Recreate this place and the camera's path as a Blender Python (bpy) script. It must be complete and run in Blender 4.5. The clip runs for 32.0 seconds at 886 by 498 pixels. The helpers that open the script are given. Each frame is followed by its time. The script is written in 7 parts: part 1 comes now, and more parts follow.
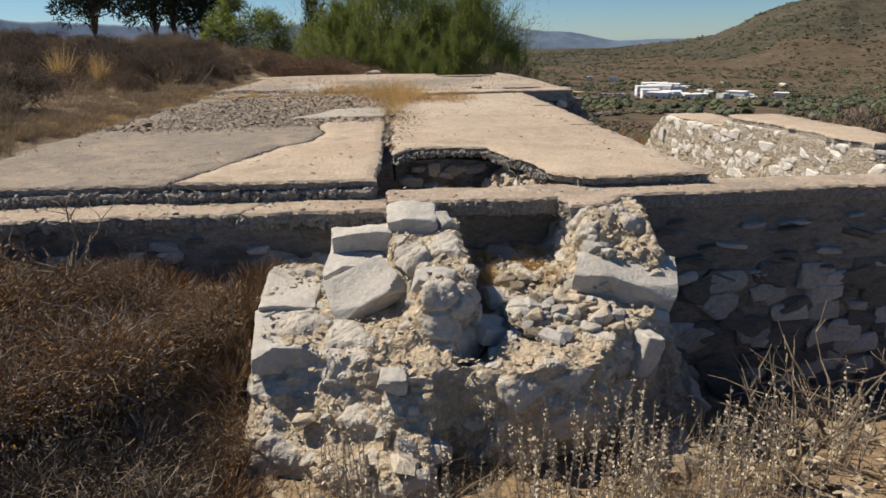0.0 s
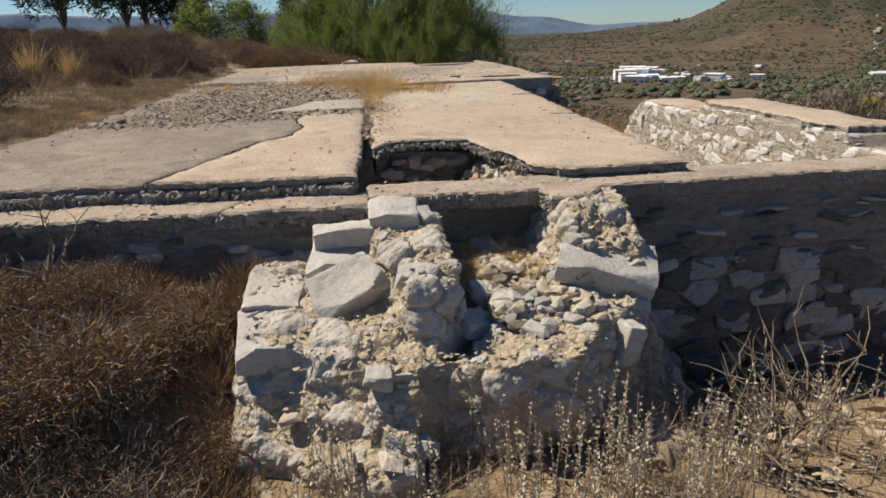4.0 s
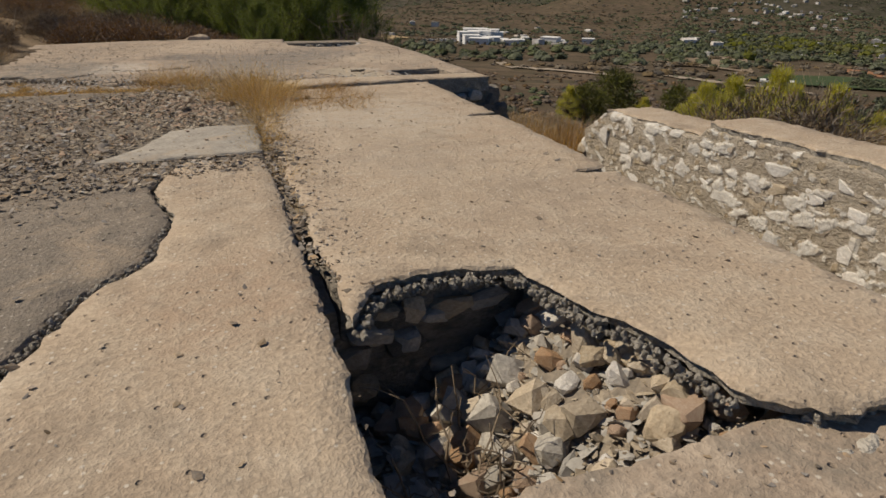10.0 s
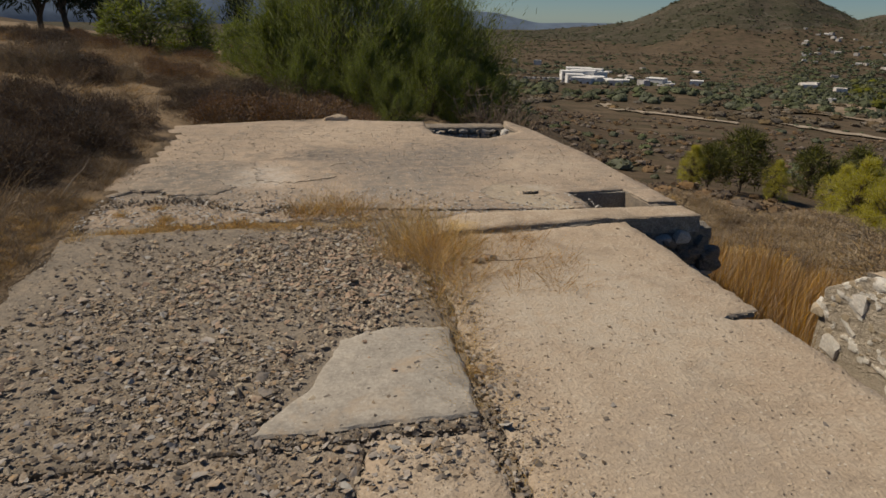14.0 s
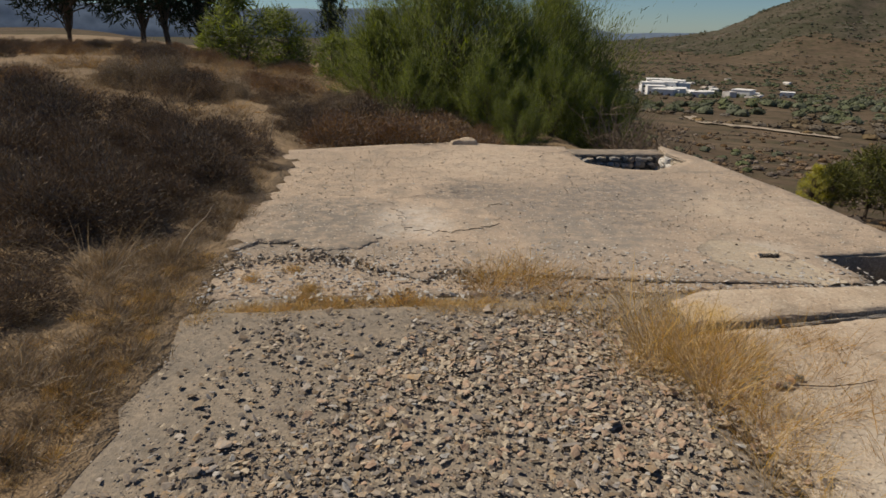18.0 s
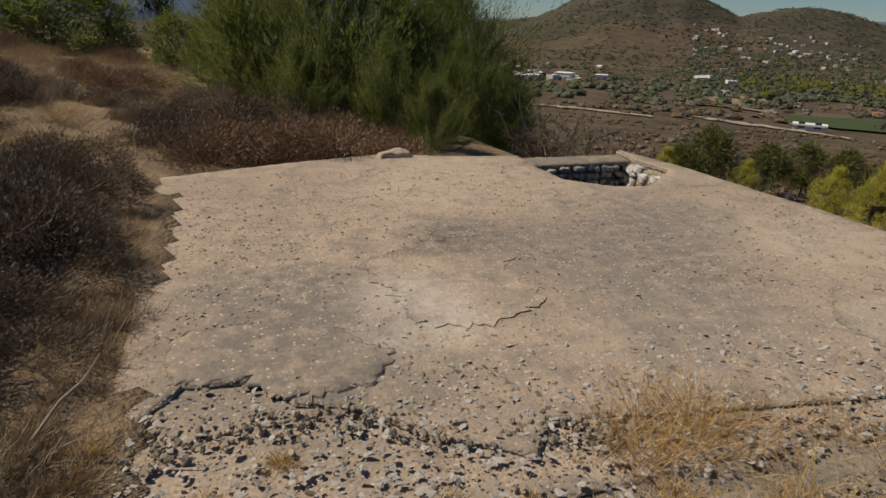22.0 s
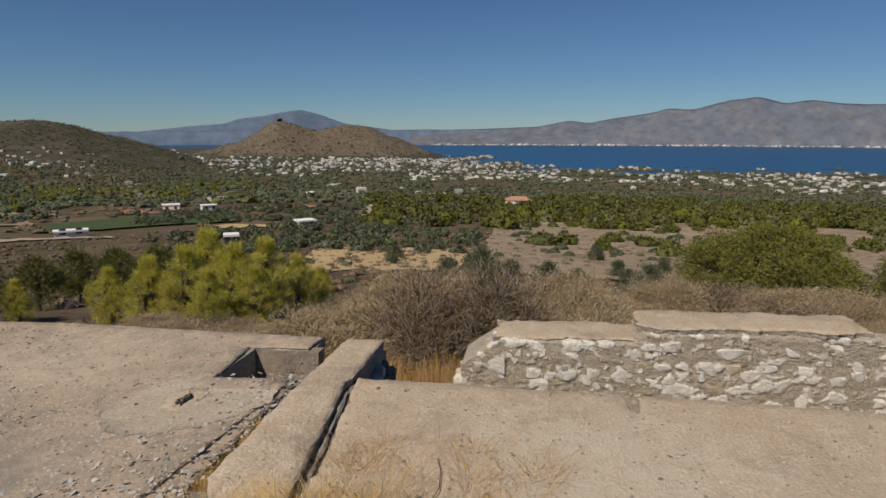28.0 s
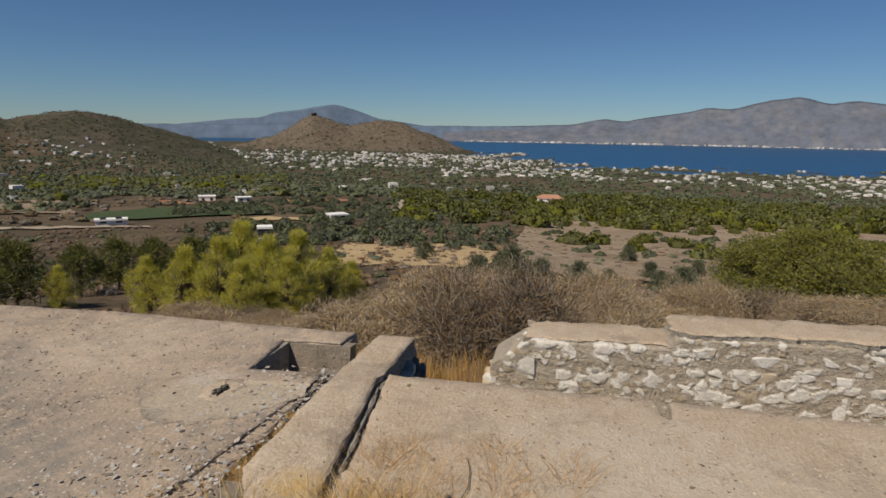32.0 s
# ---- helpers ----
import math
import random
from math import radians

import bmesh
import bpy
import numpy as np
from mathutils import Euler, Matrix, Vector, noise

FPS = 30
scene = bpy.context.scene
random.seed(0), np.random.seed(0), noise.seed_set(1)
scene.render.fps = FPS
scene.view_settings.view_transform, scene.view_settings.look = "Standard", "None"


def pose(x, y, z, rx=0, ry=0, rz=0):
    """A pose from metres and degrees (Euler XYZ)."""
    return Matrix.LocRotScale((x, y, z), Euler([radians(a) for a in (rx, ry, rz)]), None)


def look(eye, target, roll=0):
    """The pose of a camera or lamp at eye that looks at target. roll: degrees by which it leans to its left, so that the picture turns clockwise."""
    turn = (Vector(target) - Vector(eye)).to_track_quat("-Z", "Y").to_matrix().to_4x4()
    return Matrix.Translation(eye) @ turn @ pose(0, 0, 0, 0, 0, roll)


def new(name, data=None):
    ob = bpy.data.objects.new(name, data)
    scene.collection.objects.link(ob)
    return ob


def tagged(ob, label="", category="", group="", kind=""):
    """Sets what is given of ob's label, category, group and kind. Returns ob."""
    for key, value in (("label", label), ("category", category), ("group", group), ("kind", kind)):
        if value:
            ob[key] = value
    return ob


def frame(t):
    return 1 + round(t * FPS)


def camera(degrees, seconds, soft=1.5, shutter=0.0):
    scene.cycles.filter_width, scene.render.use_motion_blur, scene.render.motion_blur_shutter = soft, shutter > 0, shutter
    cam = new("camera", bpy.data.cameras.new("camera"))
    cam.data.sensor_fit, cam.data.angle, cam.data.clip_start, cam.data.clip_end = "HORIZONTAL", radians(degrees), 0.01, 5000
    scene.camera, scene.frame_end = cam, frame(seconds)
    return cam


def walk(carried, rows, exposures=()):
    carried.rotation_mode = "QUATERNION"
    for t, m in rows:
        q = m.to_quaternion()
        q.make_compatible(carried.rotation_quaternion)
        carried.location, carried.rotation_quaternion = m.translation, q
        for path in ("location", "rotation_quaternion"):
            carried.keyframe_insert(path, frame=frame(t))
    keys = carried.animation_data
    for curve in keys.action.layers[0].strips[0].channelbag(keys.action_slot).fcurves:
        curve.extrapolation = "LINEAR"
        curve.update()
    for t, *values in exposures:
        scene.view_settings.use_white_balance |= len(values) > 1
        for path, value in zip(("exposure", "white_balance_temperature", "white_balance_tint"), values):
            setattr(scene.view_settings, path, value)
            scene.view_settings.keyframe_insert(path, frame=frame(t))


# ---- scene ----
PATH = [
    (0, (0.084, -3.461, 0.739), (0.226, -1.572, 0.097), -0.9),
    (0.5, (0.13, -3.468, 0.787), (0.216, -1.58, 0.134), -1.3),
    (1, (0.083, -3.484, 0.791), (0.162, -1.592, 0.15), -0.9),
    (1.5, (0.09, -3.446, 0.781), (0.07, -1.553, 0.138), -1.1),
    (2, (0.061, -3.456, 0.782), (-0.006, -1.562, 0.142), -0.9),
    (2.5, (0.039, -3.466, 0.796), (-0.005, -1.572, 0.156), -0.5),
    (3, (0.041, -3.447, 0.741), (0.103, -1.552, 0.107), -0.9),
    (3.5, (0.121, -3.454, 0.768), (0.297, -1.572, 0.116), -1.2),
    (5.5, (-0.149, -3.187, 0.762), (0.061, -1.336, 0.033), -2.3),
    (6, (-0.174, -2.936, 0.737), (0.045, -1.07, 0.052), -3.0),
    (6.5, (-0.192, -2.688, 0.745), (0.029, -0.843, 0.005), -3.0),
    (7, (-0.257, -2.365, 0.731), (0.12, -0.566, -0.056), -2.9),
    (7.5, (-0.32, -2.118, 0.793), (0.186, -0.366, -0.029), -2.6),
    (8, (-0.278, -1.873, 0.786), (0.247, -0.109, 0.003), -1.2),
    (8.5, (-0.232, -1.748, 0.806), (0.29, 0.033, 0.06), -0.6),
    (9, (-0.21, -1.566, 0.794), (0.317, 0.211, 0.044), -0.1),
    (9.5, (-0.222, -1.23, 0.827), (0.361, 0.563, 0.16), 0.1),
    (10, (-0.263, -0.986, 0.999), (0.375, 0.734, 0.203), 0.6),
    (10.5, (-0.288, -0.778, 1.012), (0.329, 0.94, 0.195), -0.4),
    (11, (-0.264, -0.628, 1.142), (0.225, 1.137, 0.338), -2.4),
    (11.5, (-0.363, -0.251, 1.203), (0.136, 1.546, 0.479), 1.5),
    (12, (-0.419, 0.048, 1.471), (-0.052, 1.878, 0.752), -1.0),
    (12.5, (-0.418, 0.232, 1.539), (-0.018, 2.065, 0.847), 1.4),
    (13, (-0.443, 0.484, 1.618), (-0.087, 2.315, 0.896), 1.7),
    (13.5, (-0.566, 0.681, 1.625), (-0.181, 2.514, 0.923), 1.0),
    (15.5, (-0.703, 0.919, 1.582), (-0.455, 2.772, 0.871), 1.4),
    (16, (-0.776, 1.233, 1.566), (-0.593, 3.108, 0.895), 0.5),
    (16.5, (-0.882, 1.496, 1.589), (-0.73, 3.369, 0.904), 1.1),
    (17, (-1.139, 1.795, 1.605), (-0.918, 3.672, 0.951), 0.8),
    (17.5, (-1.271, 2.019, 1.575), (-1.097, 3.896, 0.905), 0.9),
    (18, (-1.361, 2.321, 1.571), (-1.204, 4.197, 0.897), 0.6),
    (18.5, (-1.479, 2.556, 1.555), (-1.236, 4.417, 0.864), 1.5),
    (19, (-1.649, 2.83, 1.549), (-1.337, 4.673, 0.837), 1.0),
    (19.5, (-1.728, 3.148, 1.514), (-1.422, 5.01, 0.851), 1.0),
    (20, (-1.81, 3.428, 1.525), (-1.56, 5.278, 0.808), 1.3),
    (20.5, (-1.977, 3.715, 1.514), (-1.6, 5.542, 0.793), 0.9),
    (21, (-2.095, 3.979, 1.507), (-1.648, 5.794, 0.797), 1.6),
    (21.5, (-2.112, 4.294, 1.496), (-1.621, 6.094, 0.777), 1.0),
    (22, (-2.134, 4.458, 1.517), (-1.5, 6.217, 0.807), 1.6),
    (22.5, (-2.186, 4.565, 1.542), (-1.346, 6.238, 0.838), 0.8),
    (23, (-2.191, 4.575, 1.551), (-1.111, 6.124, 0.895), 0.9),
    (23.5, (-2.154, 4.518, 1.564), (-0.855, 5.914, 0.959), 1.3),
    (24, (-2.099, 4.474, 1.569), (-0.621, 5.697, 1.004), 1.0),
    (24.5, (-2.047, 4.444, 1.578), (-0.424, 5.482, 1.041), 1.1),
    (25, (-2.016, 4.396, 1.583), (-0.293, 5.279, 1.082), 1.1),
    (25.5, (-1.99, 4.384, 1.593), (-0.216, 5.175, 1.116), 1.1),
    (26, (-1.972, 4.349, 1.614), (-0.153, 5.06, 1.182), 0.4),
    (26.5, (-1.954, 4.318, 1.62), (-0.082, 4.913, 1.239), 0.1),
    (28.5, (-1.943, 4.228, 1.632), (0.006, 4.496, 1.273), -0.0),
    (29, (-1.957, 4.226, 1.64), (-0.004, 4.479, 1.296), -0.1),
    (29.5, (-1.957, 4.231, 1.636), (0.001, 4.476, 1.306), -0.2),
    (30, (-1.966, 4.228, 1.635), (-0.011, 4.482, 1.299), -0.2),
    (30.5, (-1.967, 4.228, 1.636), (-0.019, 4.503, 1.276), -0.2),
    (31, (-1.97, 4.229, 1.638), (-0.025, 4.511, 1.267), 0.1),
    (31.5, (-1.963, 4.242, 1.633), (-0.018, 4.526, 1.263), 0.3),
    (32, (-1.963, 4.26, 1.65), (-0.04, 4.663, 1.277), 0.9),
]
cam = camera(71.0, 32.0, 1.6)
EXPOSURES = [(0, 0.55, 6850, 10), (3, 0.55, 6850, 10), (6, 0.53, 6950, 10), (8, 0.14, 7200, 10), (9.5, -0.04, 7250, 10), (11, -0.17, 7200, 10), (13, -0.22, 7350, 10), (18, 0.05, 7200, 10), (21, 0.03, 7200, 10),
             (23, -0.19, 7250, 10), (26, -0.18, 7000, 10), (29, 0.02, 6900, 10), (32, 0.02, 6900, 10)]
walk(cam, [(t, look(eye, target, roll)) for t, eye, target, roll in PATH], EXPOSURES)

import mathutils.geometry

# ---- light: clear late-summer sky, sun ahead and to the left of the start ----
SUN_AZ, SUN_EL = radians(-58), radians(50)
world = bpy.data.worlds.new("world")
scene.world = world
world.use_nodes = True
wn = world.node_tree.nodes
sky = wn.new("ShaderNodeTexSky")
sky.sky_type = "NISHITA"
sky.sun_disc = False
sky.sun_elevation = SUN_EL
sky.sun_rotation = SUN_AZ
sky.altitude = 80
sky.air_density = 0.9
sky.dust_density = 0.0
sky.ozone_density = 8.0
tint = wn.new("ShaderNodeMix")
tint.data_type, tint.blend_type = "RGBA", "MULTIPLY"
tint.inputs[0].default_value = 1.0
tint.inputs[7].default_value = (0.79, 0.95, 1.08, 1)
world.node_tree.links.new(sky.outputs[0], tint.inputs[6])
world.node_tree.links.new(tint.outputs[2], wn["Background"].inputs[0])
wn["Background"].inputs[1].default_value = 0.055
sun = new("sun", bpy.data.lights.new("sun", "SUN"))
sun.data.energy = 4.2
sun.data.angle = radians(0.53)
sun.data.color = (1.0, 0.93, 0.82)
SUN_DIR = Vector((math.sin(SUN_AZ) * math.cos(SUN_EL), math.cos(SUN_AZ) * math.cos(SUN_EL), math.sin(SUN_EL)))
sun.matrix_world = look(SUN_DIR * 50, (0, 0, 0))


# ---- materials ----
def material(name, colours, scale=3.0, fine=60.0, bump=0.3, bump_dist=0.01, rough=0.9, speck=None, random_tint=0.0,
             island=0.0, spec=0.2, coarse_bump=0.0, translucent=0.0, stretch=None, stain=None, blots=(), pits=None):
    """Node material: noise mixes of three colours at two scales, grain, bump and optional specks, stains and per-piece tint."""
    m = bpy.data.materials.new(name)
    m.use_nodes = True
    t = m.node_tree
    n, l = t.nodes, t.links
    b = n["Principled BSDF"]
    b.inputs["Roughness"].default_value = rough
    b.inputs["Specular IOR Level"].default_value = spec
    tc = n.new("ShaderNodeTexCoord")
    co = tc.outputs["Object"]
    if stretch:
        mp = n.new("ShaderNodeMapping")
        mp.inputs["Scale"].default_value = stretch
        l.new(co, mp.inputs["Vector"])
        co = mp.outputs[0]

    def noise_tex(s, detail=6.0, rough_=0.6, dist=0.0):
        x = n.new("ShaderNodeTexNoise")
        x.inputs["Scale"].default_value = s
        x.inputs["Detail"].default_value = detail
        x.inputs["Roughness"].default_value = rough_
        x.inputs["Distortion"].default_value = dist
        l.new(co, x.inputs["Vector"])
        return x

    def ramp(src, lo, hi):
        r = n.new("ShaderNodeMapRange")
        r.inputs[1].default_value, r.inputs[2].default_value = lo, hi
        l.new(src, r.inputs[0])
        return r.outputs[0]

    def mix(fac, a, bb, mode="MIX"):
        x = n.new("ShaderNodeMix")
        x.data_type = "RGBA"
        x.blend_type = mode
        for sock, v in ((x.inputs[0], fac), (x.inputs[6], a), (x.inputs[7], bb)):
            if isinstance(v, (int, float)):
                sock.default_value = v
            elif isinstance(v, tuple):
                sock.default_value = (*v, 1)
            else:
                l.new(v, sock)
        return x.outputs[2]

    big = noise_tex(scale, 8, 0.62, 0.4)
    mid = noise_tex(scale * 6, 5, 0.65)
    grain = noise_tex(fine, 4, 0.7)
    c = mix(ramp(big.outputs[0], 0.38, 0.64), colours[0], colours[1])
    c = mix(ramp(mid.outputs[0], 0.45, 0.7), c, colours[2 % len(colours)])
    g = ramp(grain.outputs[0], 0.25, 0.75)
    gm = n.new("ShaderNodeMapRange")
    gm.inputs[3].default_value, gm.inputs[4].default_value = 0.72, 1.25
    l.new(g, gm.inputs[0])
    gc = n.new("ShaderNodeCombineColor")
    for k in range(3):
        l.new(gm.outputs[0], gc.inputs[k])
    c = mix(1.0, c, gc.outputs[0], "MULTIPLY")
    if stain:
        st = noise_tex(stain[1], 7, 0.7, 0.8)
        c = mix(ramp(st.outputs[0], stain[2], stain[2] + 0.16), c, stain[0])
    for bx, by, br, bcol, amount in blots:
        warp = n.new("ShaderNodeVectorMath")
        warp.operation = "MULTIPLY_ADD"
        wob = noise_tex(1.6, 6, 0.7)
        l.new(wob.outputs["Color"], warp.inputs[0])
        warp.inputs[1].default_value = (br * 1.7, br * 1.7, 0)
        l.new(co, warp.inputs[2])
        dist = n.new("ShaderNodeVectorMath")
        dist.operation = "DISTANCE"
        l.new(warp.outputs[0], dist.inputs[0])
        dist.inputs[1].default_value = (bx + br * 0.85, by + br * 0.85, 0)
        near = n.new("ShaderNodeMapRange")
        near.inputs[1].default_value, near.inputs[2].default_value = br, br * 0.45
        near.inputs[4].default_value = amount
        l.new(dist.outputs["Value"], near.inputs[0])
        spot_ = noise_tex(9.0, 7, 0.75)
        both = n.new("ShaderNodeMath")
        both.operation = "MULTIPLY"
        l.new(near.outputs[0], both.inputs[0])
        l.new(ramp(spot_.outputs[0], 0.36, 0.58), both.inputs[1])
        c = mix(both.outputs[0], c, bcol)
    height = grain.outputs[0]
    if pits:
        pv = n.new("ShaderNodeTexVoronoi")
        pv.inputs["Scale"].default_value = pits[1]
        l.new(co, pv.inputs["Vector"])
        pm = n.new("ShaderNodeMapRange")
        pm.inputs[1].default_value, pm.inputs[2].default_value = pits[2], pits[2] * 0.5
        l.new(pv.outputs["Distance"], pm.inputs[0])
        pc = n.new("ShaderNodeSeparateColor")
        l.new(pv.outputs["Color"], pc.inputs[0])
        pg = n.new("ShaderNodeMath")
        pg.operation = "MULTIPLY"
        l.new(pm.outputs[0], pg.inputs[0])
        l.new(ramp(pc.outputs[1], 0.52, 0.62), pg.inputs[1])
        c = mix(pg.outputs[0], c, pits[0])
        dip = n.new("ShaderNodeMath")
        dip.operation = "MULTIPLY_ADD"
        dip.inputs[1].default_value = -1.2
        l.new(pg.outputs[0], dip.inputs[0])
        l.new(height, dip.inputs[2])
        height = dip.outputs[0]
    if speck:
        v = n.new("ShaderNodeTexVoronoi")
        v.inputs["Scale"].default_value = speck[1]
        l.new(co, v.inputs["Vector"])
        sp = n.new("ShaderNodeMapRange")
        sp.inputs[1].default_value, sp.inputs[2].default_value = speck[2], speck[2] * 0.6
        l.new(v.outputs["Distance"], sp.inputs[0])
        gate = n.new("ShaderNodeMapRange")
        gate.inputs[1].default_value, gate.inputs[2].default_value = 0.5, 0.56
        sepc = n.new("ShaderNodeSeparateColor")
        l.new(v.outputs["Color"], sepc.inputs[0])
        l.new(sepc.outputs[0], gate.inputs[0])
        mul = n.new("ShaderNodeMath")
        mul.operation = "MULTIPLY"
        l.new(sp.outputs[0], mul.inputs[0])
        l.new(gate.outputs[0], mul.inputs[1])
        c = mix(mul.outputs[0], c, speck[0])
    if random_tint or island:
        src = n.new("ShaderNodeObjectInfo").outputs["Random"] if random_tint else n.new("ShaderNodeNewGeometry").outputs["Random Per Island"]
        amt = random_tint or island
        rr = n.new("ShaderNodeMapRange")
        rr.inputs[3].default_value, rr.inputs[4].default_value = 1 - amt, 1 + amt
        l.new(src, rr.inputs[0])
        hs = n.new("ShaderNodeHueSaturation")
        l.new(rr.outputs[0], hs.inputs["Value"])
        mul7 = n.new("ShaderNodeMath")
        mul7.operation = "MULTIPLY"
        mul7.inputs[1].default_value = 7.31
        frac = n.new("ShaderNodeMath")
        frac.operation = "FRACT"
        l.new(src, mul7.inputs[0])
        l.new(mul7.outputs[0], frac.inputs[0])
        sr = n.new("ShaderNodeMapRange")
        sr.inputs[3].default_value, sr.inputs[4].default_value = 1 - amt * 1.2, 1 + amt * 0.8
        l.new(frac.outputs[0], sr.inputs[0])
        l.new(sr.outputs[0], hs.inputs["Saturation"])
        l.new(c, hs.inputs["Color"])
        c = hs.outputs[0]
    l.new(c, b.inputs["Base Color"])
    if bump:
        bp = n.new("ShaderNodeBump")
        bp.inputs["Strength"].default_value = bump
        bp.inputs["Distance"].default_value = bump_dist
        if coarse_bump:
            add = n.new("ShaderNodeMath")
            add.operation = "MULTIPLY_ADD"
            add.inputs[1].default_value = coarse_bump
            l.new(mid.outputs[0], add.inputs[0])
            l.new(height, add.inputs[2])
            height = add.outputs[0]
        l.new(height, bp.inputs["Height"])
        l.new(bp.outputs[0], b.inputs["Normal"])
    if translucent:
        tr = n.new("ShaderNodeBsdfTranslucent")
        l.new(c, tr.inputs["Color"])
        mx = n.new("ShaderNodeMixShader")
        mx.inputs[0].default_value = translucent
        l.new(b.outputs[0], mx.inputs[1])
        l.new(tr.outputs[0], mx.inputs[2])
        l.new(mx.outputs[0], n["Material Output"].inputs[0])
    return m


M_TAN = material("tan_concrete", [(0.46, 0.366, 0.270), (0.42, 0.327, 0.240), (0.50, 0.415, 0.32)], 0.8, 45, 0.8, 0.014, 0.95,
                 speck=((0.56, 0.495, 0.41), 32, 0.22), coarse_bump=1.5, stain=((0.30, 0.24, 0.18), 2.6, 0.53), pits=((0.27, 0.215, 0.165), 19, 0.17),
                 blots=[(0.45, 5.42, 0.20, (0.52, 0.36, 0.16), 1.0), (0.9, 3.9, 1.0, (0.50, 0.44, 0.36), 0.7), (1.3, 1.6, 0.7, (0.34, 0.27, 0.205), 0.7), (-0.3, 1.0, 0.5, (0.40, 0.29, 0.205), 0.7), (0.8, 2.6, 0.6, (0.36, 0.30, 0.24), 0.6)])
M_COPE = material("weathered_coping", [(0.39, 0.31, 0.235), (0.345, 0.27, 0.205), (0.44, 0.36, 0.28)], 1.4, 45, 0.7, 0.014, 0.95,
                  speck=((0.53, 0.47, 0.39), 30, 0.24), coarse_bump=1.2, stain=((0.255, 0.215, 0.17), 3.0, 0.50), pits=((0.24, 0.19, 0.145), 15, 0.17))
M_GREYC = material("grey_concrete", [(0.235, 0.20, 0.163), (0.305, 0.254, 0.20), (0.195, 0.168, 0.138)], 1.2, 50, 0.9, 0.014, 0.95,
                   speck=((0.40, 0.36, 0.31), 45, 0.26), coarse_bump=1.7, pits=((0.17, 0.15, 0.125), 15, 0.18), stain=((0.36, 0.285, 0.21), 2.2, 0.50))
M_PATCH = material("pale_cement", [(0.36, 0.33, 0.285), (0.42, 0.375, 0.315), (0.30, 0.27, 0.23)], 1.6, 50, 0.5, 0.010, 0.95, speck=((0.47, 0.43, 0.37), 50, 0.22), stain=((0.42, 0.33, 0.24), 2.0, 0.54), pits=((0.25, 0.22, 0.185), 15, 0.14), coarse_bump=0.8)
M_FAR = material("worn_slab_concrete", [(0.385, 0.302, 0.228), (0.475, 0.372, 0.28), (0.31, 0.255, 0.20)], 0.7, 42, 0.6, 0.014, 0.95,
                 speck=((0.53, 0.48, 0.41), 27, 0.25), coarse_bump=1.2, stain=((0.245, 0.21, 0.17), 3.4, 0.51), pits=((0.24, 0.205, 0.165), 13, 0.17),
                 blots=[(-1.25, 7.45, 0.55, (0.58, 0.54, 0.48), 0.6), (-1.9, 7.0, 0.8, (0.21, 0.185, 0.155), 1.0), (-2.0, 7.7, 0.65, (0.20, 0.18, 0.155), 1.0), (-0.55, 8.35, 0.55, (0.17, 0.15, 0.13), 1.0), (0.5, 7.9, 1.2, (0.215, 0.19, 0.165), 1.0),
                        (1.2, 8.5, 0.8, (0.215, 0.19, 0.165), 1.0), (0.2, 6.9, 0.8, (0.235, 0.21, 0.18), 0.9), (1.4, 6.5, 0.35, (0.50, 0.45, 0.38), 0.8), (-0.2, 9.9, 1.2, (0.50, 0.405, 0.31), 0.7), (1.9, 7.6, 0.9, (0.48, 0.40, 0.31), 0.6)])
M_EDGE = material("broken_concrete", [(0.34, 0.305, 0.26), (0.44, 0.40, 0.34), (0.25, 0.225, 0.19)], 8, 70, 0.9, 0.02, 0.95,
                  speck=((0.45, 0.43, 0.4), 40, 0.33), coarse_bump=1.5)
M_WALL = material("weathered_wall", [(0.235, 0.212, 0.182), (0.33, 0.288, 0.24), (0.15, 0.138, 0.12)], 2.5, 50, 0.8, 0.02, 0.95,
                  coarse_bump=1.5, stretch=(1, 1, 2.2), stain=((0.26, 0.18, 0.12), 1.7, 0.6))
M_LIME = material("grey_limestone", [(0.375, 0.355, 0.32), (0.45, 0.425, 0.385), (0.31, 0.29, 0.265)], 5, 60, 0.5, 0.008, 0.85,
                  random_tint=0.16, stain=((0.27, 0.25, 0.22), 7, 0.64), coarse_bump=0.8)
M_WHITE = material("pale_limestone", [(0.60, 0.57, 0.52), (0.68, 0.65, 0.60), (0.50, 0.45, 0.38)], 6, 60, 0.5, 0.008, 0.85,
                   random_tint=0.14, coarse_bump=0.8)
M_TANSTONE = material("tan_stone", [(0.44, 0.36, 0.26), (0.52, 0.44, 0.33), (0.37, 0.29, 0.20)], 6, 60, 0.6, 0.01, 0.9, random_tint=0.18, coarse_bump=0.8)
M_RUST = material("rusty_stone", [(0.42, 0.27, 0.17), (0.48, 0.35, 0.24), (0.33, 0.2, 0.12)], 6, 60, 0.6, 0.01, 0.9, random_tint=0.2)
M_MORTAR = material("lime_mortar", [(0.46, 0.37, 0.265), (0.53, 0.445, 0.335), (0.38, 0.305, 0.225)], 3.5, 55, 0.9, 0.025, 0.95,
                    speck=((0.55, 0.52, 0.47), 24, 0.32), coarse_bump=1.8)
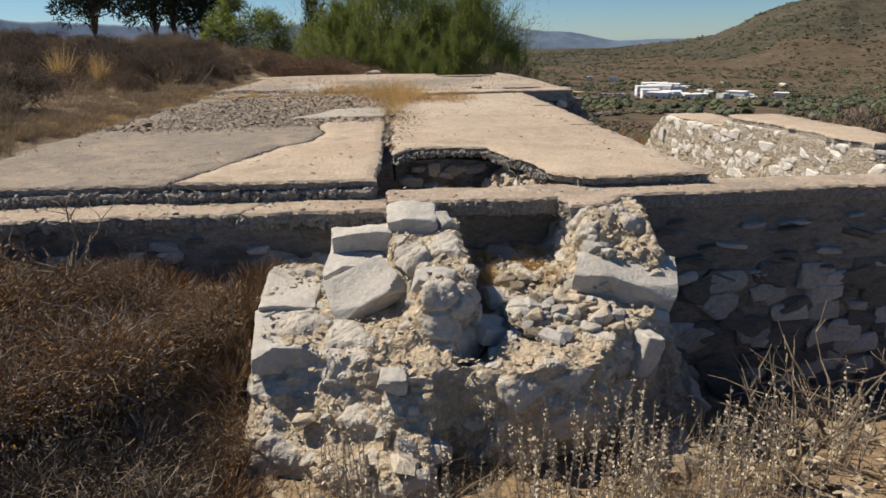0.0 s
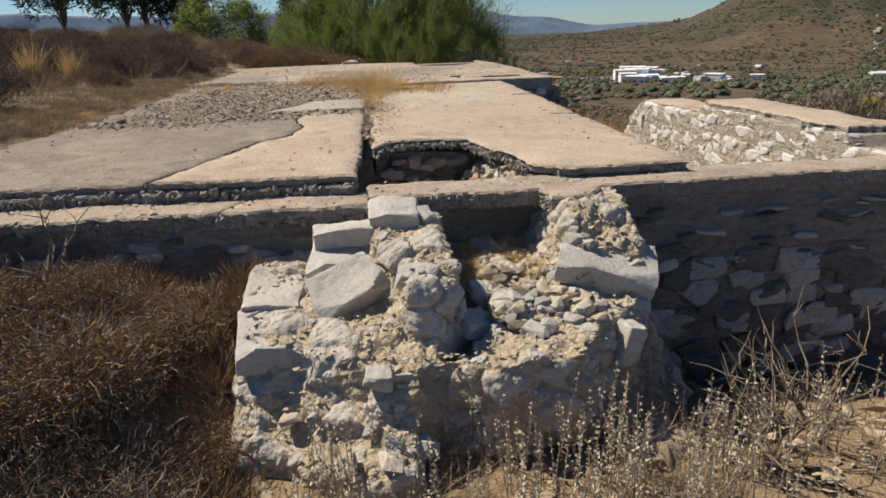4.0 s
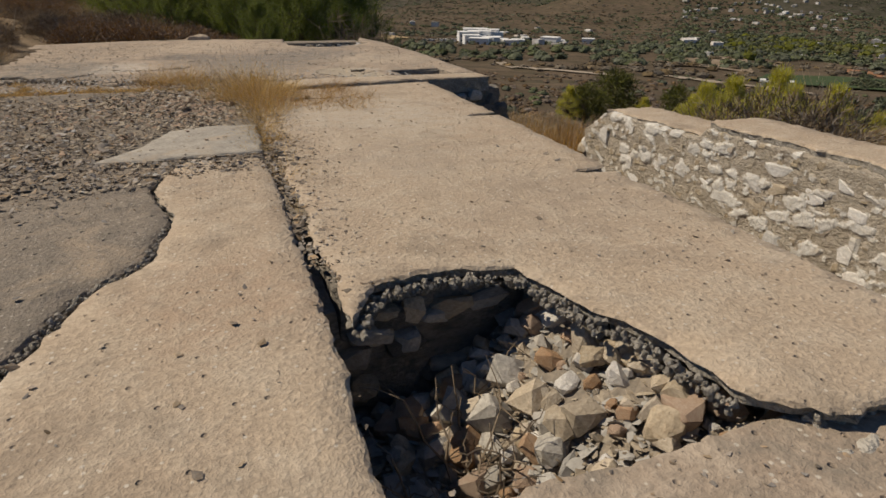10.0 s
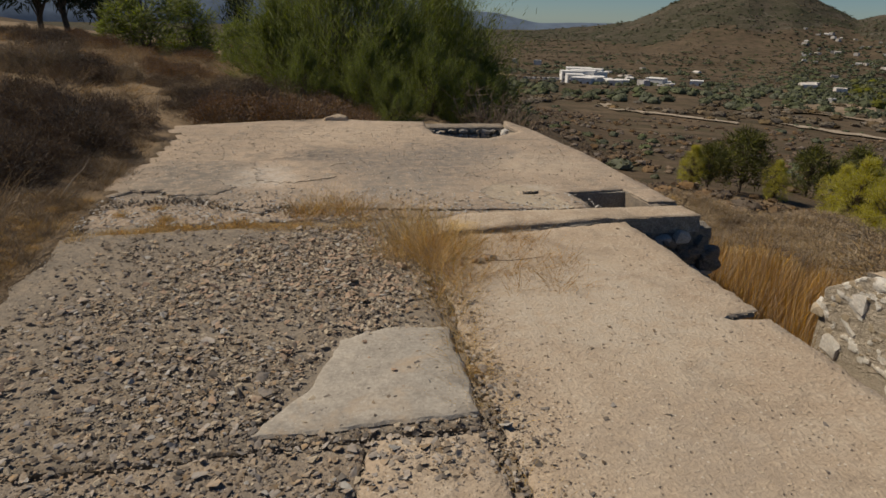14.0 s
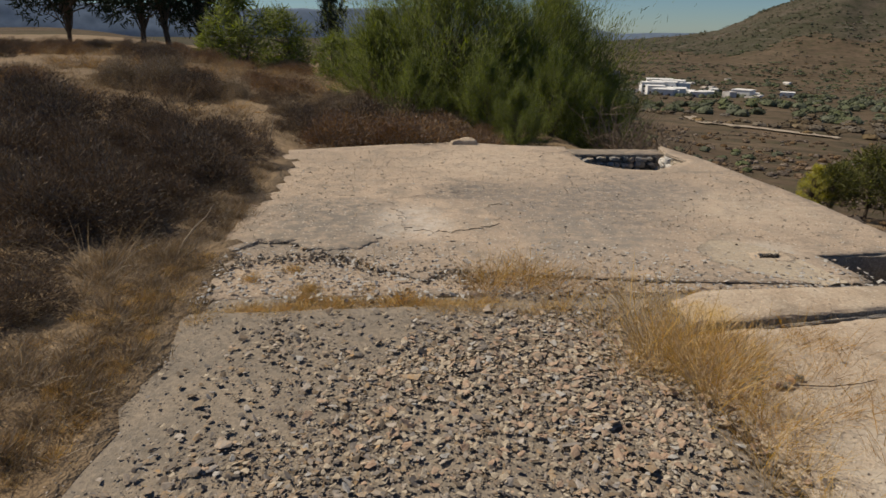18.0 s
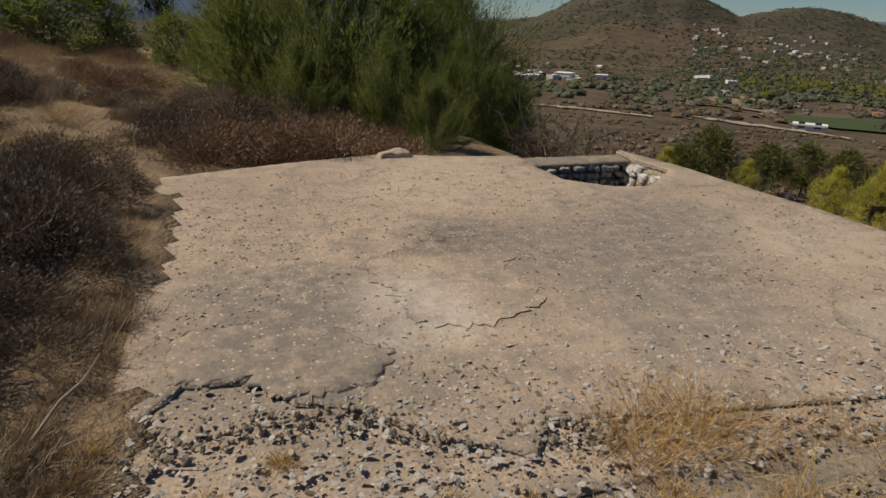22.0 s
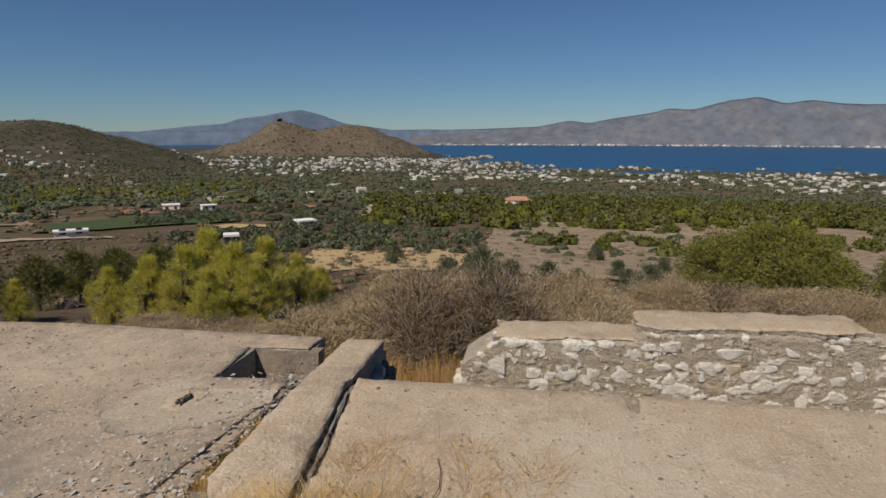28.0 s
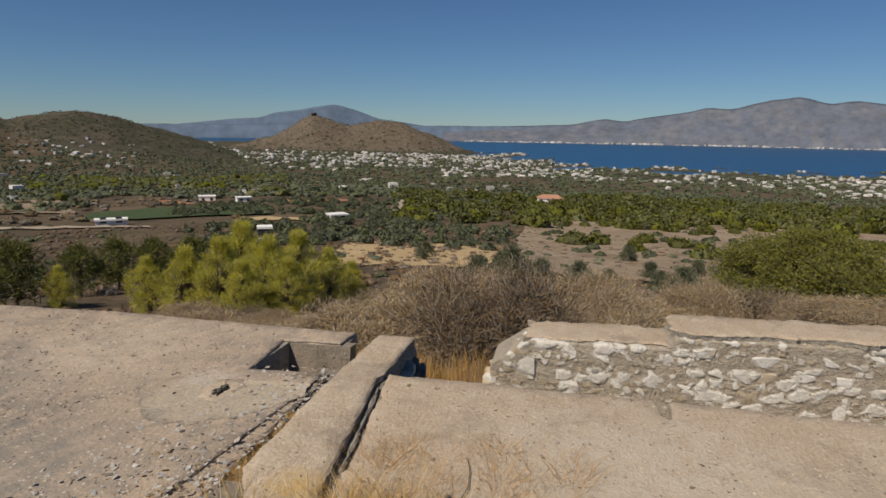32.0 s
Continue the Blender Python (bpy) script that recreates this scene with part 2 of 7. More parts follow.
# rubble stones: grain sized for a stone of unit size
M_LIME_R = material("limestone_rubble", [(0.39, 0.365, 0.325), (0.46, 0.43, 0.38), (0.31, 0.28, 0.24)], 1.3, 9, 0.7, 0.005, 0.9, random_tint=0.2, stain=((0.42, 0.34, 0.25), 1.1, 0.56), coarse_bump=1.6)
M_WHITE_R = material("pale_rubble", [(0.64, 0.605, 0.55), (0.71, 0.68, 0.63), (0.55, 0.49, 0.42)], 1.3, 9, 0.7, 0.005, 0.9, random_tint=0.16, stain=((0.50, 0.43, 0.34), 1.1, 0.62), coarse_bump=1.6)
M_TANSTONE_R = material("tan_rubble", [(0.43, 0.355, 0.265), (0.50, 0.425, 0.325), (0.35, 0.28, 0.20)], 1.3, 9, 0.7, 0.005, 0.9, random_tint=0.2, stain=((0.36, 0.33, 0.29), 1.1, 0.58), coarse_bump=1.6)
M_GRAVEL = material("slate_gravel", [(0.215, 0.182, 0.15), (0.29, 0.238, 0.182), (0.32, 0.228, 0.148)], 9, 80, 0.4, 0.004, 0.85, island=0.46)
M_BED = material("gravel_bed", [(0.235, 0.20, 0.16), (0.30, 0.248, 0.19), (0.18, 0.158, 0.13)], 3, 45, 0.7, 0.012, 0.95, coarse_bump=1.0)
M_GROUND = material("dry_soil", [(0.225, 0.158, 0.096), (0.285, 0.208, 0.128), (0.17, 0.122, 0.078)], 0.22, 9, 0.8, 0.06, 1.0, coarse_bump=1.0,
                    stain=((0.22, 0.165, 0.105), 0.5, 0.55))
M_STRAW = material("straw_grass", [(0.60, 0.40, 0.15), (0.68, 0.49, 0.22), (0.52, 0.33, 0.11)], 4, 30, 0, 0.01, 0.8, island=0.3, translucent=0.25)
M_OCHRE = material("ochre_grass", [(0.47, 0.28, 0.095), (0.54, 0.345, 0.135), (0.37, 0.22, 0.075)], 4, 30, 0, 0.01, 0.85, island=0.35, translucent=0.2)
M_WEED = material("grey_weeds", [(0.30, 0.215, 0.125), (0.37, 0.275, 0.165), (0.23, 0.165, 0.10)], 4, 30, 0, 0.01, 0.85, island=0.35, translucent=0.2)
M_STALK = material("grey_stalk", [(0.35, 0.28, 0.19), (0.42, 0.35, 0.25), (0.27, 0.20, 0.135)], 5, 30, 0, 0.01, 0.85, island=0.25, translucent=0.1)
M_SEED = material("seed_head", [(0.56, 0.48, 0.36), (0.62, 0.54, 0.42), (0.48, 0.4, 0.28)], 5, 30, 0, 0.01, 0.85, island=0.2, translucent=0.15)
M_SCRUB = material("brown_scrub", [(0.155, 0.110, 0.070), (0.21, 0.152, 0.098), (0.105, 0.076, 0.05)], 1.5, 20, 0, 0.01, 0.9, island=0.5)
M_SCRUBD = material("dark_scrub", [(0.12, 0.092, 0.058), (0.16, 0.12, 0.078), (0.085, 0.068, 0.042)], 0.02, 0.5, 0, 0.01, 0.95, island=0.4)
M_SCRUBR = material("rust_scrub", [(0.275, 0.165, 0.080), (0.34, 0.215, 0.108), (0.195, 0.118, 0.062)], 1.5, 20, 0, 0.01, 0.9, island=0.5)
M_SCRUBG = material("grey_scrub", [(0.27, 0.205, 0.132), (0.34, 0.265, 0.17), (0.195, 0.148, 0.098)], 1.5, 20, 0, 0.01, 0.9, island=0.4, translucent=0.1)
M_TWIG = material("dry_twig", [(0.20, 0.155, 0.11), (0.27, 0.215, 0.155), (0.14, 0.105, 0.08)], 6, 40, 0.2, 0.004, 0.9)
M_BARK = material("bark", [(0.11, 0.085, 0.065), (0.16, 0.125, 0.095), (0.07, 0.055, 0.045)], 4, 30, 0.8, 0.02, 0.95, stretch=(3, 3, 1))
M_TAMARISK = material("feathery_green", [(0.170, 0.205, 0.046), (0.215, 0.250, 0.060), (0.122, 0.152, 0.038)], 1.0, 15, 0, 0.01, 0.8, island=0.35, translucent=0.5)
M_PINE = material("pine_green", [(0.118, 0.124, 0.030), (0.16, 0.16, 0.038), (0.082, 0.09, 0.024)], 0.5, 10, 0, 0.01, 0.8, island=0.3, translucent=0.2)
M_BROAD = material("sunlit_pine_green", [(0.17, 0.168, 0.032), (0.225, 0.212, 0.042), (0.115, 0.12, 0.028)], 0.5, 10, 0, 0.01, 0.8, island=0.3, translucent=0.2)
M_YELLOW = material("yellow_green_pine", [(0.52, 0.48, 0.07), (0.60, 0.55, 0.095), (0.40, 0.38, 0.06)], 0.6, 10, 0, 0.01, 0.8, island=0.3, translucent=0.45)
M_OLIVE = material("olive_green", [(0.105, 0.118, 0.065), (0.145, 0.158, 0.09), (0.072, 0.085, 0.046)], 0.5, 10, 0, 0.01, 0.8, island=0.3, translucent=0.15)
M_DARKTREE = material("dark_conifer", [(0.028, 0.042, 0.022), (0.042, 0.058, 0.028), (0.02, 0.03, 0.016)], 0.8, 10, 0, 0.01, 0.85, island=0.3, translucent=0.1)
M_PLASTER = material("white_plaster", [(0.78, 0.77, 0.74), (0.82, 0.81, 0.79), (0.70, 0.68, 0.64)], 0.8, 12, 0.1, 0.01, 0.8)
M_TOWN = material("town_walls", [(0.54, 0.52, 0.49), (0.64, 0.61, 0.57), (0.38, 0.32, 0.27)], 0.02, 0.5, 0, 0.01, 0.8, island=0.3)
M_TILE = material("clay_tile", [(0.36, 0.17, 0.10), (0.42, 0.22, 0.13), (0.28, 0.13, 0.08)], 0.8, 12, 0.2, 0.02, 0.85, island=0.2)
M_PANE = material("window_pane", [(0.04, 0.05, 0.06), (0.06, 0.07, 0.08), (0.03, 0.035, 0.04)], 2, 10, 0, 0.01, 0.15, spec=0.5)
M_SEA = material("sea_water", [(0.005, 0.060, 0.15), (0.007, 0.070, 0.17), (0.004, 0.050, 0.13)], 0.004, 0.05, 0.15, 0.3, 0.35, spec=0.3)
# blue-grey, low-contrast base colours stand in for haze over the range
M_HAZE1 = material("haze_tinted_slope", [(0.122, 0.138, 0.172), (0.158, 0.160, 0.176), (0.100, 0.120, 0.162)], 0.0030, 0.012, 0, 0.01, 1.0, spec=0.0)
# haze painted in: the farthest land gets a blue base colour
M_HAZE2 = material("haze_tinted_mountain", [(0.115, 0.155, 0.215), (0.13, 0.168, 0.225), (0.105, 0.145, 0.205)], 0.0015, 0.008, 0, 0.01, 1.0, spec=0.0)
M_HILL = material("rocky_hill", [(0.066, 0.064, 0.042), (0.11, 0.09, 0.07), (0.043, 0.047, 0.028)], 0.012, 0.25, 0.8, 2.0, 1.0, spec=0.05, coarse_bump=1.0, stain=((0.17, 0.148, 0.122), 0.03, 0.58))
M_SLOPE = material("scrubby_slope", [(0.105, 0.077, 0.053), (0.152, 0.113, 0.078), (0.052, 0.049, 0.032)], 0.022, 1.0, 0.9, 0.3, 1.0, spec=0.05, coarse_bump=1.0, stain=((0.085, 0.078, 0.045), 0.05, 0.53))
M_ROAD = material("pale_track", [(0.34, 0.28, 0.21), (0.40, 0.335, 0.26), (0.28, 0.22, 0.165)], 0.3, 6, 0.2, 0.02, 1.0)


# ---- building helpers ----
def mesh_object(name, bm, mat, smooth=False):
    me = bpy.data.meshes.new(name)
    bm.to_mesh(me)
    bm.free()
    if smooth:
        for p in me.polygons:
            p.use_smooth = True
    for mm in (mat if isinstance(mat, (list, tuple)) else [mat]):
        me.materials.append(mm)
    return new(name, me)


def part(name, bm, mat, parent, label="", smooth=False):
    ob = mesh_object(name, bm, mat, smooth)
    ob.parent = parent
    if label:
        ob["label"] = label
    return ob


def thing(name, label, category, group="", kind="", at=(0, 0, 0)):
    ob = new(name)
    ob.location = at
    ob.empty_display_size = 0.2
    return tagged(ob, label, category, group, kind)


def hull_rock(seed, points=14, flat=1.0, boxy=0.5):
    """An angular stone: the convex hull of points on a rounded box of unit size."""
    rng = random.Random(seed)
    bm = bmesh.new()
    for _ in range(points):
        v = Vector((rng.uniform(-1, 1), rng.uniform(-1, 1), rng.uniform(-1, 1)))
        p = 2 + 6 * boxy
        v /= (abs(v.x) ** p + abs(v.y) ** p + abs(v.z) ** p) ** (1 / p) + 1e-6
        v *= rng.uniform(0.86, 1.0)
        bm.verts.new((v.x * 0.5, v.y * 0.5, v.z * 0.5 * flat))
    out = bmesh.ops.convex_hull(bm, input=bm.verts[:])
    bmesh.ops.delete(bm, geom=list({g for g in out["geom_interior"] + out["geom_unused"] if isinstance(g, bmesh.types.BMVert) and g.is_valid}), context="VERTS")
    bmesh.ops.recalc_face_normals(bm, faces=bm.faces[:])
    return bm


ROCKS = []
for k in range(14):
    bm = hull_rock(100 + k, 20 + k % 7, 1.0, 0.25 + 0.08 * (k % 6))
    me = bpy.data.meshes.new("rock")
    bm.to_mesh(me)
    bm.free()
    ROCKS.append(me)


def rock_mesh(kind, mat, cache={}):
    """A rock shape in one material, shared by all the stones that use it."""
    mat = {"grey_limestone": M_LIME_R, "pale_limestone": M_WHITE_R, "tan_stone": M_TANSTONE_R}.get(mat.name, mat)
    key = (kind % len(ROCKS), mat.name)
    if key not in cache:
        me = ROCKS[key[0]].copy()
        me.materials.append(mat)
        cache[key] = me
    return cache[key]


def stone(name, parent, at, size, turn, kind, mat):
    ob = new(name, rock_mesh(kind, mat))
    ob.location, ob.scale, ob.rotation_euler = at, size, turn
    ob.parent = parent
    return ob


def worn_block(size, seed, cuts=9, rough=0.012, bevel=0.02, warp=0.0):
    """A stone block with rounded, chipped edges and an uneven skin."""
    bm = bmesh.new()
    bmesh.ops.create_cube(bm, size=1)
    bmesh.ops.subdivide_edges(bm, edges=bm.edges[:], cuts=cuts, use_grid_fill=True)
    o = Vector((seed * 3.7, seed * 1.3, seed * 2.1))
    half = Vector(size) * 0.5
    r = min(bevel, min(half) * 0.8)
    for v in bm.verts:
        p = Vector([math.copysign(min(abs(c) * 2, 1) ** 0.8, c) * h for c, h in zip(v.co, half)])
        inner = Vector([max(-(h - r), min(h - r, c)) for c, h in zip(p, half)])
        d = p - inner
        if d.length > 1e-6:
            p = inner + d.normalized() * min(d.length, r)
        big = noise.noise_vector(p * 4.5 + o) * rough * 1.8 + noise.noise_vector(Vector((p.x, p.y, p.z * 0.4)) * 2.6 + o) * warp
        step_ = Vector([round(noise.noise(p * 7 + o * (k + 1)) * 3) / 3 for k in range(3)]) * rough * 0.7
        v.co = p + big + step_ + noise.noise_vector(p * 30 + o) * rough * 0.35
    bmesh.ops.recalc_face_normals(bm, faces=bm.faces[:])
    return bm


def densify(outline, step, jitter, seed):
    """An outline with points every step metres, shaken sideways."""
    rng = random.Random(seed)
    pts = []
    for (x0, y0), (x1, y1) in zip(outline, outline[1:] + outline[:1]):
        d = math.hypot(x1 - x0, y1 - y0)
        n = max(1, int(d / step))
        for k in range(n):
            f = k / n
            j = 0 if k == 0 else 1
            wob = noise.noise(Vector((x0 + (x1 - x0) * f, y0 + (y1 - y0) * f, seed * 1.7)) * 3.1) * jitter * 1.6 + noise.noise(Vector((x0 + (x1 - x0) * f, y0 + (y1 - y0) * f, seed)) * 14) * jitter * 0.8 + rng.uniform(-1, 1) * jitter * 0.45
            pts.append((x0 + (x1 - x0) * f - (y1 - y0) / d * wob * j, y0 + (y1 - y0) * f + (x1 - x0) / d * wob * j))
    return pts


def slab_mesh(outline, top, thick, seed, step=0.035, jitter=0.012, undercut=0.006, relief=0.004, cell=0.14):
    """A cast slab with an uneven top and a broken, crumbling edge. The first material is its top, the second its broken sides. Outline runs counter-clockwise."""
    pts = densify(outline, step, jitter, seed)
    rng = random.Random(seed)
    n = len(pts)
    bm = bmesh.new()

    def inward(k, d):
        (x0, y0), (x1, y1) = pts[k - 1], pts[(k + 1) % n]
        l = math.hypot(x1 - x0, y1 - y0) + 1e-9
        return pts[k][0] - (y1 - y0) / l * d, pts[k][1] + (x1 - x0) / l * d

    def uneven(x, y):
        return top + relief * (noise.noise(Vector((x, y, seed)) * 2.3) + 0.6 * noise.noise(Vector((x, y, seed)) * 7))

    rings = []
    for depth, ins, dz in ((0, 0.012, 0.0), (1, 0.0, -0.010), (2, undercut * 0.3, -thick * 0.35), (2, undercut * 0.2, -thick * 0.7), (3, undercut, -thick)):
        ring = []
        for k in range(n):
            x, y = inward(k, ins + (rng.uniform(-0.5, 1) * min(0.012, 0.25 * thick) if depth >= 2 else rng.uniform(-0.003, 0.004)))
            ring.append(bm.verts.new((x, y, uneven(x, y) + dz + (rng.uniform(-0.006, 0.004) if depth == 1 else 0))))
        rings.append(ring)
    for a, b in zip(rings, rings[1:]):
        for k in range(n):
            f = bm.faces.new((a[k - 1], b[k - 1], b[k], a[k]))
            f.material_index = 1 if a is not rings[0] else 0
    for ring, up in ((rings[0], True), (rings[-1], False)):
        flat = [Vector((v.co.x, v.co.y)) for v in ring]
        extra = []
        if up:
            xs, ys = [p[0] for p in flat], [p[1] for p in flat]
            for i in range(int((max(xs) - min(xs)) / cell) + 1):
                for j in range(int((max(ys) - min(ys)) / cell) + 1):
                    extra.append(Vector((min(xs) + (i + rng.uniform(0.2, 0.8)) * cell, min(ys) + (j + rng.uniform(0.2, 0.8)) * cell)))
        co, _, tris, orig, _, _ = mathutils.geometry.delaunay_2d_cdt(flat + extra, [(k, (k + 1) % n) for k in range(n)], [], 1, 1e-6)
        verts = []
        for c, o in zip(co, orig):
            own = [q for q in o if q < n]
            verts.append(ring[own[0]] if own else bm.verts.new((c.x, c.y, uneven(c.x, c.y) if up else top - thick)))
        for t in tris:
            tri = [verts[q] for q in t]
            if len(set(tri)) < 3:
                continue
            try:
                f = bm.faces.new(tri if up else tri[::-1])
                f.material_index = 0 if up else 1
                f.smooth = up
            except ValueError:
                pass
    bmesh.ops.delete(bm, geom=[v for v in bm.verts if not v.link_faces], context="VERTS")
    bm.normal_update()
    return bm


def wall_mesh(x0, x1, y0, y1, z0, z1, seed, step=0.12, rough=0.02):
    """A rough wall body."""
    bm = bmesh.new()
    bmesh.ops.create_cube(bm, size=1)
    bmesh.ops.scale(bm, vec=(x1 - x0, y1 - y0, z1 - z0), verts=bm.verts)
    bmesh.ops.translate(bm, vec=((x0 + x1) / 2, (y0 + y1) / 2, (z0 + z1) / 2), verts=bm.verts)
    for axis, length in ((0, x1 - x0), (1, y1 - y0), (2, z1 - z0)):
        es = [e for e in bm.edges if abs((e.verts[0].co - e.verts[1].co)[axis]) > 0.9 * length and e.calc_length() > 0.9 * length]
        cuts = int(length / step)
        if cuts > 0:
            bmesh.ops.subdivide_edges(bm, edges=es, cuts=min(cuts, 60), use_grid_fill=True)
    o = Vector((seed, seed * 2.3, seed * 0.7))
    for v in bm.verts:
        v.co += noise.noise_vector(v.co * 5 + o) * rough + noise.noise_vector(v.co * 16 + o) * rough * 0.6
    return bm


def scatter_mesh(name, templates, rows, mat):
    """One mesh of many small pieces. templates: meshes; rows: (template, Matrix)."""
    vs, fs, base = [], [], 0
    data = []
    for me in templates:
        co = np.empty(len(me.vertices) * 3)
        me.vertices.foreach_get("co", co)
        data.append((co.reshape(-1, 3), [tuple(p.vertices) for p in me.polygons]))
    for k, m in rows:
        co, faces = data[k]
        a = np.array(m)
        vs.append(co @ a[:3, :3].T + a[:3, 3])
        fs += [tuple(i + base for i in f) for f in faces]
        base += len(co)
    me = bpy.data.meshes.new(name)
    me.from_pydata(np.concatenate(vs).tolist(), [], fs)
    for mm in (mat if isinstance(mat, (list, tuple)) else [mat]):
        me.materials.append(mm)
    return new(name, me)


def solid_mesh(bm, voxel):
    """The even voxel skin of a closed mesh."""
    ob = mesh_object("solid", bm, M_MORTAR)
    mod = ob.modifiers.new("skin", "REMESH")
    mod.mode, mod.voxel_size = "VOXEL", voxel
    me = bpy.data.meshes.new_from_object(ob.evaluated_get(bpy.context.evaluated_depsgraph_get()))
    old = ob.data
    bpy.data.objects.remove(ob)
    bpy.data.meshes.remove(old)
    return me


# ---- the lie of the land ----
def smooth(a, b, x):
    t = min(1, max(0, (x - a) / (b - a)))
    return t * t * (3 - 2 * t)


DIST = [3, 6, 10, 20, 40, 65, 100, 150, 250, 400, 600, 900, 1400, 2500, 4900]
PROFILES = {
    -180: [-0.9, -1.0, -1.2, -2, -4, -6, -9, -12, -18, -26, -34, -44, -60, -75, -75],
    -70: [0.2, 0.3, 0.6, 1.2, 2.0, 2.6, 3, 3, 0, -10, -30, -50, -60, -75, -75],
    -28: [0.0, 0.2, 0.45, 0.7, 0.3, 0.6, 0.8, 0, -10, -30, -50, -60, -66, -75, -75],
    -8: [-0.2, -0.2, -0.2, -0.2, -0.6, -1.2, -3, -8, -22, -38, -50, -60, -66, -75, -75],
    8: [-0.6, -0.6, -0.7, -1.2, -2.6, -5, -10, -17, -28, -36, -42, -40, -40, -75, -75],
    30: [-1.2, -1.6, -2.3, -4.2, -8, -11, -15, -19, -26, -35, -44, -42, -42, -50, -75],
    60: [-1.2, -1.7, -2.6, -4.9, -8.7, -12.5, -16, -20, -27, -37, -46, -52, -56, -62, -75],
    80: [-1.2, -1.65, -2.5, -4.9, -8.8, -13, -17, -21, -27, -38, -50, -58, -64, -72, -76],
    90: [-1.2, -1.6, -2.4, -4.8, -8.9, -13.3, -17.5, -21.5, -27, -39, -52, -62, -71, -76, -76],
    125: [-1.2, -1.6, -2.3, -4.6, -8.4, -12.5, -17, -21, -26, -39, -52, -62, -71, -76, -76],
    180: [-0.9, -1.0, -1.2, -2, -4, -6, -9, -12, -18, -26, -34, -44, -60, -75, -75],
}
LOGD = np.log(np.array(DIST))
AZS = sorted(PROFILES)
# hill crests: distance, spread before and behind, and the crest as azimuth and degrees above the horizon, from the ruin
CRESTS = [
    (1350, 330, 250, [(6, -1.7), (13, -1.45), (19, -1.2), (22.5, -0.8), (27, -0.2), (28.5, 0.3), (30, 1.1), (31.5, 1.7), (33, 2.35), (35.3, 2.85), (36, 2.8), (37.3, 2.4), (39, 2.25), (41, 1.25), (43.4, 0.35), (45.5, 0.9), (47.7, 1.16), (50, 0.7), (53.4, -0.2), (56.5, -1.0), (60, -2.2)]),
    (2150, 170, 200, [(58, -2.0), (60.1, -1.3), (62.6, -0.76), (63.9, -0.15), (65.4, 0.86), (66.5, 1.34), (67.1, 1.15), (68.3, 0.67), (69.6, 0.37), (72.3, 0.86), (74.6, 0.51), (77, -0.36), (79.1, -1.2), (81, -2.0)])]
ORIGIN = (0.0, 4.0)


def polar(x, y):
    dx, dy = x - ORIGIN[0], y - ORIGIN[1]
    return math.degrees(math.atan2(dx, dy)), math.hypot(dx, dy)


def near_ground(x, y):
    """The ground round the ruin."""
    west = 0.0 + min(0.55, max(0, -2.75 - x) * 0.10) + 0.05 * smooth(-2.7, -2.95, x)
    front_left = -0.40 - 0.45 * smooth(-0.5, -1.5, y) + 0.22 * smooth(-1.2, -3.5, x)
    front_right = -1.22 + 0.45 * smooth(-0.9, -1.9, y)
    front = front_left + (front_right - front_left) * smooth(0.9, 1.6, x)
    front += (-0.86 - front) * smooth(-1.3, -2.0, y) * smooth(-1.2, -0.5, x)
    front -= 0.9 * smooth(-0.62, -0.45, x) * smooth(1.35, 1.2, x) * smooth(-1.35, -1.2, y)
    east = -1.35 - 0.22 * max(0, x - 2)
    north = -0.45
    z = west + (front - west) * smooth(0.6, -0.35, y)
    if y > -0.4:
        z = west * smooth(-2.2, -2.5, x) + (1 - smooth(-2.2, -2.5, x)) * (-1.6 if y < 11 else north) if x < 2.4 else east
        if y < 0.6 and x < -2.4:
            z = west + (front_left - west) * smooth(0.6, -0.4, y)
        if y > 10.7:
            n = west + (north - west) * smooth(-3.5, 0.5, x)
            n += (east - n) * smooth(1.5, 4.5, x)
            z = z + (n - z) * smooth(10.75, 11.0, y)
    return z


def ground_height(x, y):
    az, d = polar(x, y)
    ld = math.log(max(d, 3))
    k = max(i for i in range(len(AZS) - 1) if AZS[i] <= az)
    f = (az - AZS[k]) / (AZS[k + 1] - AZS[k])
    f = f * f * (3 - 2 * f)
    z = (1 - f) * np.interp(ld, LOGD, PROFILES[AZS[k]]) + f * np.interp(ld, LOGD, PROFILES[AZS[k + 1]])
    for cd, before, behind, crest in CRESTS:
        if d > 500 and crest[0][0] < az < crest[-1][0]:
            top = 1.6 + cd * math.tan(radians(np.interp(az, [c[0] for c in crest], [c[1] for c in crest])))
            g = math.exp(-((d - cd) / (before if d < cd else behind)) ** 2)
            rise = top - z
            if rise > 0:
                p = Vector((x, y, 3))
                z += rise * g + (noise.noise(p * 0.012) * 5 + noise.noise(p * 0.035) * 4 + noise.noise(p * 0.09) * 1.5) * min(1, rise / 25) * g
    if d > 25:
        z += noise.noise(Vector((x, y, 0)) * 0.03) * min(2.2, d * 0.006) + noise.noise(Vector((x, y, 7)) * 0.008) * min(5, d * 0.006)
    w = smooth(7.5, 13, math.hypot((x - 0) * 0.9, (y - 4) * 0.8))
    if w < 1:
        z = z * w + near_ground(x, y) * (1 - w)
    return float(z + noise.noise(Vector((x, y, 1)) * 1.3) * 0.05 * (1 if 4.5 < d < 60 else 0.3))


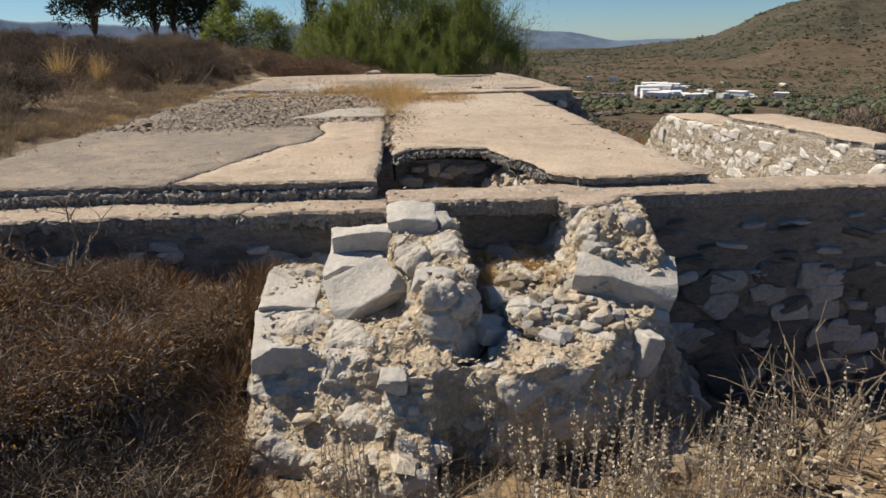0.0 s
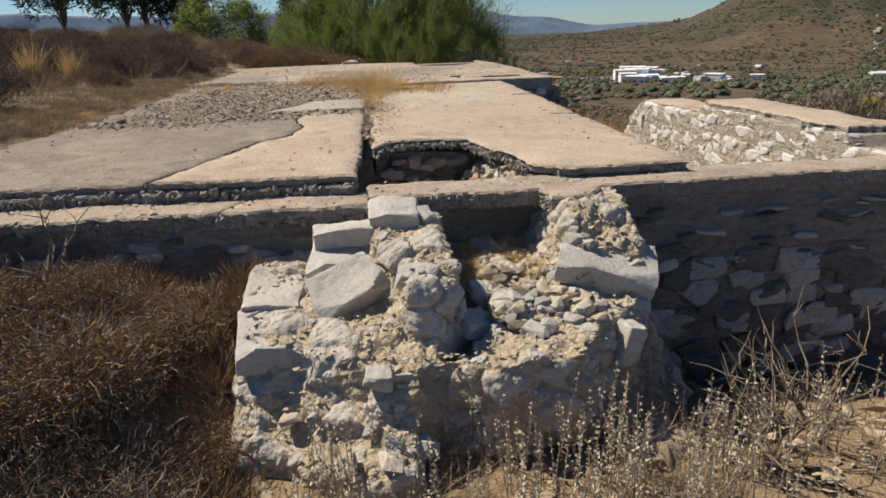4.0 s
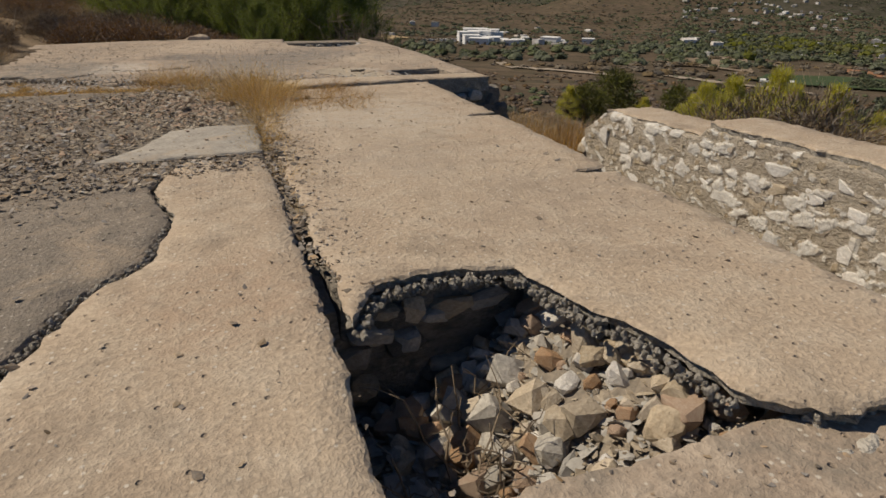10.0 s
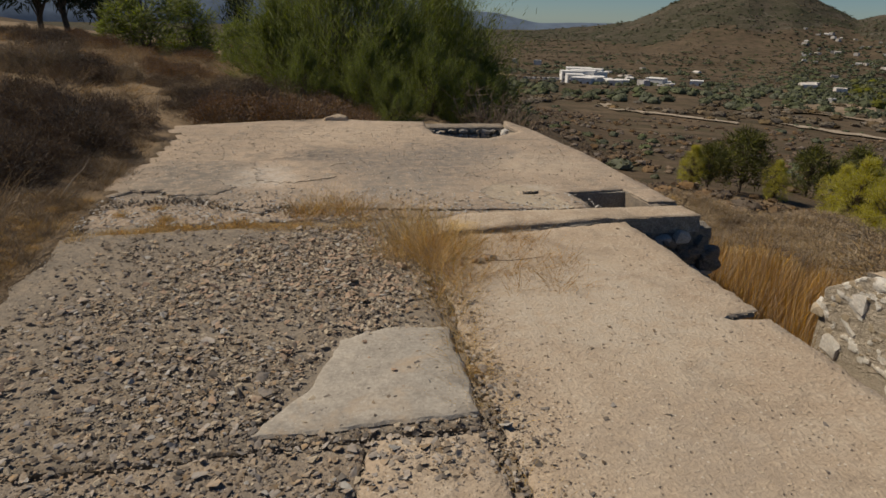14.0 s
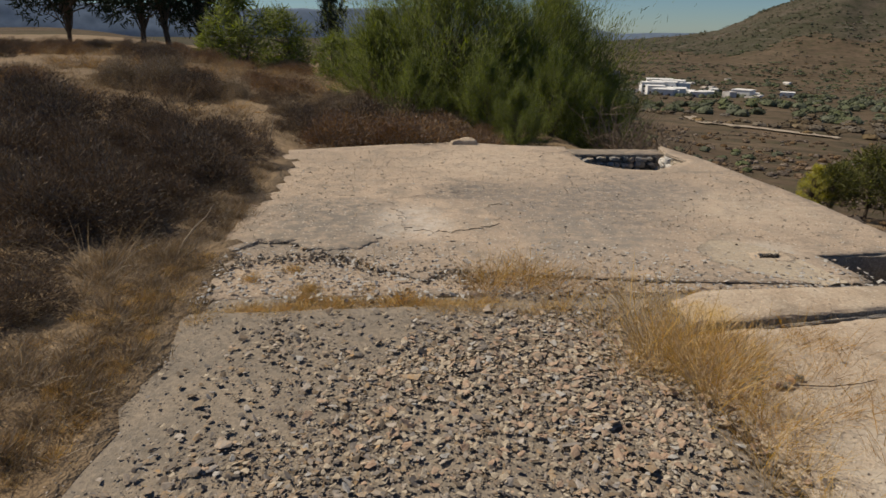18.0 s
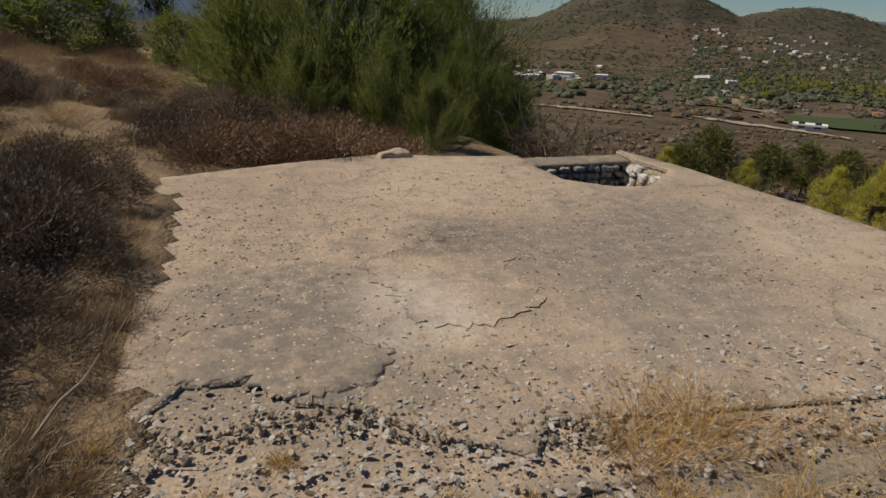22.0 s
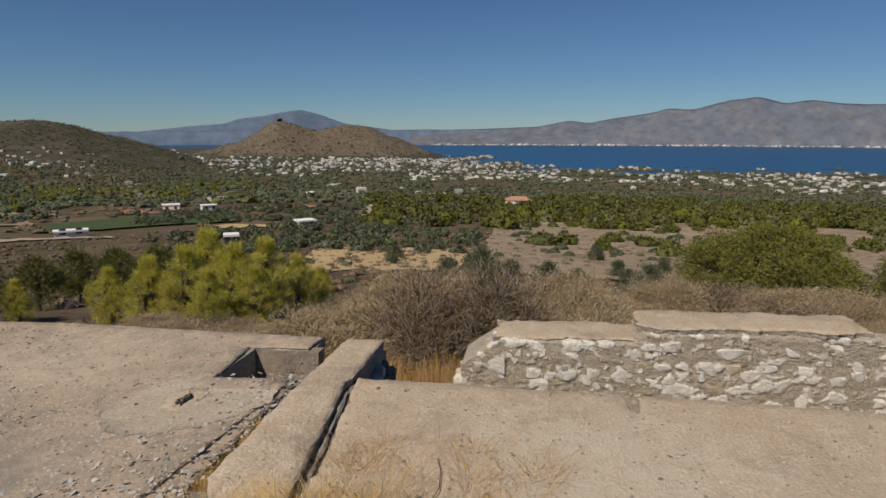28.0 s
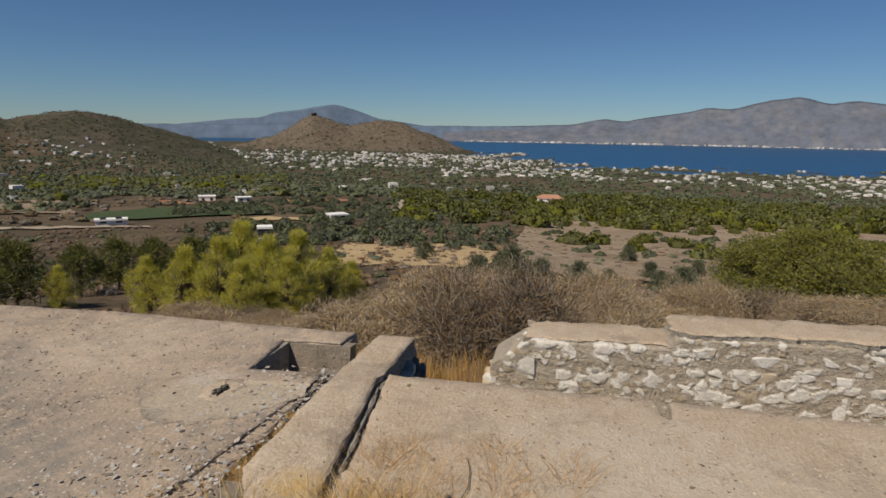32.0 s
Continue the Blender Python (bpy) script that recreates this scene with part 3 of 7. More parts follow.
rings = [0.3 * math.exp(0.058 * k) for k in range(int(math.log(900 / 0.3) / 0.058) + 1)] + [920 * 1.02 ** k for k in range(46)] + [2350 * 1.08 ** k for k in range(10)]
azis = [a for a in np.arange(-50, 126, 0.42)] + [a for a in np.arange(126, 310, 4.0)]
gv = [(ORIGIN[0], ORIGIN[1], -1.6)]
for r in rings:
    for a in azis:
        x, y = ORIGIN[0] + r * math.sin(math.radians(a)), ORIGIN[1] + r * math.cos(math.radians(a))
        gv.append((x, y, ground_height(x, y)))
na = len(azis)
gf = [(0, 1 + (k + 1) % na, 1 + k) for k in range(na)]
for i in range(len(rings) - 1):
    o, p = 1 + i * na, 1 + (i + 1) * na
    gf += [(o + k, o + (k + 1) % na, p + (k + 1) % na, p + k) for k in range(na)]
me = bpy.data.meshes.new("ground")
me.from_pydata(gv, [], gf)
M_CRAG = material("rocky_crag", [(0.155, 0.118, 0.088), (0.195, 0.155, 0.118), (0.072, 0.066, 0.044)], 0.02, 0.2, 0.9, 3.0, 1.0, spec=0.05, coarse_bump=1.5, stain=((0.085, 0.08, 0.05), 0.03, 0.55))
for mm in (M_GROUND, M_SLOPE, M_HILL, M_CRAG):
    me.materials.append(mm)
for p in me.polygons:
    p.use_smooth = True
    c = p.center
    d = math.hypot(c.x - ORIGIN[0], c.y - ORIGIN[1])
    w = noise.noise(Vector((c.x, c.y, 2)) / (6 + 0.12 * d))
    p.material_index = 3 if d > 1850 and c.x < 2150 and c.z > -58 else 2 if d > 1000 + 260 * w or (d > 600 and c.x > 900) else 1 if d > 24 + 26 * w and not (c.x < 2 and d < 70) else 0
tagged(new("ground", me), "dry brown hillside soil with sparse stubble and stones", "ground", kind="structure")

# the bay
bm = bmesh.new()
ring = [bm.verts.new((ORIGIN[0] + r * math.sin(math.radians(a)), ORIGIN[1] + r * math.cos(math.radians(a)), -70)) for r, aa in ((700, range(40, 171, 5)), (4950, range(170, 39, -5))) for a in aa]
bm.faces.new(ring)
bmesh.ops.triangulate(bm, faces=bm.faces[:])
bmesh.ops.recalc_face_normals(bm, faces=bm.faces[:])
tagged(mesh_object("water", bm, M_SEA), "deep blue calm sea of the bay", "water", kind="structure")


def ridge(name, dist, depth, crest, base, mat, label, seed, rough=0.10):
    """A far mountain range with folds: crest is (azimuth, degrees above the horizon)."""
    bm = bmesh.new()
    az0, az1 = crest[0][0], crest[-1][0]
    na_, nd = int((az1 - az0) / 0.15), 12
    grid = []
    for i in range(na_ + 1):
        a = az0 + (az1 - az0) * i / na_
        el = np.mean([np.interp(a + o, [c[0] for c in crest], [c[1] for c in crest]) for o in (-0.5, -0.25, 0, 0.25, 0.5)])
        h = (dist + depth) * math.tan(radians(el)) - base
        col = []
        for j in range(nd + 1):
            f = j / nd
            d = dist + depth * f
            nz = noise.fractal(Vector((a * 0.45, f * 2.0, seed)), 1.0, 2.0, 6)
            z = base + h * f ** 0.8 * (1 + rough * nz * (1.6 - 1.2 * f))
            col.append(bm.verts.new((ORIGIN[0] + d * math.sin(math.radians(a)), ORIGIN[1] + d * math.cos(math.radians(a)), z)))
        low = dist + depth
        col.append(bm.verts.new((ORIGIN[0] + low * math.sin(math.radians(a)), ORIGIN[1] + low * math.cos(math.radians(a)), -150)))
        grid.append(col)
    for a, b in zip(grid, grid[1:]):
        for j in range(len(a) - 1):
            bm.faces.new((a[j], a[j + 1], b[j + 1], b[j]))
    bmesh.ops.recalc_face_normals(bm, faces=bm.faces[:])
    return tagged(mesh_object(name, bm, mat, True), label, "mountain", kind="structure")


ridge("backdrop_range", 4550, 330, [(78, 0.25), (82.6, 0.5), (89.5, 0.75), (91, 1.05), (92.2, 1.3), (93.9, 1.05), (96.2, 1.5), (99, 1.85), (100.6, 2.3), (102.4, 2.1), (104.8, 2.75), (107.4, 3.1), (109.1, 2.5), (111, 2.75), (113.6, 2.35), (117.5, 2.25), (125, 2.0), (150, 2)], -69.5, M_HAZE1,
      "mountain range across the bay, coloured blue-grey for haze", 4, 0.05)
ridge("backdrop_coast", 4700, 120, [(40, 0.2), (60, 0.3), (78, 0.5), (90, 0.55), (104, 0.5)], -69.5, M_HAZE2, "low far coast coloured blue for haze", 9)
ridge("backdrop_peak", 4820, 100, [(50, -0.1), (54.6, 0.2), (59.7, 0.8), (62.1, 0.95), (62.7, 1.3), (65.2, 1.67), (66.6, 1.95), (68.4, 2.2), (70.3, 1.7), (72, 1.05), (75.3, 0.6), (79, 0.1)], -71, M_HAZE2, "far mountain with blue haze in its colour", 14, 0.04)
ridge("backdrop_north", 4400, 300, [(-70, 2.0), (-45, 2.2), (-30, 1.8), (-20, 1.3), (-8, 1.3), (5, 1.6), (9.5, 1.2), (12.2, 0.65), (13.5, 0.45), (15.3, 0.45), (17.4, 0.0), (19.4, -0.4), (22, -0.3), (36, -0.2), (42, 0.0)], -77, M_HAZE2, "far hills with blue haze in their colour", 19)

# ---- the ruin: setting pieces ----
# left half of the near roof slab: a tan piece beside the joint and a grey piece behind the crack
TANP = [(-1.16, 0.02), (-0.02, -0.04), (0.0, 1.3), (0.0, 2.86), (-0.5, 2.86), (-0.60, 2.36), (-0.50, 1.98), (-0.50, 1.80), (-0.56, 1.43), (-0.75, 1.17), (-0.95, 0.62)]
GREYP = [(-2.80, 0.05), (-1.19, 0.03), (-0.975, 0.635), (-0.77, 1.188), (-0.58, 1.448), (-0.52, 1.81), (-0.52, 1.98), (-0.62, 2.36), (-0.52, 2.86), (-2.70, 2.86)]
slab_left = thing("roof_slab_tan", "sun-bleached tan concrete roof slab with a broken front edge", "slab", "roof slabs", "structure")
part("slab", slab_mesh(TANP, 0.0, 0.045, 3, jitter=0.014), [M_TAN, M_EDGE], slab_left)
slab_grey = thing("roof_slab_grey", "grey weathered concrete roof slab bounded by a winding crack", "slab", "roof slabs", "structure")
part("slab", slab_mesh(GREYP, -0.006, 0.045, 4, jitter=0.014), [M_GREYC, M_EDGE], slab_grey)
part("under_layer", slab_mesh([(-4.2, 0.0), (-1.2, 0.0), (-0.03, -0.06), (-0.03, 2.8), (-4.2, 2.8)], -0.052, 0.10, 8, 0.03, 0.022, 0.02, 0.008), [M_EDGE, M_EDGE], slab_grey, "crumbling lower layer of coarse concrete")
slab_bed = thing("roof_slab_middle", "gravel-covered concrete roof slab", "slab", "roof slabs", "structure")
part("slab", slab_mesh([(-2.68, 2.9), (0.0, 2.9), (0.04, 5.2), (0.3, 5.3), (0.3, 5.75), (-2.66, 5.7)], -0.012, 0.10, 5), [M_BED, M_EDGE], slab_bed)
part("patch", slab_mesh([(-0.98, 2.95), (0.0, 2.97), (0.03, 3.78), (-0.30, 3.84), (-0.58, 3.72), (-0.72, 3.3)], 0.006, 0.03, 6, 0.05, 0.012), [M_PATCH, M_EDGE], slab_bed, "pale cement patch")
# right half, broken open over the chamber
RIGHTP = [(1.16, -0.13), (1.86, -0.13), (1.88, 1.92), (1.62, 1.97), (1.88, 2.03), (1.92, 3.58), (1.66, 3.64), (1.92, 3.70), (1.93, 5.44), (0.11, 5.22), (0.075, 2.7), (0.07, 0.74), (0.20, 0.96),
          (0.45, 1.0), (0.74, 0.93), (0.84, 0.55), (0.93, 0.34), (0.97, 0.02)]
slab_right = thing("roof_slab_broken", "tan concrete roof slab broken open over a rubble-filled hole", "slab", "roof slabs", "structure")
part("slab", slab_mesh(RIGHTP, 0.0, 0.065, 7, undercut=0.05, jitter=0.014), [M_TAN, M_EDGE], slab_right)
# far slab with a square pit and a notch in its far edge
FARP = [(-2.62, 5.92), (0.35, 5.86), (1.83, 5.86), (1.79, 6.40), (2.40, 6.45), (2.42, 5.98), (2.72, 5.95), (2.74, 8.2), (2.62, 10.1), (2.45, 10.95), (2.30, 10.35), (2.36, 9.85), (1.72, 9.32), (1.38, 9.42),
        (1.05, 9.75), (1.02, 10.4), (1.08, 10.88), (0.3, 11.0), (-0.35, 11.3), (-1.4, 11.1), (-2.86, 10.7), (-2.72, 8.2)]
slab_far = thing("roof_slab_far", "wide stained concrete roof slab with a square pit and a broken notch", "slab", "roof slabs", "structure")
part("slab", slab_mesh(FARP, -0.020, 0.10, 9, jitter=0.006, undercut=0.04), [M_FAR, M_EDGE], slab_far)
SCREED = [(-2.66, 6.62), (-2.40, 6.95), (-2.08, 6.9), (-1.96, 6.68), (-1.73, 6.61), (-1.53, 6.36), (-1.14, 6.10), (-1.0, 6.3), (-0.4, 6.15), (0.3, 6.02), (1.2, 5.93), (1.82, 5.89), (1.78, 6.41), (2.40, 6.46), (2.43, 5.99),
          (2.715, 5.96), (2.735, 8.2), (2.615, 10.1), (2.455, 10.9), (2.30, 10.35), (2.36, 9.85), (1.72, 9.30), (1.38, 9.40), (1.04, 9.75), (1.01, 10.4), (1.07, 10.87), (0.3, 10.99), (-0.35, 11.29), (-1.4, 11.09), (-2.85, 10.68), (-2.71, 8.2)]
part("screed", slab_mesh(SCREED, 0.0, 0.018, 10, 0.05, 0.006, undercut=0.004), [M_FAR, M_EDGE], slab_far, "worn stained screed layer with a ragged edge")
part("bump", worn_block((0.34, 0.2, 0.14), 31, 7, 0.03, 0.04), M_TAN, slab_far).matrix_basis = pose(-0.35, 11.12, 0.0)

# thin remains of the screed on the far slab
M_SCREED = material("tan_screed", [(0.43, 0.36, 0.27), (0.39, 0.32, 0.24), (0.36, 0.315, 0.255)], 2.5, 45, 0.6, 0.012, 0.95, speck=((0.52, 0.48, 0.42), 50, 0.24), coarse_bump=0.9, stain=((0.30, 0.265, 0.22), 3.0, 0.56))
part("screed_patch", slab_mesh([(-1.02, 8.33), (-0.59, 8.42), (-0.41, 8.0), (-0.52, 7.79), (-0.50, 7.4), (-0.63, 7.19), (-0.86, 7.14), (-1.2, 7.23), (-1.34, 7.59), (-1.36, 8.09)], 0.005, 0.010, 71, 0.03, 0.085, 0.002), [M_FAR, M_FAR], slab_far, "worn tan screed with a broken rim")
part("screed_patch", slab_mesh([(1.17, 6.80), (1.42, 6.62), (1.58, 6.30), (1.63, 5.90), (1.45, 5.86), (1.15, 6.07), (0.92, 6.33), (0.94, 6.59)], 0.003, 0.008, 72, 0.03, 0.02, 0.002), [M_SCREED, M_SCREED], slab_far, "smooth cement patch round the drain")
part("screed_patch", slab_mesh([(-2.5, 7.45), (-2.44, 7.02), (-2.22, 6.92), (-2.12, 6.95), (-2.0, 6.72), (-1.90, 6.66), (-1.62, 6.72), (-1.45, 7.0), (-1.7, 7.3), (-2.1, 7.5)], 0.006, 0.010, 73, 0.03, 0.05, 0.002), [M_FAR, M_EDGE], slab_far, "grey screed with a broken rim")

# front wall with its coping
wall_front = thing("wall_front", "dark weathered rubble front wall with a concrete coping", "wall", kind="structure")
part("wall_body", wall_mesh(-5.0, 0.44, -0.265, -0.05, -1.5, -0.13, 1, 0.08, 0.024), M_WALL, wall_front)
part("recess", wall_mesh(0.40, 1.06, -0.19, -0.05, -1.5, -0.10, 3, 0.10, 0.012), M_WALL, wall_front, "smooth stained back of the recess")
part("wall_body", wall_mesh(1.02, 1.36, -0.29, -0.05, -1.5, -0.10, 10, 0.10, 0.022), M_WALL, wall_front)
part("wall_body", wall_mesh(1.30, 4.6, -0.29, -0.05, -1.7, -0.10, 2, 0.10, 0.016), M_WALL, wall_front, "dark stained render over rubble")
part("coping", slab_mesh([(-5.0, -0.30), (-2.2, -0.295), (-0.80, -0.285), (-0.73, -0.255), (-0.60, -0.03), (-0.62, 0.03), (-5.0, 0.04)], -0.107, 0.055, 11, 0.03, 0.022, relief=0.012, cell=0.07), [M_COPE, M_EDGE], wall_front, "cracked tan concrete coping")
part("coping", slab_mesh([(-0.725, -0.262), (-0.62, -0.30), (-0.30, -0.295), (0.05, -0.30), (0.05, 0.02), (-0.605, 0.03), (-0.59, -0.03)], -0.103, 0.055, 13, 0.03, 0.018, relief=0.010, cell=0.07), [M_COPE, M_EDGE], wall_front, "cracked tan concrete coping")
part("coping", slab_mesh([(0.025, -0.33), (0.4, -0.325), (0.93, -0.33), (0.96, -0.42), (0.95, -0.50), (1.06, -0.53), (1.18, -0.48), (1.27, -0.33), (2.4, -0.315), (4.6, -0.32), (4.6, -0.02), (1.1, -0.02), (0.6, -0.04), (0.03, -0.03)], -0.06, 0.085, 12, 0.03, 0.016, relief=0.008, cell=0.07), [M_COPE, M_EDGE], wall_front, "tan concrete coping")
rng = random.Random(5)
for k in range(190):
    x, z = rng.uniform(1.45, 4.4), rng.uniform(-1.3, -0.2)
    s = rng.uniform(0.12, 0.30) if z < -0.55 else rng.uniform(0.06, 0.2)
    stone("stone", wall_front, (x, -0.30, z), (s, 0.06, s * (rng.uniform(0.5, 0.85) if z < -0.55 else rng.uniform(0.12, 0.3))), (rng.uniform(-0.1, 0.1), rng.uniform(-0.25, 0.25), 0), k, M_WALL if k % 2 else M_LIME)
for k in range(110):
    x, z = rng.uniform(-4.0, 0.0), rng.uniform(-0.75, -0.19)
    s = rng.uniform(0.10, 0.22)
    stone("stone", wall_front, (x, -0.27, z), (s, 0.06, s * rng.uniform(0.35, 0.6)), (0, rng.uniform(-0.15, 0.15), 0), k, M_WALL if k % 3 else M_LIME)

# inner walls that carry the slabs
wall_joint = thing("wall_inner", "rubble inner wall under the roof slabs", "wall", kind="structure")
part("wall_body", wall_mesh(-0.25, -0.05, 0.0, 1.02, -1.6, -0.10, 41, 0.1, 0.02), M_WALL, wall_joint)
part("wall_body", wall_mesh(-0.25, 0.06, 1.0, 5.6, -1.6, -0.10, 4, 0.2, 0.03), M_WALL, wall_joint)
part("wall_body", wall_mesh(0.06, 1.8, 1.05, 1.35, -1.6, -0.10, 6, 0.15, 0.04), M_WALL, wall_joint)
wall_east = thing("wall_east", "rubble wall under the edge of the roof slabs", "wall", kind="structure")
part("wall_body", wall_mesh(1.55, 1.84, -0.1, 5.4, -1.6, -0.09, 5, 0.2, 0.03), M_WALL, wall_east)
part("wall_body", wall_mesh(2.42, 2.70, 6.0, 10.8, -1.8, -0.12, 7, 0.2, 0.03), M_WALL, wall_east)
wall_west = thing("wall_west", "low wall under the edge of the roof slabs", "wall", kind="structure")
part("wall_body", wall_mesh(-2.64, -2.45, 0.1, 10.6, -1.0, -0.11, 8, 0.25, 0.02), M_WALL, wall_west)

# cross beam between the two slabs, with its groove and the shaded stub of wall under it
beam = thing("cross_beam", "tan concrete beam with a groove, ending over a drop", "beam", kind="structure")
part("beam_body", slab_mesh([(0.28, 5.31), (0.68, 5.35), (1.78, 5.485), (1.86, 5.46), (2.64, 5.44), (2.62, 5.74), (1.6, 5.78), (0.56, 5.77), (0.30, 5.62)], 0.03, 0.16, 21, 0.05, 0.006), [M_TAN, M_EDGE], beam)
part("rib", slab_mesh([(0.70, 5.305), (1.70, 5.432), (1.70, 5.455), (0.70, 5.33)], 0.0, 0.06, 22, 0.06, 0.006, 0.004), [M_EDGE, M_EDGE], beam, "broken rib beside the groove")
part("wall_body", wall_mesh(1.7, 2.78, 5.47, 5.72, -1.8, -0.10, 9, 0.08, 0.03), M_WALL, beam)
for k in range(64):
    f = rng.random()
    stone("stone", beam, (rng.uniform(1.9, 2.76 + 0.12 * f), 5.455 + rng.uniform(-0.02, 0.05), -0.16 - 0.75 * f), (rng.uniform(0.1, 0.26), 0.14, rng.uniform(0.08, 0.16)),
          (0, rng.uniform(-0.3, 0.3), rng.uniform(-0.2, 0.2)), k, M_WALL if k % 4 else M_LIME)

part("joint_fill", slab_mesh([(0.12, 5.20), (1.95, 5.42), (1.95, 5.52), (0.30, 5.40)], -0.03, 0.05, 24, 0.05, 0.008), [M_BED, M_BED], beam, "earth and crumbled mortar in the groove")

# square pit in the far slab
pit = thing("pit_lining", "plastered square pit with a crumbled rim", "pit", kind="structure")
part("pit_wall", wall_mesh(1.74, 2.46, 6.42, 6.56, -0.75, -0.02, 11, 0.1, 0.012), M_EDGE, pit)
part("pit_wall", wall_mesh(2.405, 2.52, 5.9, 6.5, -0.75, -0.02, 12, 0.1, 0.012), M_GREYC, pit, "pale plastered wall")
part("pit_floor", wall_mesh(1.72, 2.44, 5.78, 6.5, -0.80, -0.27, 13, 0.1, 0.02), M_BED, pit)

# notch in the far edge: masonry of the chamber below
notch = thing("notch_masonry", "rubble masonry showing in the broken notch", "wall", kind="structure")
part("wall_body", wall_mesh(1.0, 2.3, 10.50, 10.85, -1.4, -0.08, 14, 0.12, 0.02), M_WALL, notch)
part("coping", slab_mesh([(0.98, 10.50), (2.32, 10.44), (2.36, 10.80), (1.0, 10.90)], -0.035, 0.05, 23, 0.04, 0.012), [M_GREYC, M_EDGE], notch)
part("wall_body", wall_mesh(2.28, 2.6, 9.6, 10.9, -1.4, -0.06, 15, 0.12, 0.03), M_MORTAR, notch)
for k in range(70):
    stone("stone", notch, (1.0 + 1.28 * ((k % 14) + rng.uniform(0.2, 0.8)) / 14, 10.47, -0.10 - 0.085 * (k // 14) + rng.uniform(-0.02, 0.02)), (rng.uniform(0.08, 0.13), 0.09, rng.uniform(0.06, 0.085)), (0, rng.uniform(-0.12, 0.12), 0), k, M_TANSTONE if k % 2 else M_LIME)
for k in range(40):
    stone("stone", notch, (2.27, rng.uniform(9.75, 10.5), rng.uniform(-0.6, -0.05)), (0.08, rng.uniform(0.08, 0.17), rng.uniform(0.06, 0.12)), (0, rng.uniform(-0.15, 0.15), 0), k, M_WHITE)

# rubble wall across the sunken passage
WY0, WY1 = 0.3, 4.95


def rubble_face(y):
    return 3.62 + (4.9 - y) * 0.075


rubble = thing("wall_rubble", "free-standing rubble wall of pale limestone in tan mortar with a concrete top", "wall", kind="structure")
bm = wall_mesh(0, 0.55, WY0, WY1, -1.9, -0.27, 16, 0.07, 0.009)
for v in bm.verts:
    v.co.x += rubble_face(v.co.y)
    if v.co.z > -0.5 and 1.15 < v.co.y < 3.28:
        v.co.z += 0.10
    if v.co.z > -0.6 and v.co.y > 4.6:
        v.co.z -= (v.co.y - 4.6) * 0.7
M_WALLMORTAR = material("pale_wall_mortar", [(0.51, 0.435, 0.34), (0.58, 0.505, 0.41), (0.43, 0.36, 0.28)], 4, 55, 0.9, 0.025, 0.95, speck=((0.58, 0.53, 0.45), 22, 0.30), coarse_bump=2.0, stretch=(1, 1, 2.5), stain=((0.33, 0.27, 0.21), 3.5, 0.55))
body = solid_mesh(bm, 0.014)
M_WALLSTONE = material("bedded_white_limestone", [(0.66, 0.625, 0.565), (0.73, 0.70, 0.64), (0.55, 0.49, 0.41)], 5, 60, 0.7, 0.010, 0.9, coarse_bump=1.2, stain=((0.57, 0.48, 0.37), 5, 0.58))
kinds, moved = [], []
for v in body.vertices:
    p, n = v.co.copy(), v.normal.copy()
    kind = 0
    if p.z > -1.0 and p.x < rubble_face(p.y) + 0.12:
        q = p + noise.noise_vector(p * 7) * 0.022
        s1 = noise.voronoi(Vector((q.x * 3, q.y * 6.0, q.z * 9.0)))
        s2 = noise.voronoi(Vector((q.x * 5, q.y * 15 + 3, q.z * 20)))
        k1, e1 = noise.noise(s1[1][0] * 3.1), s1[0][1] - s1[0][0]
        k2, e2 = noise.noise(s2[1][0] * 3.1 + Vector((0.4, 0.1, 0.8))), s2[0][1] - s2[0][0]
        rim = 0.11 + 0.10 * noise.noise(p * 19)
        if k1 > 0.15 and e1 > rim:
            kind, lift = 1, 0.003 + 0.011 * min(1, (e1 - rim) * 5)
        elif k2 > 0.12 and e2 > 0.12:
            kind, lift = (1 if k2 > 0.22 else 2), 0.008
        else:
            lift = 0.001 + 0.008 * noise.noise(Vector((p.x, p.y * 4, p.z * 15)))
        p = p + n * (lift + 0.006 * noise.noise(p * 15) + 0.003 * noise.noise(p * 45))
    kinds.append(kind)
    moved.append(p)
for v, p in zip(body.vertices, moved):
    v.co = p
body.materials.clear()
for mm in (M_WALLMORTAR, M_WALLSTONE, M_TANSTONE):
    body.materials.append(mm)
for p in body.polygons:
    own = [kinds[q] for q in p.vertices]
    p.material_index = max(set(own), key=own.count)
ob = new("wall_body", body)
ob.parent = rubble


def coping_strip(y0, y1, top, thick, seed):
    return slab_mesh([(rubble_face(y0) + 0.04, y0), (rubble_face(y0) + 0.6, y0), (rubble_face(y1) + 0.6, y1), (rubble_face(y1) + 0.04, y1)], top, thick, seed, 0.05, 0.045, 0.01, 0.012)


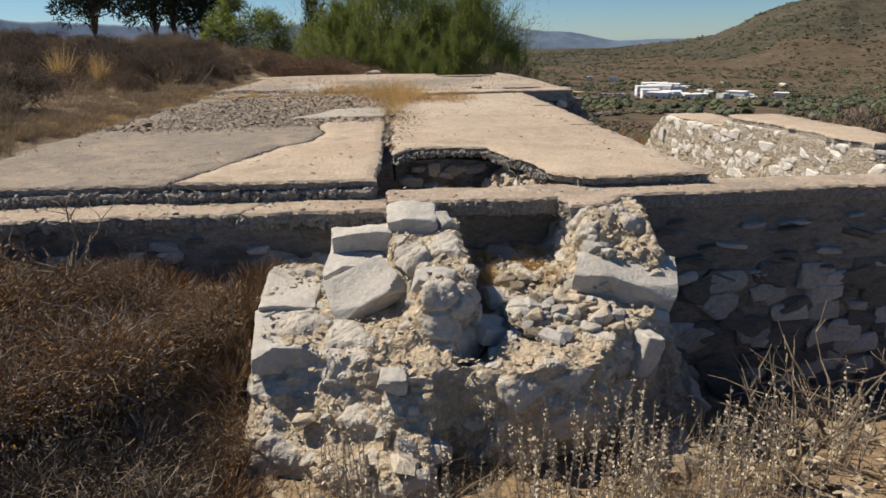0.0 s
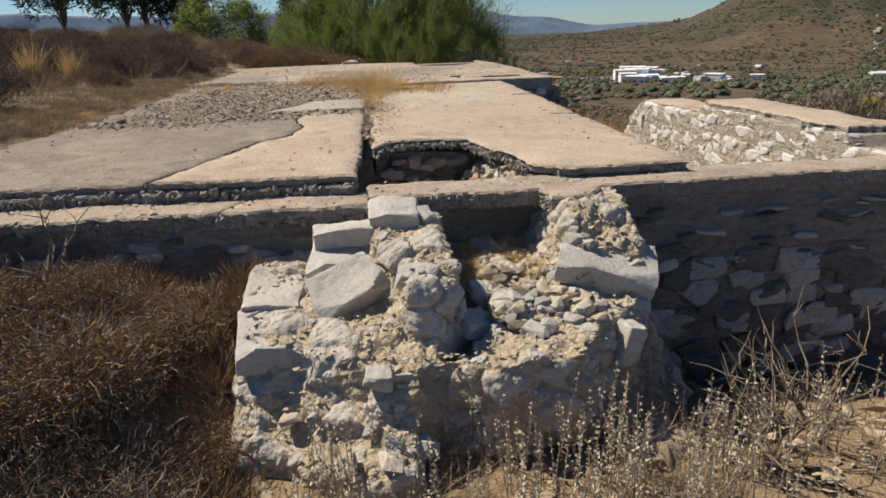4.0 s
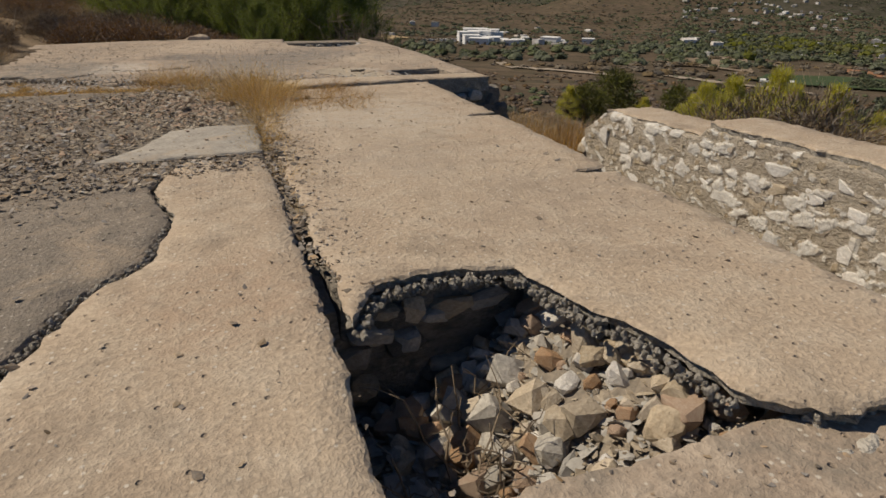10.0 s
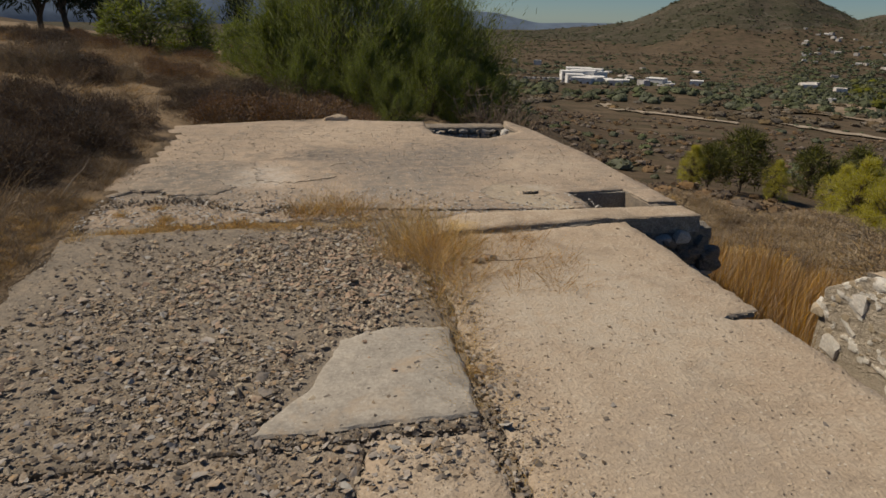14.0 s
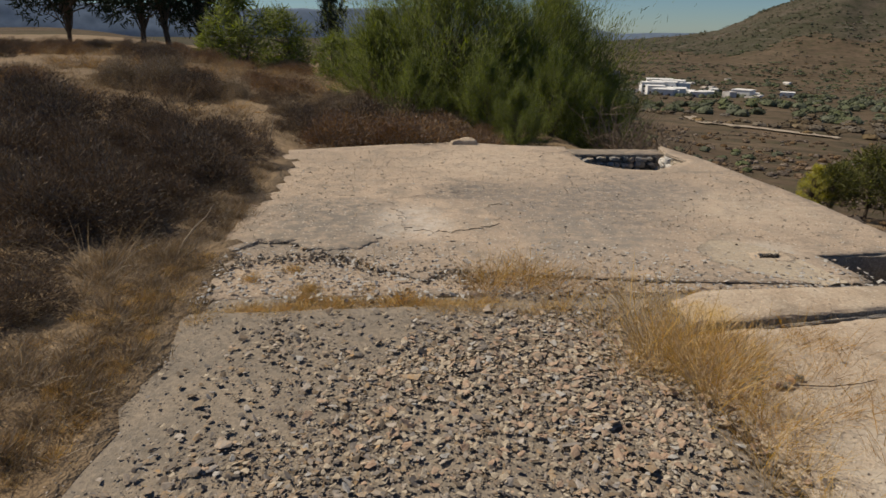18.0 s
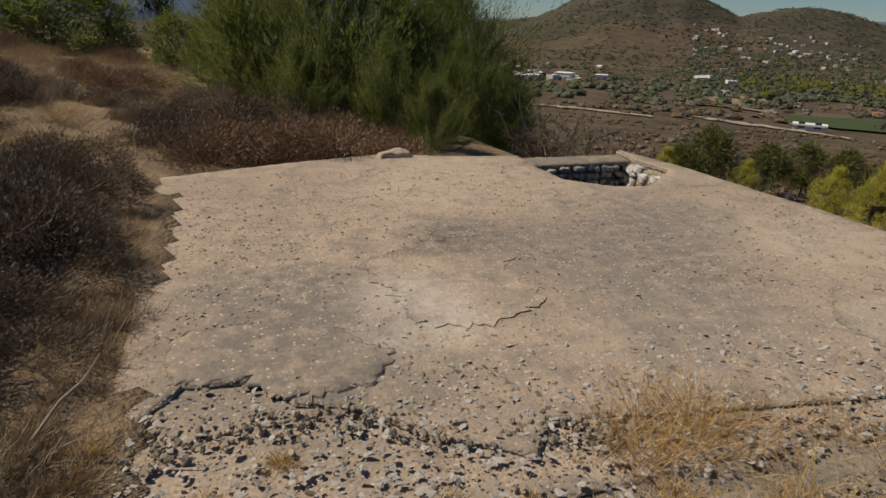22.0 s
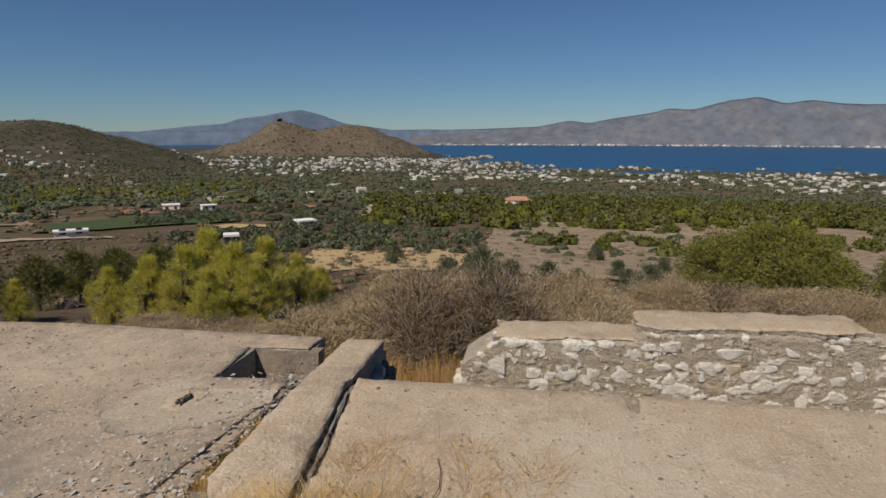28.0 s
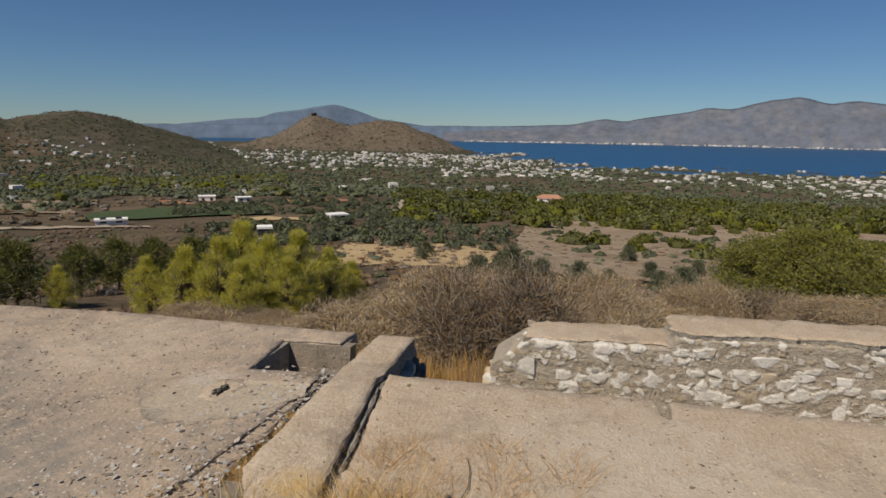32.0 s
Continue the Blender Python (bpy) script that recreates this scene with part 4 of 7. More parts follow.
part("coping", coping_strip(3.30, 4.66, -0.245, 0.07, 31), [M_TAN, M_EDGE], rubble, "tan concrete top")
part("coping", coping_strip(1.25, 3.26, -0.115, 0.075, 32), [M_TAN, M_EDGE], rubble, "tan concrete top")
placed = []
for k in range(3600):
    big = 1.05 if len(placed) < 70 else 0.62 if len(placed) < 240 else 0.36
    w = rng.uniform(0.16, 0.29) * big
    yy, z = rng.uniform(WY0, WY1), rng.uniform(-1.45, -0.1)
    top = (-0.18 if yy < 3.25 else -0.27 - max(0, yy - 4.6) * 0.7) - w * 0.25
    if z > top or any(abs(yy - py) < (w + pw) * 0.43 and abs(z - pz) < (w + pw) * 0.28 for py, pz, pw in placed):
        continue
    placed.append((yy, z, w))
    mm = (M_WHITE, M_WHITE, M_WHITE, M_WHITE, M_TANSTONE, M_LIME)[rng.randrange(6) if w > 0.09 else rng.randrange(3, 6)]
    stone("stone", rubble, (rubble_face(yy) + 0.012 + rng.uniform(-0.004, 0.006), yy, z), (0.05, w * rng.uniform(0.85, 1.1), w * rng.uniform(0.45, 0.8)), (rng.uniform(-0.4, 0.4), 0, rng.uniform(-0.1, 0.1)), rng.randrange(14), mm)
    if len(placed) > 60:
        break
for k in range(16):
    yy = rng.uniform(4.55, 5.0)
    stone("stone", rubble, (rubble_face(yy) + rng.uniform(0.02, 0.5), yy, -0.32 - (yy - 4.55) * 0.9 - rng.uniform(0, 0.06)), (rng.uniform(0.1, 0.22),) * 2 + (0.12,), (0.2, 0.1, rng.uniform(0, 3)), k, M_WHITE if k % 2 else M_TANSTONE)
# end return of the passage by the front wall
part("wall_body", wall_mesh(3.95, 4.5, -0.3, 0.6, -1.9, -0.12, 19, 0.14, 0.03), M_MORTAR, rubble)

# ---- ruined pier of masonry in front ----
pier = thing("ruined_pier", "collapsed pier of grey limestone blocks bedded in tan mortar", "ruin")
M_BEDDED = material("pale_bedded_limestone", [(0.47, 0.43, 0.365), (0.52, 0.48, 0.415), (0.37, 0.33, 0.275)], 5, 60, 0.7, 0.010, 0.9, coarse_bump=1.2, stain=((0.54, 0.45, 0.335), 6, 0.55))
M_HEWN = material("pale_hewn_limestone", [(0.455, 0.425, 0.375), (0.51, 0.475, 0.42), (0.37, 0.34, 0.295)], 5, 60, 0.6, 0.008, 0.85, random_tint=0.07, stain=((0.36, 0.34, 0.31), 9, 0.60), coarse_bump=1.0)
M_BEDMORTAR = material("bedding_mortar", [(0.52, 0.425, 0.30), (0.58, 0.49, 0.365), (0.43, 0.345, 0.245)], 3.5, 55, 0.9, 0.022, 0.95, speck=((0.62, 0.58, 0.51), 26, 0.32), coarse_bump=1.8)


def pier_front(x):
    """How far the upper ledge reaches out from the wall."""
    return float(np.interp(x, (-0.55, -0.3, 0.05, 0.20, 0.26, 0.50, 0.86, 1.0, 1.2, 1.32), (1.10, 1.22, 1.42, 1.42, 1.34, 1.46, 1.38, 1.17, 1.08, 0.80)))


def pier_height(x, y):
    u = -y  # distance out from the wall
    w1, w2 = 0.035 * noise.noise(Vector((x * 3.3, u * 3.3, 5))), 0.035 * noise.noise(Vector((x * 3.1, u * 3.1, 15)))
    ledge = -0.35 - 0.06 * smooth(0.4, 1.05, u) - 0.05 * smooth(1.05, 1.4, u)
    low = -0.375 - 0.03 * smooth(0.6, 0.95, u) - 0.05 * smooth(0.95, 1.15, u)
    z = ledge + (low - ledge) * smooth(0.2, 0.3, x)
    left, right = 0.02 + 0.11 * smooth(0.68, 1.0, u) + w1, 0.405 - 0.11 * smooth(1.0, 1.22, u) + w2
    crest = -0.150 - 0.055 * smooth(0.55, 1.1, u)
    z += (crest - z) * smooth(left - 0.06, left + 0.05, x) * smooth(right + 0.025, right - 0.02, x) * smooth(1.23, 1.13, u + w1)
    z -= 0.14 * smooth(right - 0.01, right + 0.03, x) * smooth(right + 0.19, right + 0.08, x) * smooth(0.42, 0.6, u) * smooth(1.32, 1.18, u)
    shoulder = -0.075 - 0.13 * smooth(0.55, 0.78, u) - 0.20 * smooth(0.78, 1.0, u) - 0.05 * smooth(1.0, 1.2, u)
    z += (max(shoulder, z) - z) * smooth(0.88, 1.04, x - w2)
    edge = pier_front(x) + w1
    side = smooth(0.15, 0.27, x)
    terrace = 0.16 * smooth(edge - 0.02, edge + 0.03, u) + 0.10 * smooth(edge + 0.04, edge + 0.2, u) + 0.5 * smooth(edge + 0.22, edge + 0.34, u)
    cliff = 0.10 * smooth(edge - 0.02, edge + 0.02, u) + 0.7 * smooth(edge + 0.0, edge + 0.06, u)
    z -= terrace + (cliff - terrace) * side
    out = x - (1.33 - 0.14 * smooth(0.85, 1.2, u)) + w1
    z -= 0.35 * smooth(0.0, 0.04, out) + 0.55 * smooth(0.05, 0.22, out)
    z -= 0.7 * smooth(-0.545, -0.60, x + w2)
    return max(z, -1.3)


nx, ny = 100, 72
bm = bmesh.new()
tops, feet = [], []
for i in range(nx + 1):
    tops.append([])
    feet.append([])
    for j in range(ny + 1):
        x, y = -0.72 + 2.36 * i / nx, -1.86 + 1.68 * j / ny
        tops[-1].append(bm.verts.new((x, y, pier_height(x, y))))
        feet[-1].append(bm.verts.new((x, y, -1.4)))
for i in range(nx):
    for j in range(ny):
        bm.faces.new((tops[i][j], tops[i + 1][j], tops[i + 1][j + 1], tops[i][j + 1]))
        bm.faces.new((feet[i][j], feet[i][j + 1], feet[i + 1][j + 1], feet[i + 1][j]))
for i in range(nx):
    for j, flip in ((0, 0), (ny, 1)):
        q = (feet[i][j], feet[i + 1][j], tops[i + 1][j], tops[i][j])
        bm.faces.new(q[::-1] if flip else q)
for j in range(ny):
    for i, flip in ((0, 1), (nx, 0)):
        q = (feet[i][j], feet[i][j + 1], tops[i][j + 1], tops[i][j])
        bm.faces.new(q[::-1] if flip else q)
core = solid_mesh(bm, 0.010)
kinds = []
moved = []
for v in core.vertices:
    p, n = v.co.copy(), v.normal.copy()
    if p.z < -1.2:
        kinds.append(0)
        moved.append(p)
        continue
    # stones of two sizes bedded in mortar: flat faces, sunk joints, some missing
    s1 = noise.voronoi(Vector((p.x * 5.6, p.y * 5.6, p.z * 9.0)) + noise.noise_vector(p * 6) * 0.30)
    s2 = noise.voronoi(Vector((p.x * 13, p.y * 13 + 3, p.z * 17)) + noise.noise_vector(p * 14) * 0.30)
    k1, e1 = noise.noise(s1[1][0] * 3.1 + Vector((0.3, 0.7, 0.1))), min(1.0, (s1[0][1] - s1[0][0]) * 5)
    k2, e2 = noise.noise(s2[1][0] * 3.1 + Vector((0.9, 0.2, 0.5))), min(1.0, (s2[0][1] - s2[0][0]) * 4)
    steep = 1 - smooth(0.35, 0.75, abs(n.z))
    big = k1 > 0.20 - 0.10 * steep
    lift = (0.006 + 0.035 * k1) * e1 if big else (0.004 + 0.030 * k2) * e2 - 0.006
    ragged = noise.noise(p * 5 + Vector((9, 0, 0)))
    lift += -0.030 * smooth(0.1, 0.5, ragged) + 0.014 * abs(noise.noise(p * 19))
    moved.append(p + n * (lift + 0.010 * noise.noise(p * 11) + 0.006 * noise.noise(p * 28) + 0.003 * noise.noise(p * 70)))
    kinds.append(1 if (big and e1 > 0.30) or (not big and k2 > 0.22 and e2 > 0.4) or (p.x < -0.12 and p.z > -0.62 and k1 > -0.2) else 0)
for v, p in zip(core.vertices, moved):
    v.co = p
core.materials.clear()
core.materials.append(M_BEDMORTAR)
core.materials.append(M_BEDDED)
for p in core.polygons:
    p.material_index = 1 if sum(kinds[q] for q in p.vertices) > 2 else 0
core.name = "mortar_core"
ob = new("mortar_core", core)
ob.parent = pier
ob["label"] = "eroded tan mortar with bedded rubble"


def hewn(name, size, at, turn, seed, mat=M_HEWN, chops=5, label="", rough=0.010):
    """A squared stone with broken corners and chipped arrises."""
    rng = random.Random(seed)
    bm = worn_block(size, seed, 16, rough, 0.010, 0.016)
    for _ in range(chops):
        n = Vector((rng.choice((-1, 1)) * rng.uniform(0.3, 1) / size[0], rng.choice((-1, 1)) * rng.uniform(0.3, 1) / size[1], rng.choice((-1, 1, 1)) * rng.uniform(0.2, 1) / size[2])).normalized()
        d = (abs(n.x) * size[0] + abs(n.y) * size[1] + abs(n.z) * size[2]) * 0.5 * rng.uniform(0.70, 0.88)
        for v in bm.verts:
            over = v.co.dot(n) - d
            if over > 0:
                v.co -= n * over * (0.94 + 0.10 * noise.noise(v.co * 30 + Vector((seed, 0, 0))))
    for v in bm.verts:
        v.co += noise.noise_vector(v.co * 40 + Vector((0, seed, 0))) * 0.0022
    ob = part(name, bm, mat, pier, label, True)
    ob.data.set_sharp_from_angle(angle=radians(24))
    ob.location, ob.rotation_euler = at, [radians(a) for a in turn]
    return ob


hewn("block", (0.26, 0.23, 0.10), (0.155, -0.455, -0.128), (2, 0, -3), 1, chops=3)
hewn("block", (0.10, 0.14, 0.09), (0.315, -0.47, -0.145), (4, 8, 20), 41, chops=6)
hewn("block", (0.30, 0.20, 0.10), (-0.105, -0.50, -0.195), (1, 0, 1), 2, chops=2)
hewn("block", (0.30, 0.36, 0.12), (-0.11, -0.575, -0.300), (2, 0, 0), 3, chops=2)
hewn("slab_stone", (0.33, 0.25, 0.11), (-0.085, -0.85, -0.325), (24, -22, 20), 14, chops=7, label="loose limestone slab leaning on the blocks")
hewn("boulder", (0.45, 0.27, 0.12), (1.13, -0.83, -0.320), (12, 10, -14), 8, chops=9, label="large weathered limestone boulder", rough=0.009)
hewn("foundation_block", (0.26, 0.50, 0.14), (-0.435, -0.64, -0.430), (4, 2, 3), 6, chops=3, rough=0.010)
hewn("foundation_block", (0.36, 0.36, 0.13), (-0.375, -1.00, -0.470), (8, 3, 10), 7, chops=4, rough=0.010)
hewn("upright_stone", (0.10, 0.10, 0.20), (1.11, -1.16, -0.545), (4, 9, 20), 9, chops=8, label="narrow upright limestone at the corner of the pier")
for size, at, turn, seed in (((0.15, 0.12, 0.07), (0.22, -1.02, -0.235), (14, 4, -20), 31), ((0.17, 0.13, 0.08), (0.47, -1.05, -0.455), (6, 12, 25), 15),
                            ((0.13, 0.11, 0.08), (0.64, -0.90, -0.415), (-6, 8, 50), 16), ((0.11, 0.10, 0.08), (0.56, -0.80, -0.43), (10, 8, 10), 17), ((0.12, 0.10, 0.07), (0.80, -0.98, -0.42), (10, -8, 70), 18), ((0.18, 0.18, 0.15), (1.22, -1.38, -0.93), (10, 8, 40), 19),
                            ((0.13, 0.08, 0.07), (1.22, -1.00, -0.47), (6, 14, -10), 36), ((0.13, 0.10, 0.07), (0.05, -1.37, -0.485), (8, 2, -8), 37)):
    hewn("block", size, at, turn, seed, chops=8)
rng = random.Random(11)
for k in range(180):
    if k < 140:
        x, y = rng.uniform(0.42, 1.05), rng.uniform(-1.18, -0.68)
    else:
        x, y = rng.uniform(0.5, 1.2), rng.uniform(-0.68, -0.30)
    s = (0.022 + 0.075 * rng.random() ** 2.0) * (1 if k < 140 else 0.5)
    stone("stone", pier, (x, y, pier_height(x, y) + 0.006), (s * rng.uniform(0.9, 1.5), s, s * rng.uniform(0.55, 0.9)), (rng.uniform(-0.5, 0.5), rng.uniform(-0.5, 0.5), rng.uniform(0, 6)), rng.randrange(14),
          (M_LIME, M_LIME, M_TANSTONE, M_TANSTONE, M_MORTAR, M_LIME)[rng.randrange(6)])
for k in range(9):
    x = rng.uniform(-0.45, 0.2)
    u = pier_front(x) + rng.uniform(0.05, 0.3)
    s = rng.uniform(0.05, 0.13)
    stone("stone", pier, (x, -u, pier_height(x, -u) + 0.01), (s * 1.3, s * 0.9, s * rng.uniform(0.5, 0.8)), (rng.uniform(-0.3, 0.3), rng.uniform(-0.3, 0.3), rng.uniform(0, 6)), rng.randrange(14), (M_LIME, M_TANSTONE)[k % 2])

# ---- rubble lying in the hole under the broken slab ----
bm = bmesh.new()
nx = 24
grid = [[bm.verts.new((0.0 + 1.6 * i / nx, -0.1 + 1.25 * j / nx, -0.62 + 0.45 * smooth(0.15, 0.95, 1.6 * i / nx - 0.10 * (1.25 * j / nx)) + 0.04 * noise.noise(Vector((i, j, 3)) * 0.4))) for j in range(nx + 1)] for i in range(nx + 1)]
for i in range(nx):
    for j in range(nx):
        bm.faces.new((grid[i][j], grid[i + 1][j], grid[i + 1][j + 1], grid[i][j + 1]))
tagged(mesh_object("rubble_bed", bm, M_BED), "earth and broken stone filling the collapsed chamber", "rubble", kind="structure")
rng = random.Random(21)
for k in range(60):
    stone("stone", wall_joint, (rng.uniform(0.1, 1.5), 1.04, rng.uniform(-0.7, -0.15)), (rng.uniform(0.1, 0.22), 0.1, rng.uniform(0.07, 0.13)), (0, rng.uniform(-0.2, 0.2), 0), k, (M_WALL, M_LIME, M_TANSTONE)[k % 3])
heap = thing("rubble_heap", "heap of broken limestone and reddish stones in the collapsed chamber", "rubble")
for k in range(300):
    x, y = rng.uniform(0.2, 1.3), rng.uniform(-0.02, 1.0)
    z = -0.62 + 0.45 * smooth(0.15, 0.95, x - 0.10 * (y + 0.1))
    s = rng.choice((0.03, 0.04, 0.05, 0.06, 0.07, 0.08, 0.09, 0.10, 0.12)) if k > 7 else rng.uniform(0.11, 0.15)
    stone("stone", heap, (x, y, z + s * 0.35), (s * 1.2, s, s * 0.8), (rng.uniform(-1, 1), rng.uniform(-1, 1), rng.uniform(0, 6)), rng.randrange(14),
          (M_LIME, M_TANSTONE, M_TANSTONE, M_RUST, M_WHITE, M_TANSTONE)[rng.randrange(6)] if s < 0.1 else (M_LIME, M_TANSTONE, M_RUST)[rng.randrange(3)])

# filling of the joints: earth level a little under the slabs
fill = thing("joint_fill", "earth and small stones filling the joints between the slabs", "soil", kind="structure")
for k, (x0, x1, y0, y1, z1) in enumerate([(-0.03, 0.12, 1.6, 5.3, -0.035), (-2.7, 0.5, 5.55, 6.0, -0.03), (0.3, 2.0, 5.66, 5.95, -0.05), (-2.7, 0.0, 2.78, 2.96, -0.05), (0.0, 1.9, 5.2, 5.5, -0.06)]):
    part("fill", wall_mesh(x0, x1, y0, y1, z1 - 0.3, z1, 40 + k, 0.06, 0.012), M_BED, fill)


# ---- plants ----
def blade_cloud(rows):
    """Verts and quads of thin tapered blades: rows of base, tip, width, bend vector."""
    vs, fs = [], []
    for base, tip, w, bend in rows:
        d = (tip - base)
        side = d.cross(Vector((random.uniform(-1, 1), random.uniform(-1, 1), random.uniform(-0.3, 0.3))))
        side = side.normalized() * w * 0.5 if side.length > 1e-6 else Vector((w * 0.5, 0, 0))
        mid = base + d * 0.55 + bend
        k = len(vs)
        vs += [base - side, base + side, mid + side * 0.9, mid - side * 0.9, tip + side * 0.3, tip - side * 0.3]
        fs += [(k, k + 1, k + 2, k + 3), (k + 3, k + 2, k + 4, k + 5)]
    return vs, fs


def to_mesh(name, vs, fs, mat):
    me = bpy.data.meshes.new(name)
    me.from_pydata([tuple(v) for v in vs], [], fs)
    for mm in (mat if isinstance(mat, (list, tuple)) else [mat]):
        me.materials.append(mm)
    return me


def tube_rows(pts, r0, r1, sides=5):
    """A tapered limb along points."""
    vs, fs = [], []
    for i, p in enumerate(pts):
        d = (pts[min(i + 1, len(pts) - 1)] - pts[max(i - 1, 0)]).normalized()
        a = d.cross(Vector((0.3, 0.9, 0.2))).normalized()
        b = d.cross(a)
        r = r0 + (r1 - r0) * i / (len(pts) - 1)
        for k in range(sides):
            t = 2 * math.pi * k / sides
            vs.append(p + (a * math.cos(t) + b * math.sin(t)) * r)
    for i in range(len(pts) - 1):
        for k in range(sides):
            o, q = i * sides, (i + 1) * sides
            fs.append((o + k, o + (k + 1) % sides, q + (k + 1) % sides, q + k))
    return vs, fs


def join(*many):
    vs, fs = [], []
    for v, f in many:
        k = len(vs)
        vs += v
        fs += [tuple(i + k for i in q) for q in f]
    return vs, fs


def bmesh_from(vs, fs):
    bm = bmesh.new()
    own = [bm.verts.new(v) for v in vs]
    for f in fs:
        bm.faces.new([own[i] for i in f])
    return bm


def limb(rng, a, b, wob, n=5):
    return [a.lerp(b, i / n) + Vector((rng.uniform(-1, 1), rng.uniform(-1, 1), rng.uniform(-0.5, 0.5))) * wob * (1 if 0 < i else 0) for i in range(n + 1)]


def shrub_meshes(seed, radius, height, twigs, twig_len, twig_w, mat, clumps=14, upright=0.4):
    """A low cushion shrub: woody stems and a ragged crown of fine twigs in clumps."""
    rng = random.Random(seed)
    random.seed(seed)
    heads = []
    for _ in range(clumps):
        a, r = rng.uniform(0, 6.28), math.sqrt(rng.random()) * radius * 0.72
        h = height * (0.95 - 0.5 * (r / radius) ** 2) * rng.uniform(0.6, 1.0)
        heads.append((Vector((math.cos(a) * r, math.sin(a) * r, h * 0.62)), rng.uniform(0.28, 0.48) * radius, h))
    stems = join(*[tube_rows(limb(rng, Vector((rng.uniform(-0.06, 0.06), rng.uniform(-0.06, 0.06), -0.05)), c, 0.04 * radius), 0.012 * radius + 0.004, 0.004, 4) for c, r, h in heads])
    rows = []
    for _ in range(twigs):
        c, r, h = rng.choice(heads)
        d = Vector((rng.gauss(0, 1), rng.gauss(0, 1), rng.gauss(0.25, 0.9))).normalized()
        rr = r * rng.random() ** 0.4
        p = c + Vector((d.x * rr, d.y * rr, d.z * rr * 0.75))
        if p.z < 0.0:
            p.z = rng.uniform(0, 0.06)
        q = (d * (1 - upright) + Vector((0, 0, upright)) + Vector((rng.gauss(0, 0.45), rng.gauss(0, 0.45), rng.gauss(0, 0.3)))).normalized()
        ln = twig_len * rng.uniform(0.5, 1.3)
        rows.append((p, p + q * ln, twig_w * rng.uniform(0.6, 1.3), Vector((rng.gauss(0, 0.1), rng.gauss(0, 0.1), 0)) * ln))
    bare = []
    for _ in range(twigs // 14):
        c, r, h = rng.choice(heads)
        d = Vector((rng.gauss(0, 1), rng.gauss(0, 1), rng.gauss(0.5, 0.7))).normalized()
        p = c + d * r * rng.uniform(0.5, 1.0)
        q = p + (d + Vector((rng.gauss(0, 0.6), rng.gauss(0, 0.6), rng.gauss(0.1, 0.5)))).normalized() * radius * rng.uniform(0.06, 0.26)
        bare.append((p, q, 0.0026, Vector((rng.gauss(0, 1), rng.gauss(0, 1), rng.gauss(0, 1))) * 0.012))
    bv, bf = blade_cloud(bare)
    wood = to_mesh("wood", *join(stems, (bv, bf)), [M_TWIG, M_STALK])
    for k in range(len(stems[1]), len(stems[1]) + len(bf)):
        wood.polygons[k].material_index = 1
    return wood, to_mesh("foliage", *blade_cloud(rows), mat)


def cushion_meshes(seed, twigs, twig_len, twig_w, mat):
    """A rounded cushion shrub: fine twigs standing out of a few merged domes."""
    rng = random.Random(seed)
    random.seed(seed)
    domes = [(Vector((rng.gauss(0, 0.2), rng.gauss(0, 0.2), 0)), rng.uniform(0.3, 0.48), rng.uniform(0.32, 0.52)) for _ in range(5)]
    rows = []
    for _ in range(twigs):
        c, r, h = rng.choice(domes)
        d = Vector((rng.gauss(0, 1), rng.gauss(0, 1), abs(rng.gauss(0, 0.9)))).normalized()
        f = rng.uniform(0.62, 1.0) * (1 + 0.12 * noise.noise(d * 3 + c * 5))
        p = c + Vector((d.x * r * f, d.y * r * f, d.z * h * f))
        q = (d + Vector((rng.gauss(0, 0.4), rng.gauss(0, 0.4), rng.gauss(0.1, 0.35)))).normalized()
        ln = twig_len * rng.uniform(0.5, 1.4)
        rows.append((p, p + q * ln, twig_w * rng.uniform(0.6, 1.3), Vector((rng.gauss(0, 0.1), rng.gauss(0, 0.1), 0)) * ln))
    stems = join(*[tube_rows(limb(rng, Vector((rng.uniform(-0.05, 0.05), rng.uniform(-0.05, 0.05), -0.05)), c + Vector((rng.gauss(0, 0.12), rng.gauss(0, 0.12), h * 0.7)), 0.03), 0.01, 0.004, 4) for c, r, h in domes for _ in range(3)])
    return to_mesh("wood", *stems, M_TWIG), to_mesh("foliage", *blade_cloud(rows), mat)


def plant(name, label, category, meshes, at, scale=1.0, turn=0.0, group=""):
    ob = thing(name, label, category, group, at=at)
    for pn, me in meshes:
        o = new(pn, me)
        o.parent = ob
        if pn in ("foliage", "grass", "seed_spray", "crown", "wood"):
            o["kind"] = "stuff"
    ob.scale = (scale, scale, scale) if isinstance(scale, (int, float)) else scale
    ob.rotation_euler = (0, 0, turn)
    return ob


M_SCRUBK = material("dull_scrub", [(0.165, 0.115, 0.075), (0.21, 0.15, 0.098), (0.115, 0.082, 0.055)], 1.5, 20, 0, 0.01, 0.9, island=0.4, translucent=0.1)
CUSHIONS = {"dark": [cushion_meshes(260 + i, 12000, 0.032, 0.006, M_SCRUBK) for i in range(2)], "brown": [cushion_meshes(230 + i, 12000, 0.032, 0.006, M_SCRUB) for i in range(3)], "grey": [cushion_meshes(240 + i, 12000, 0.032, 0.006, M_SCRUBG) for i in range(2)], "rust": [cushion_meshes(250 + i, 12000, 0.032, 0.006, M_SCRUBR) for i in range(2)]}
SHRUBS = {}
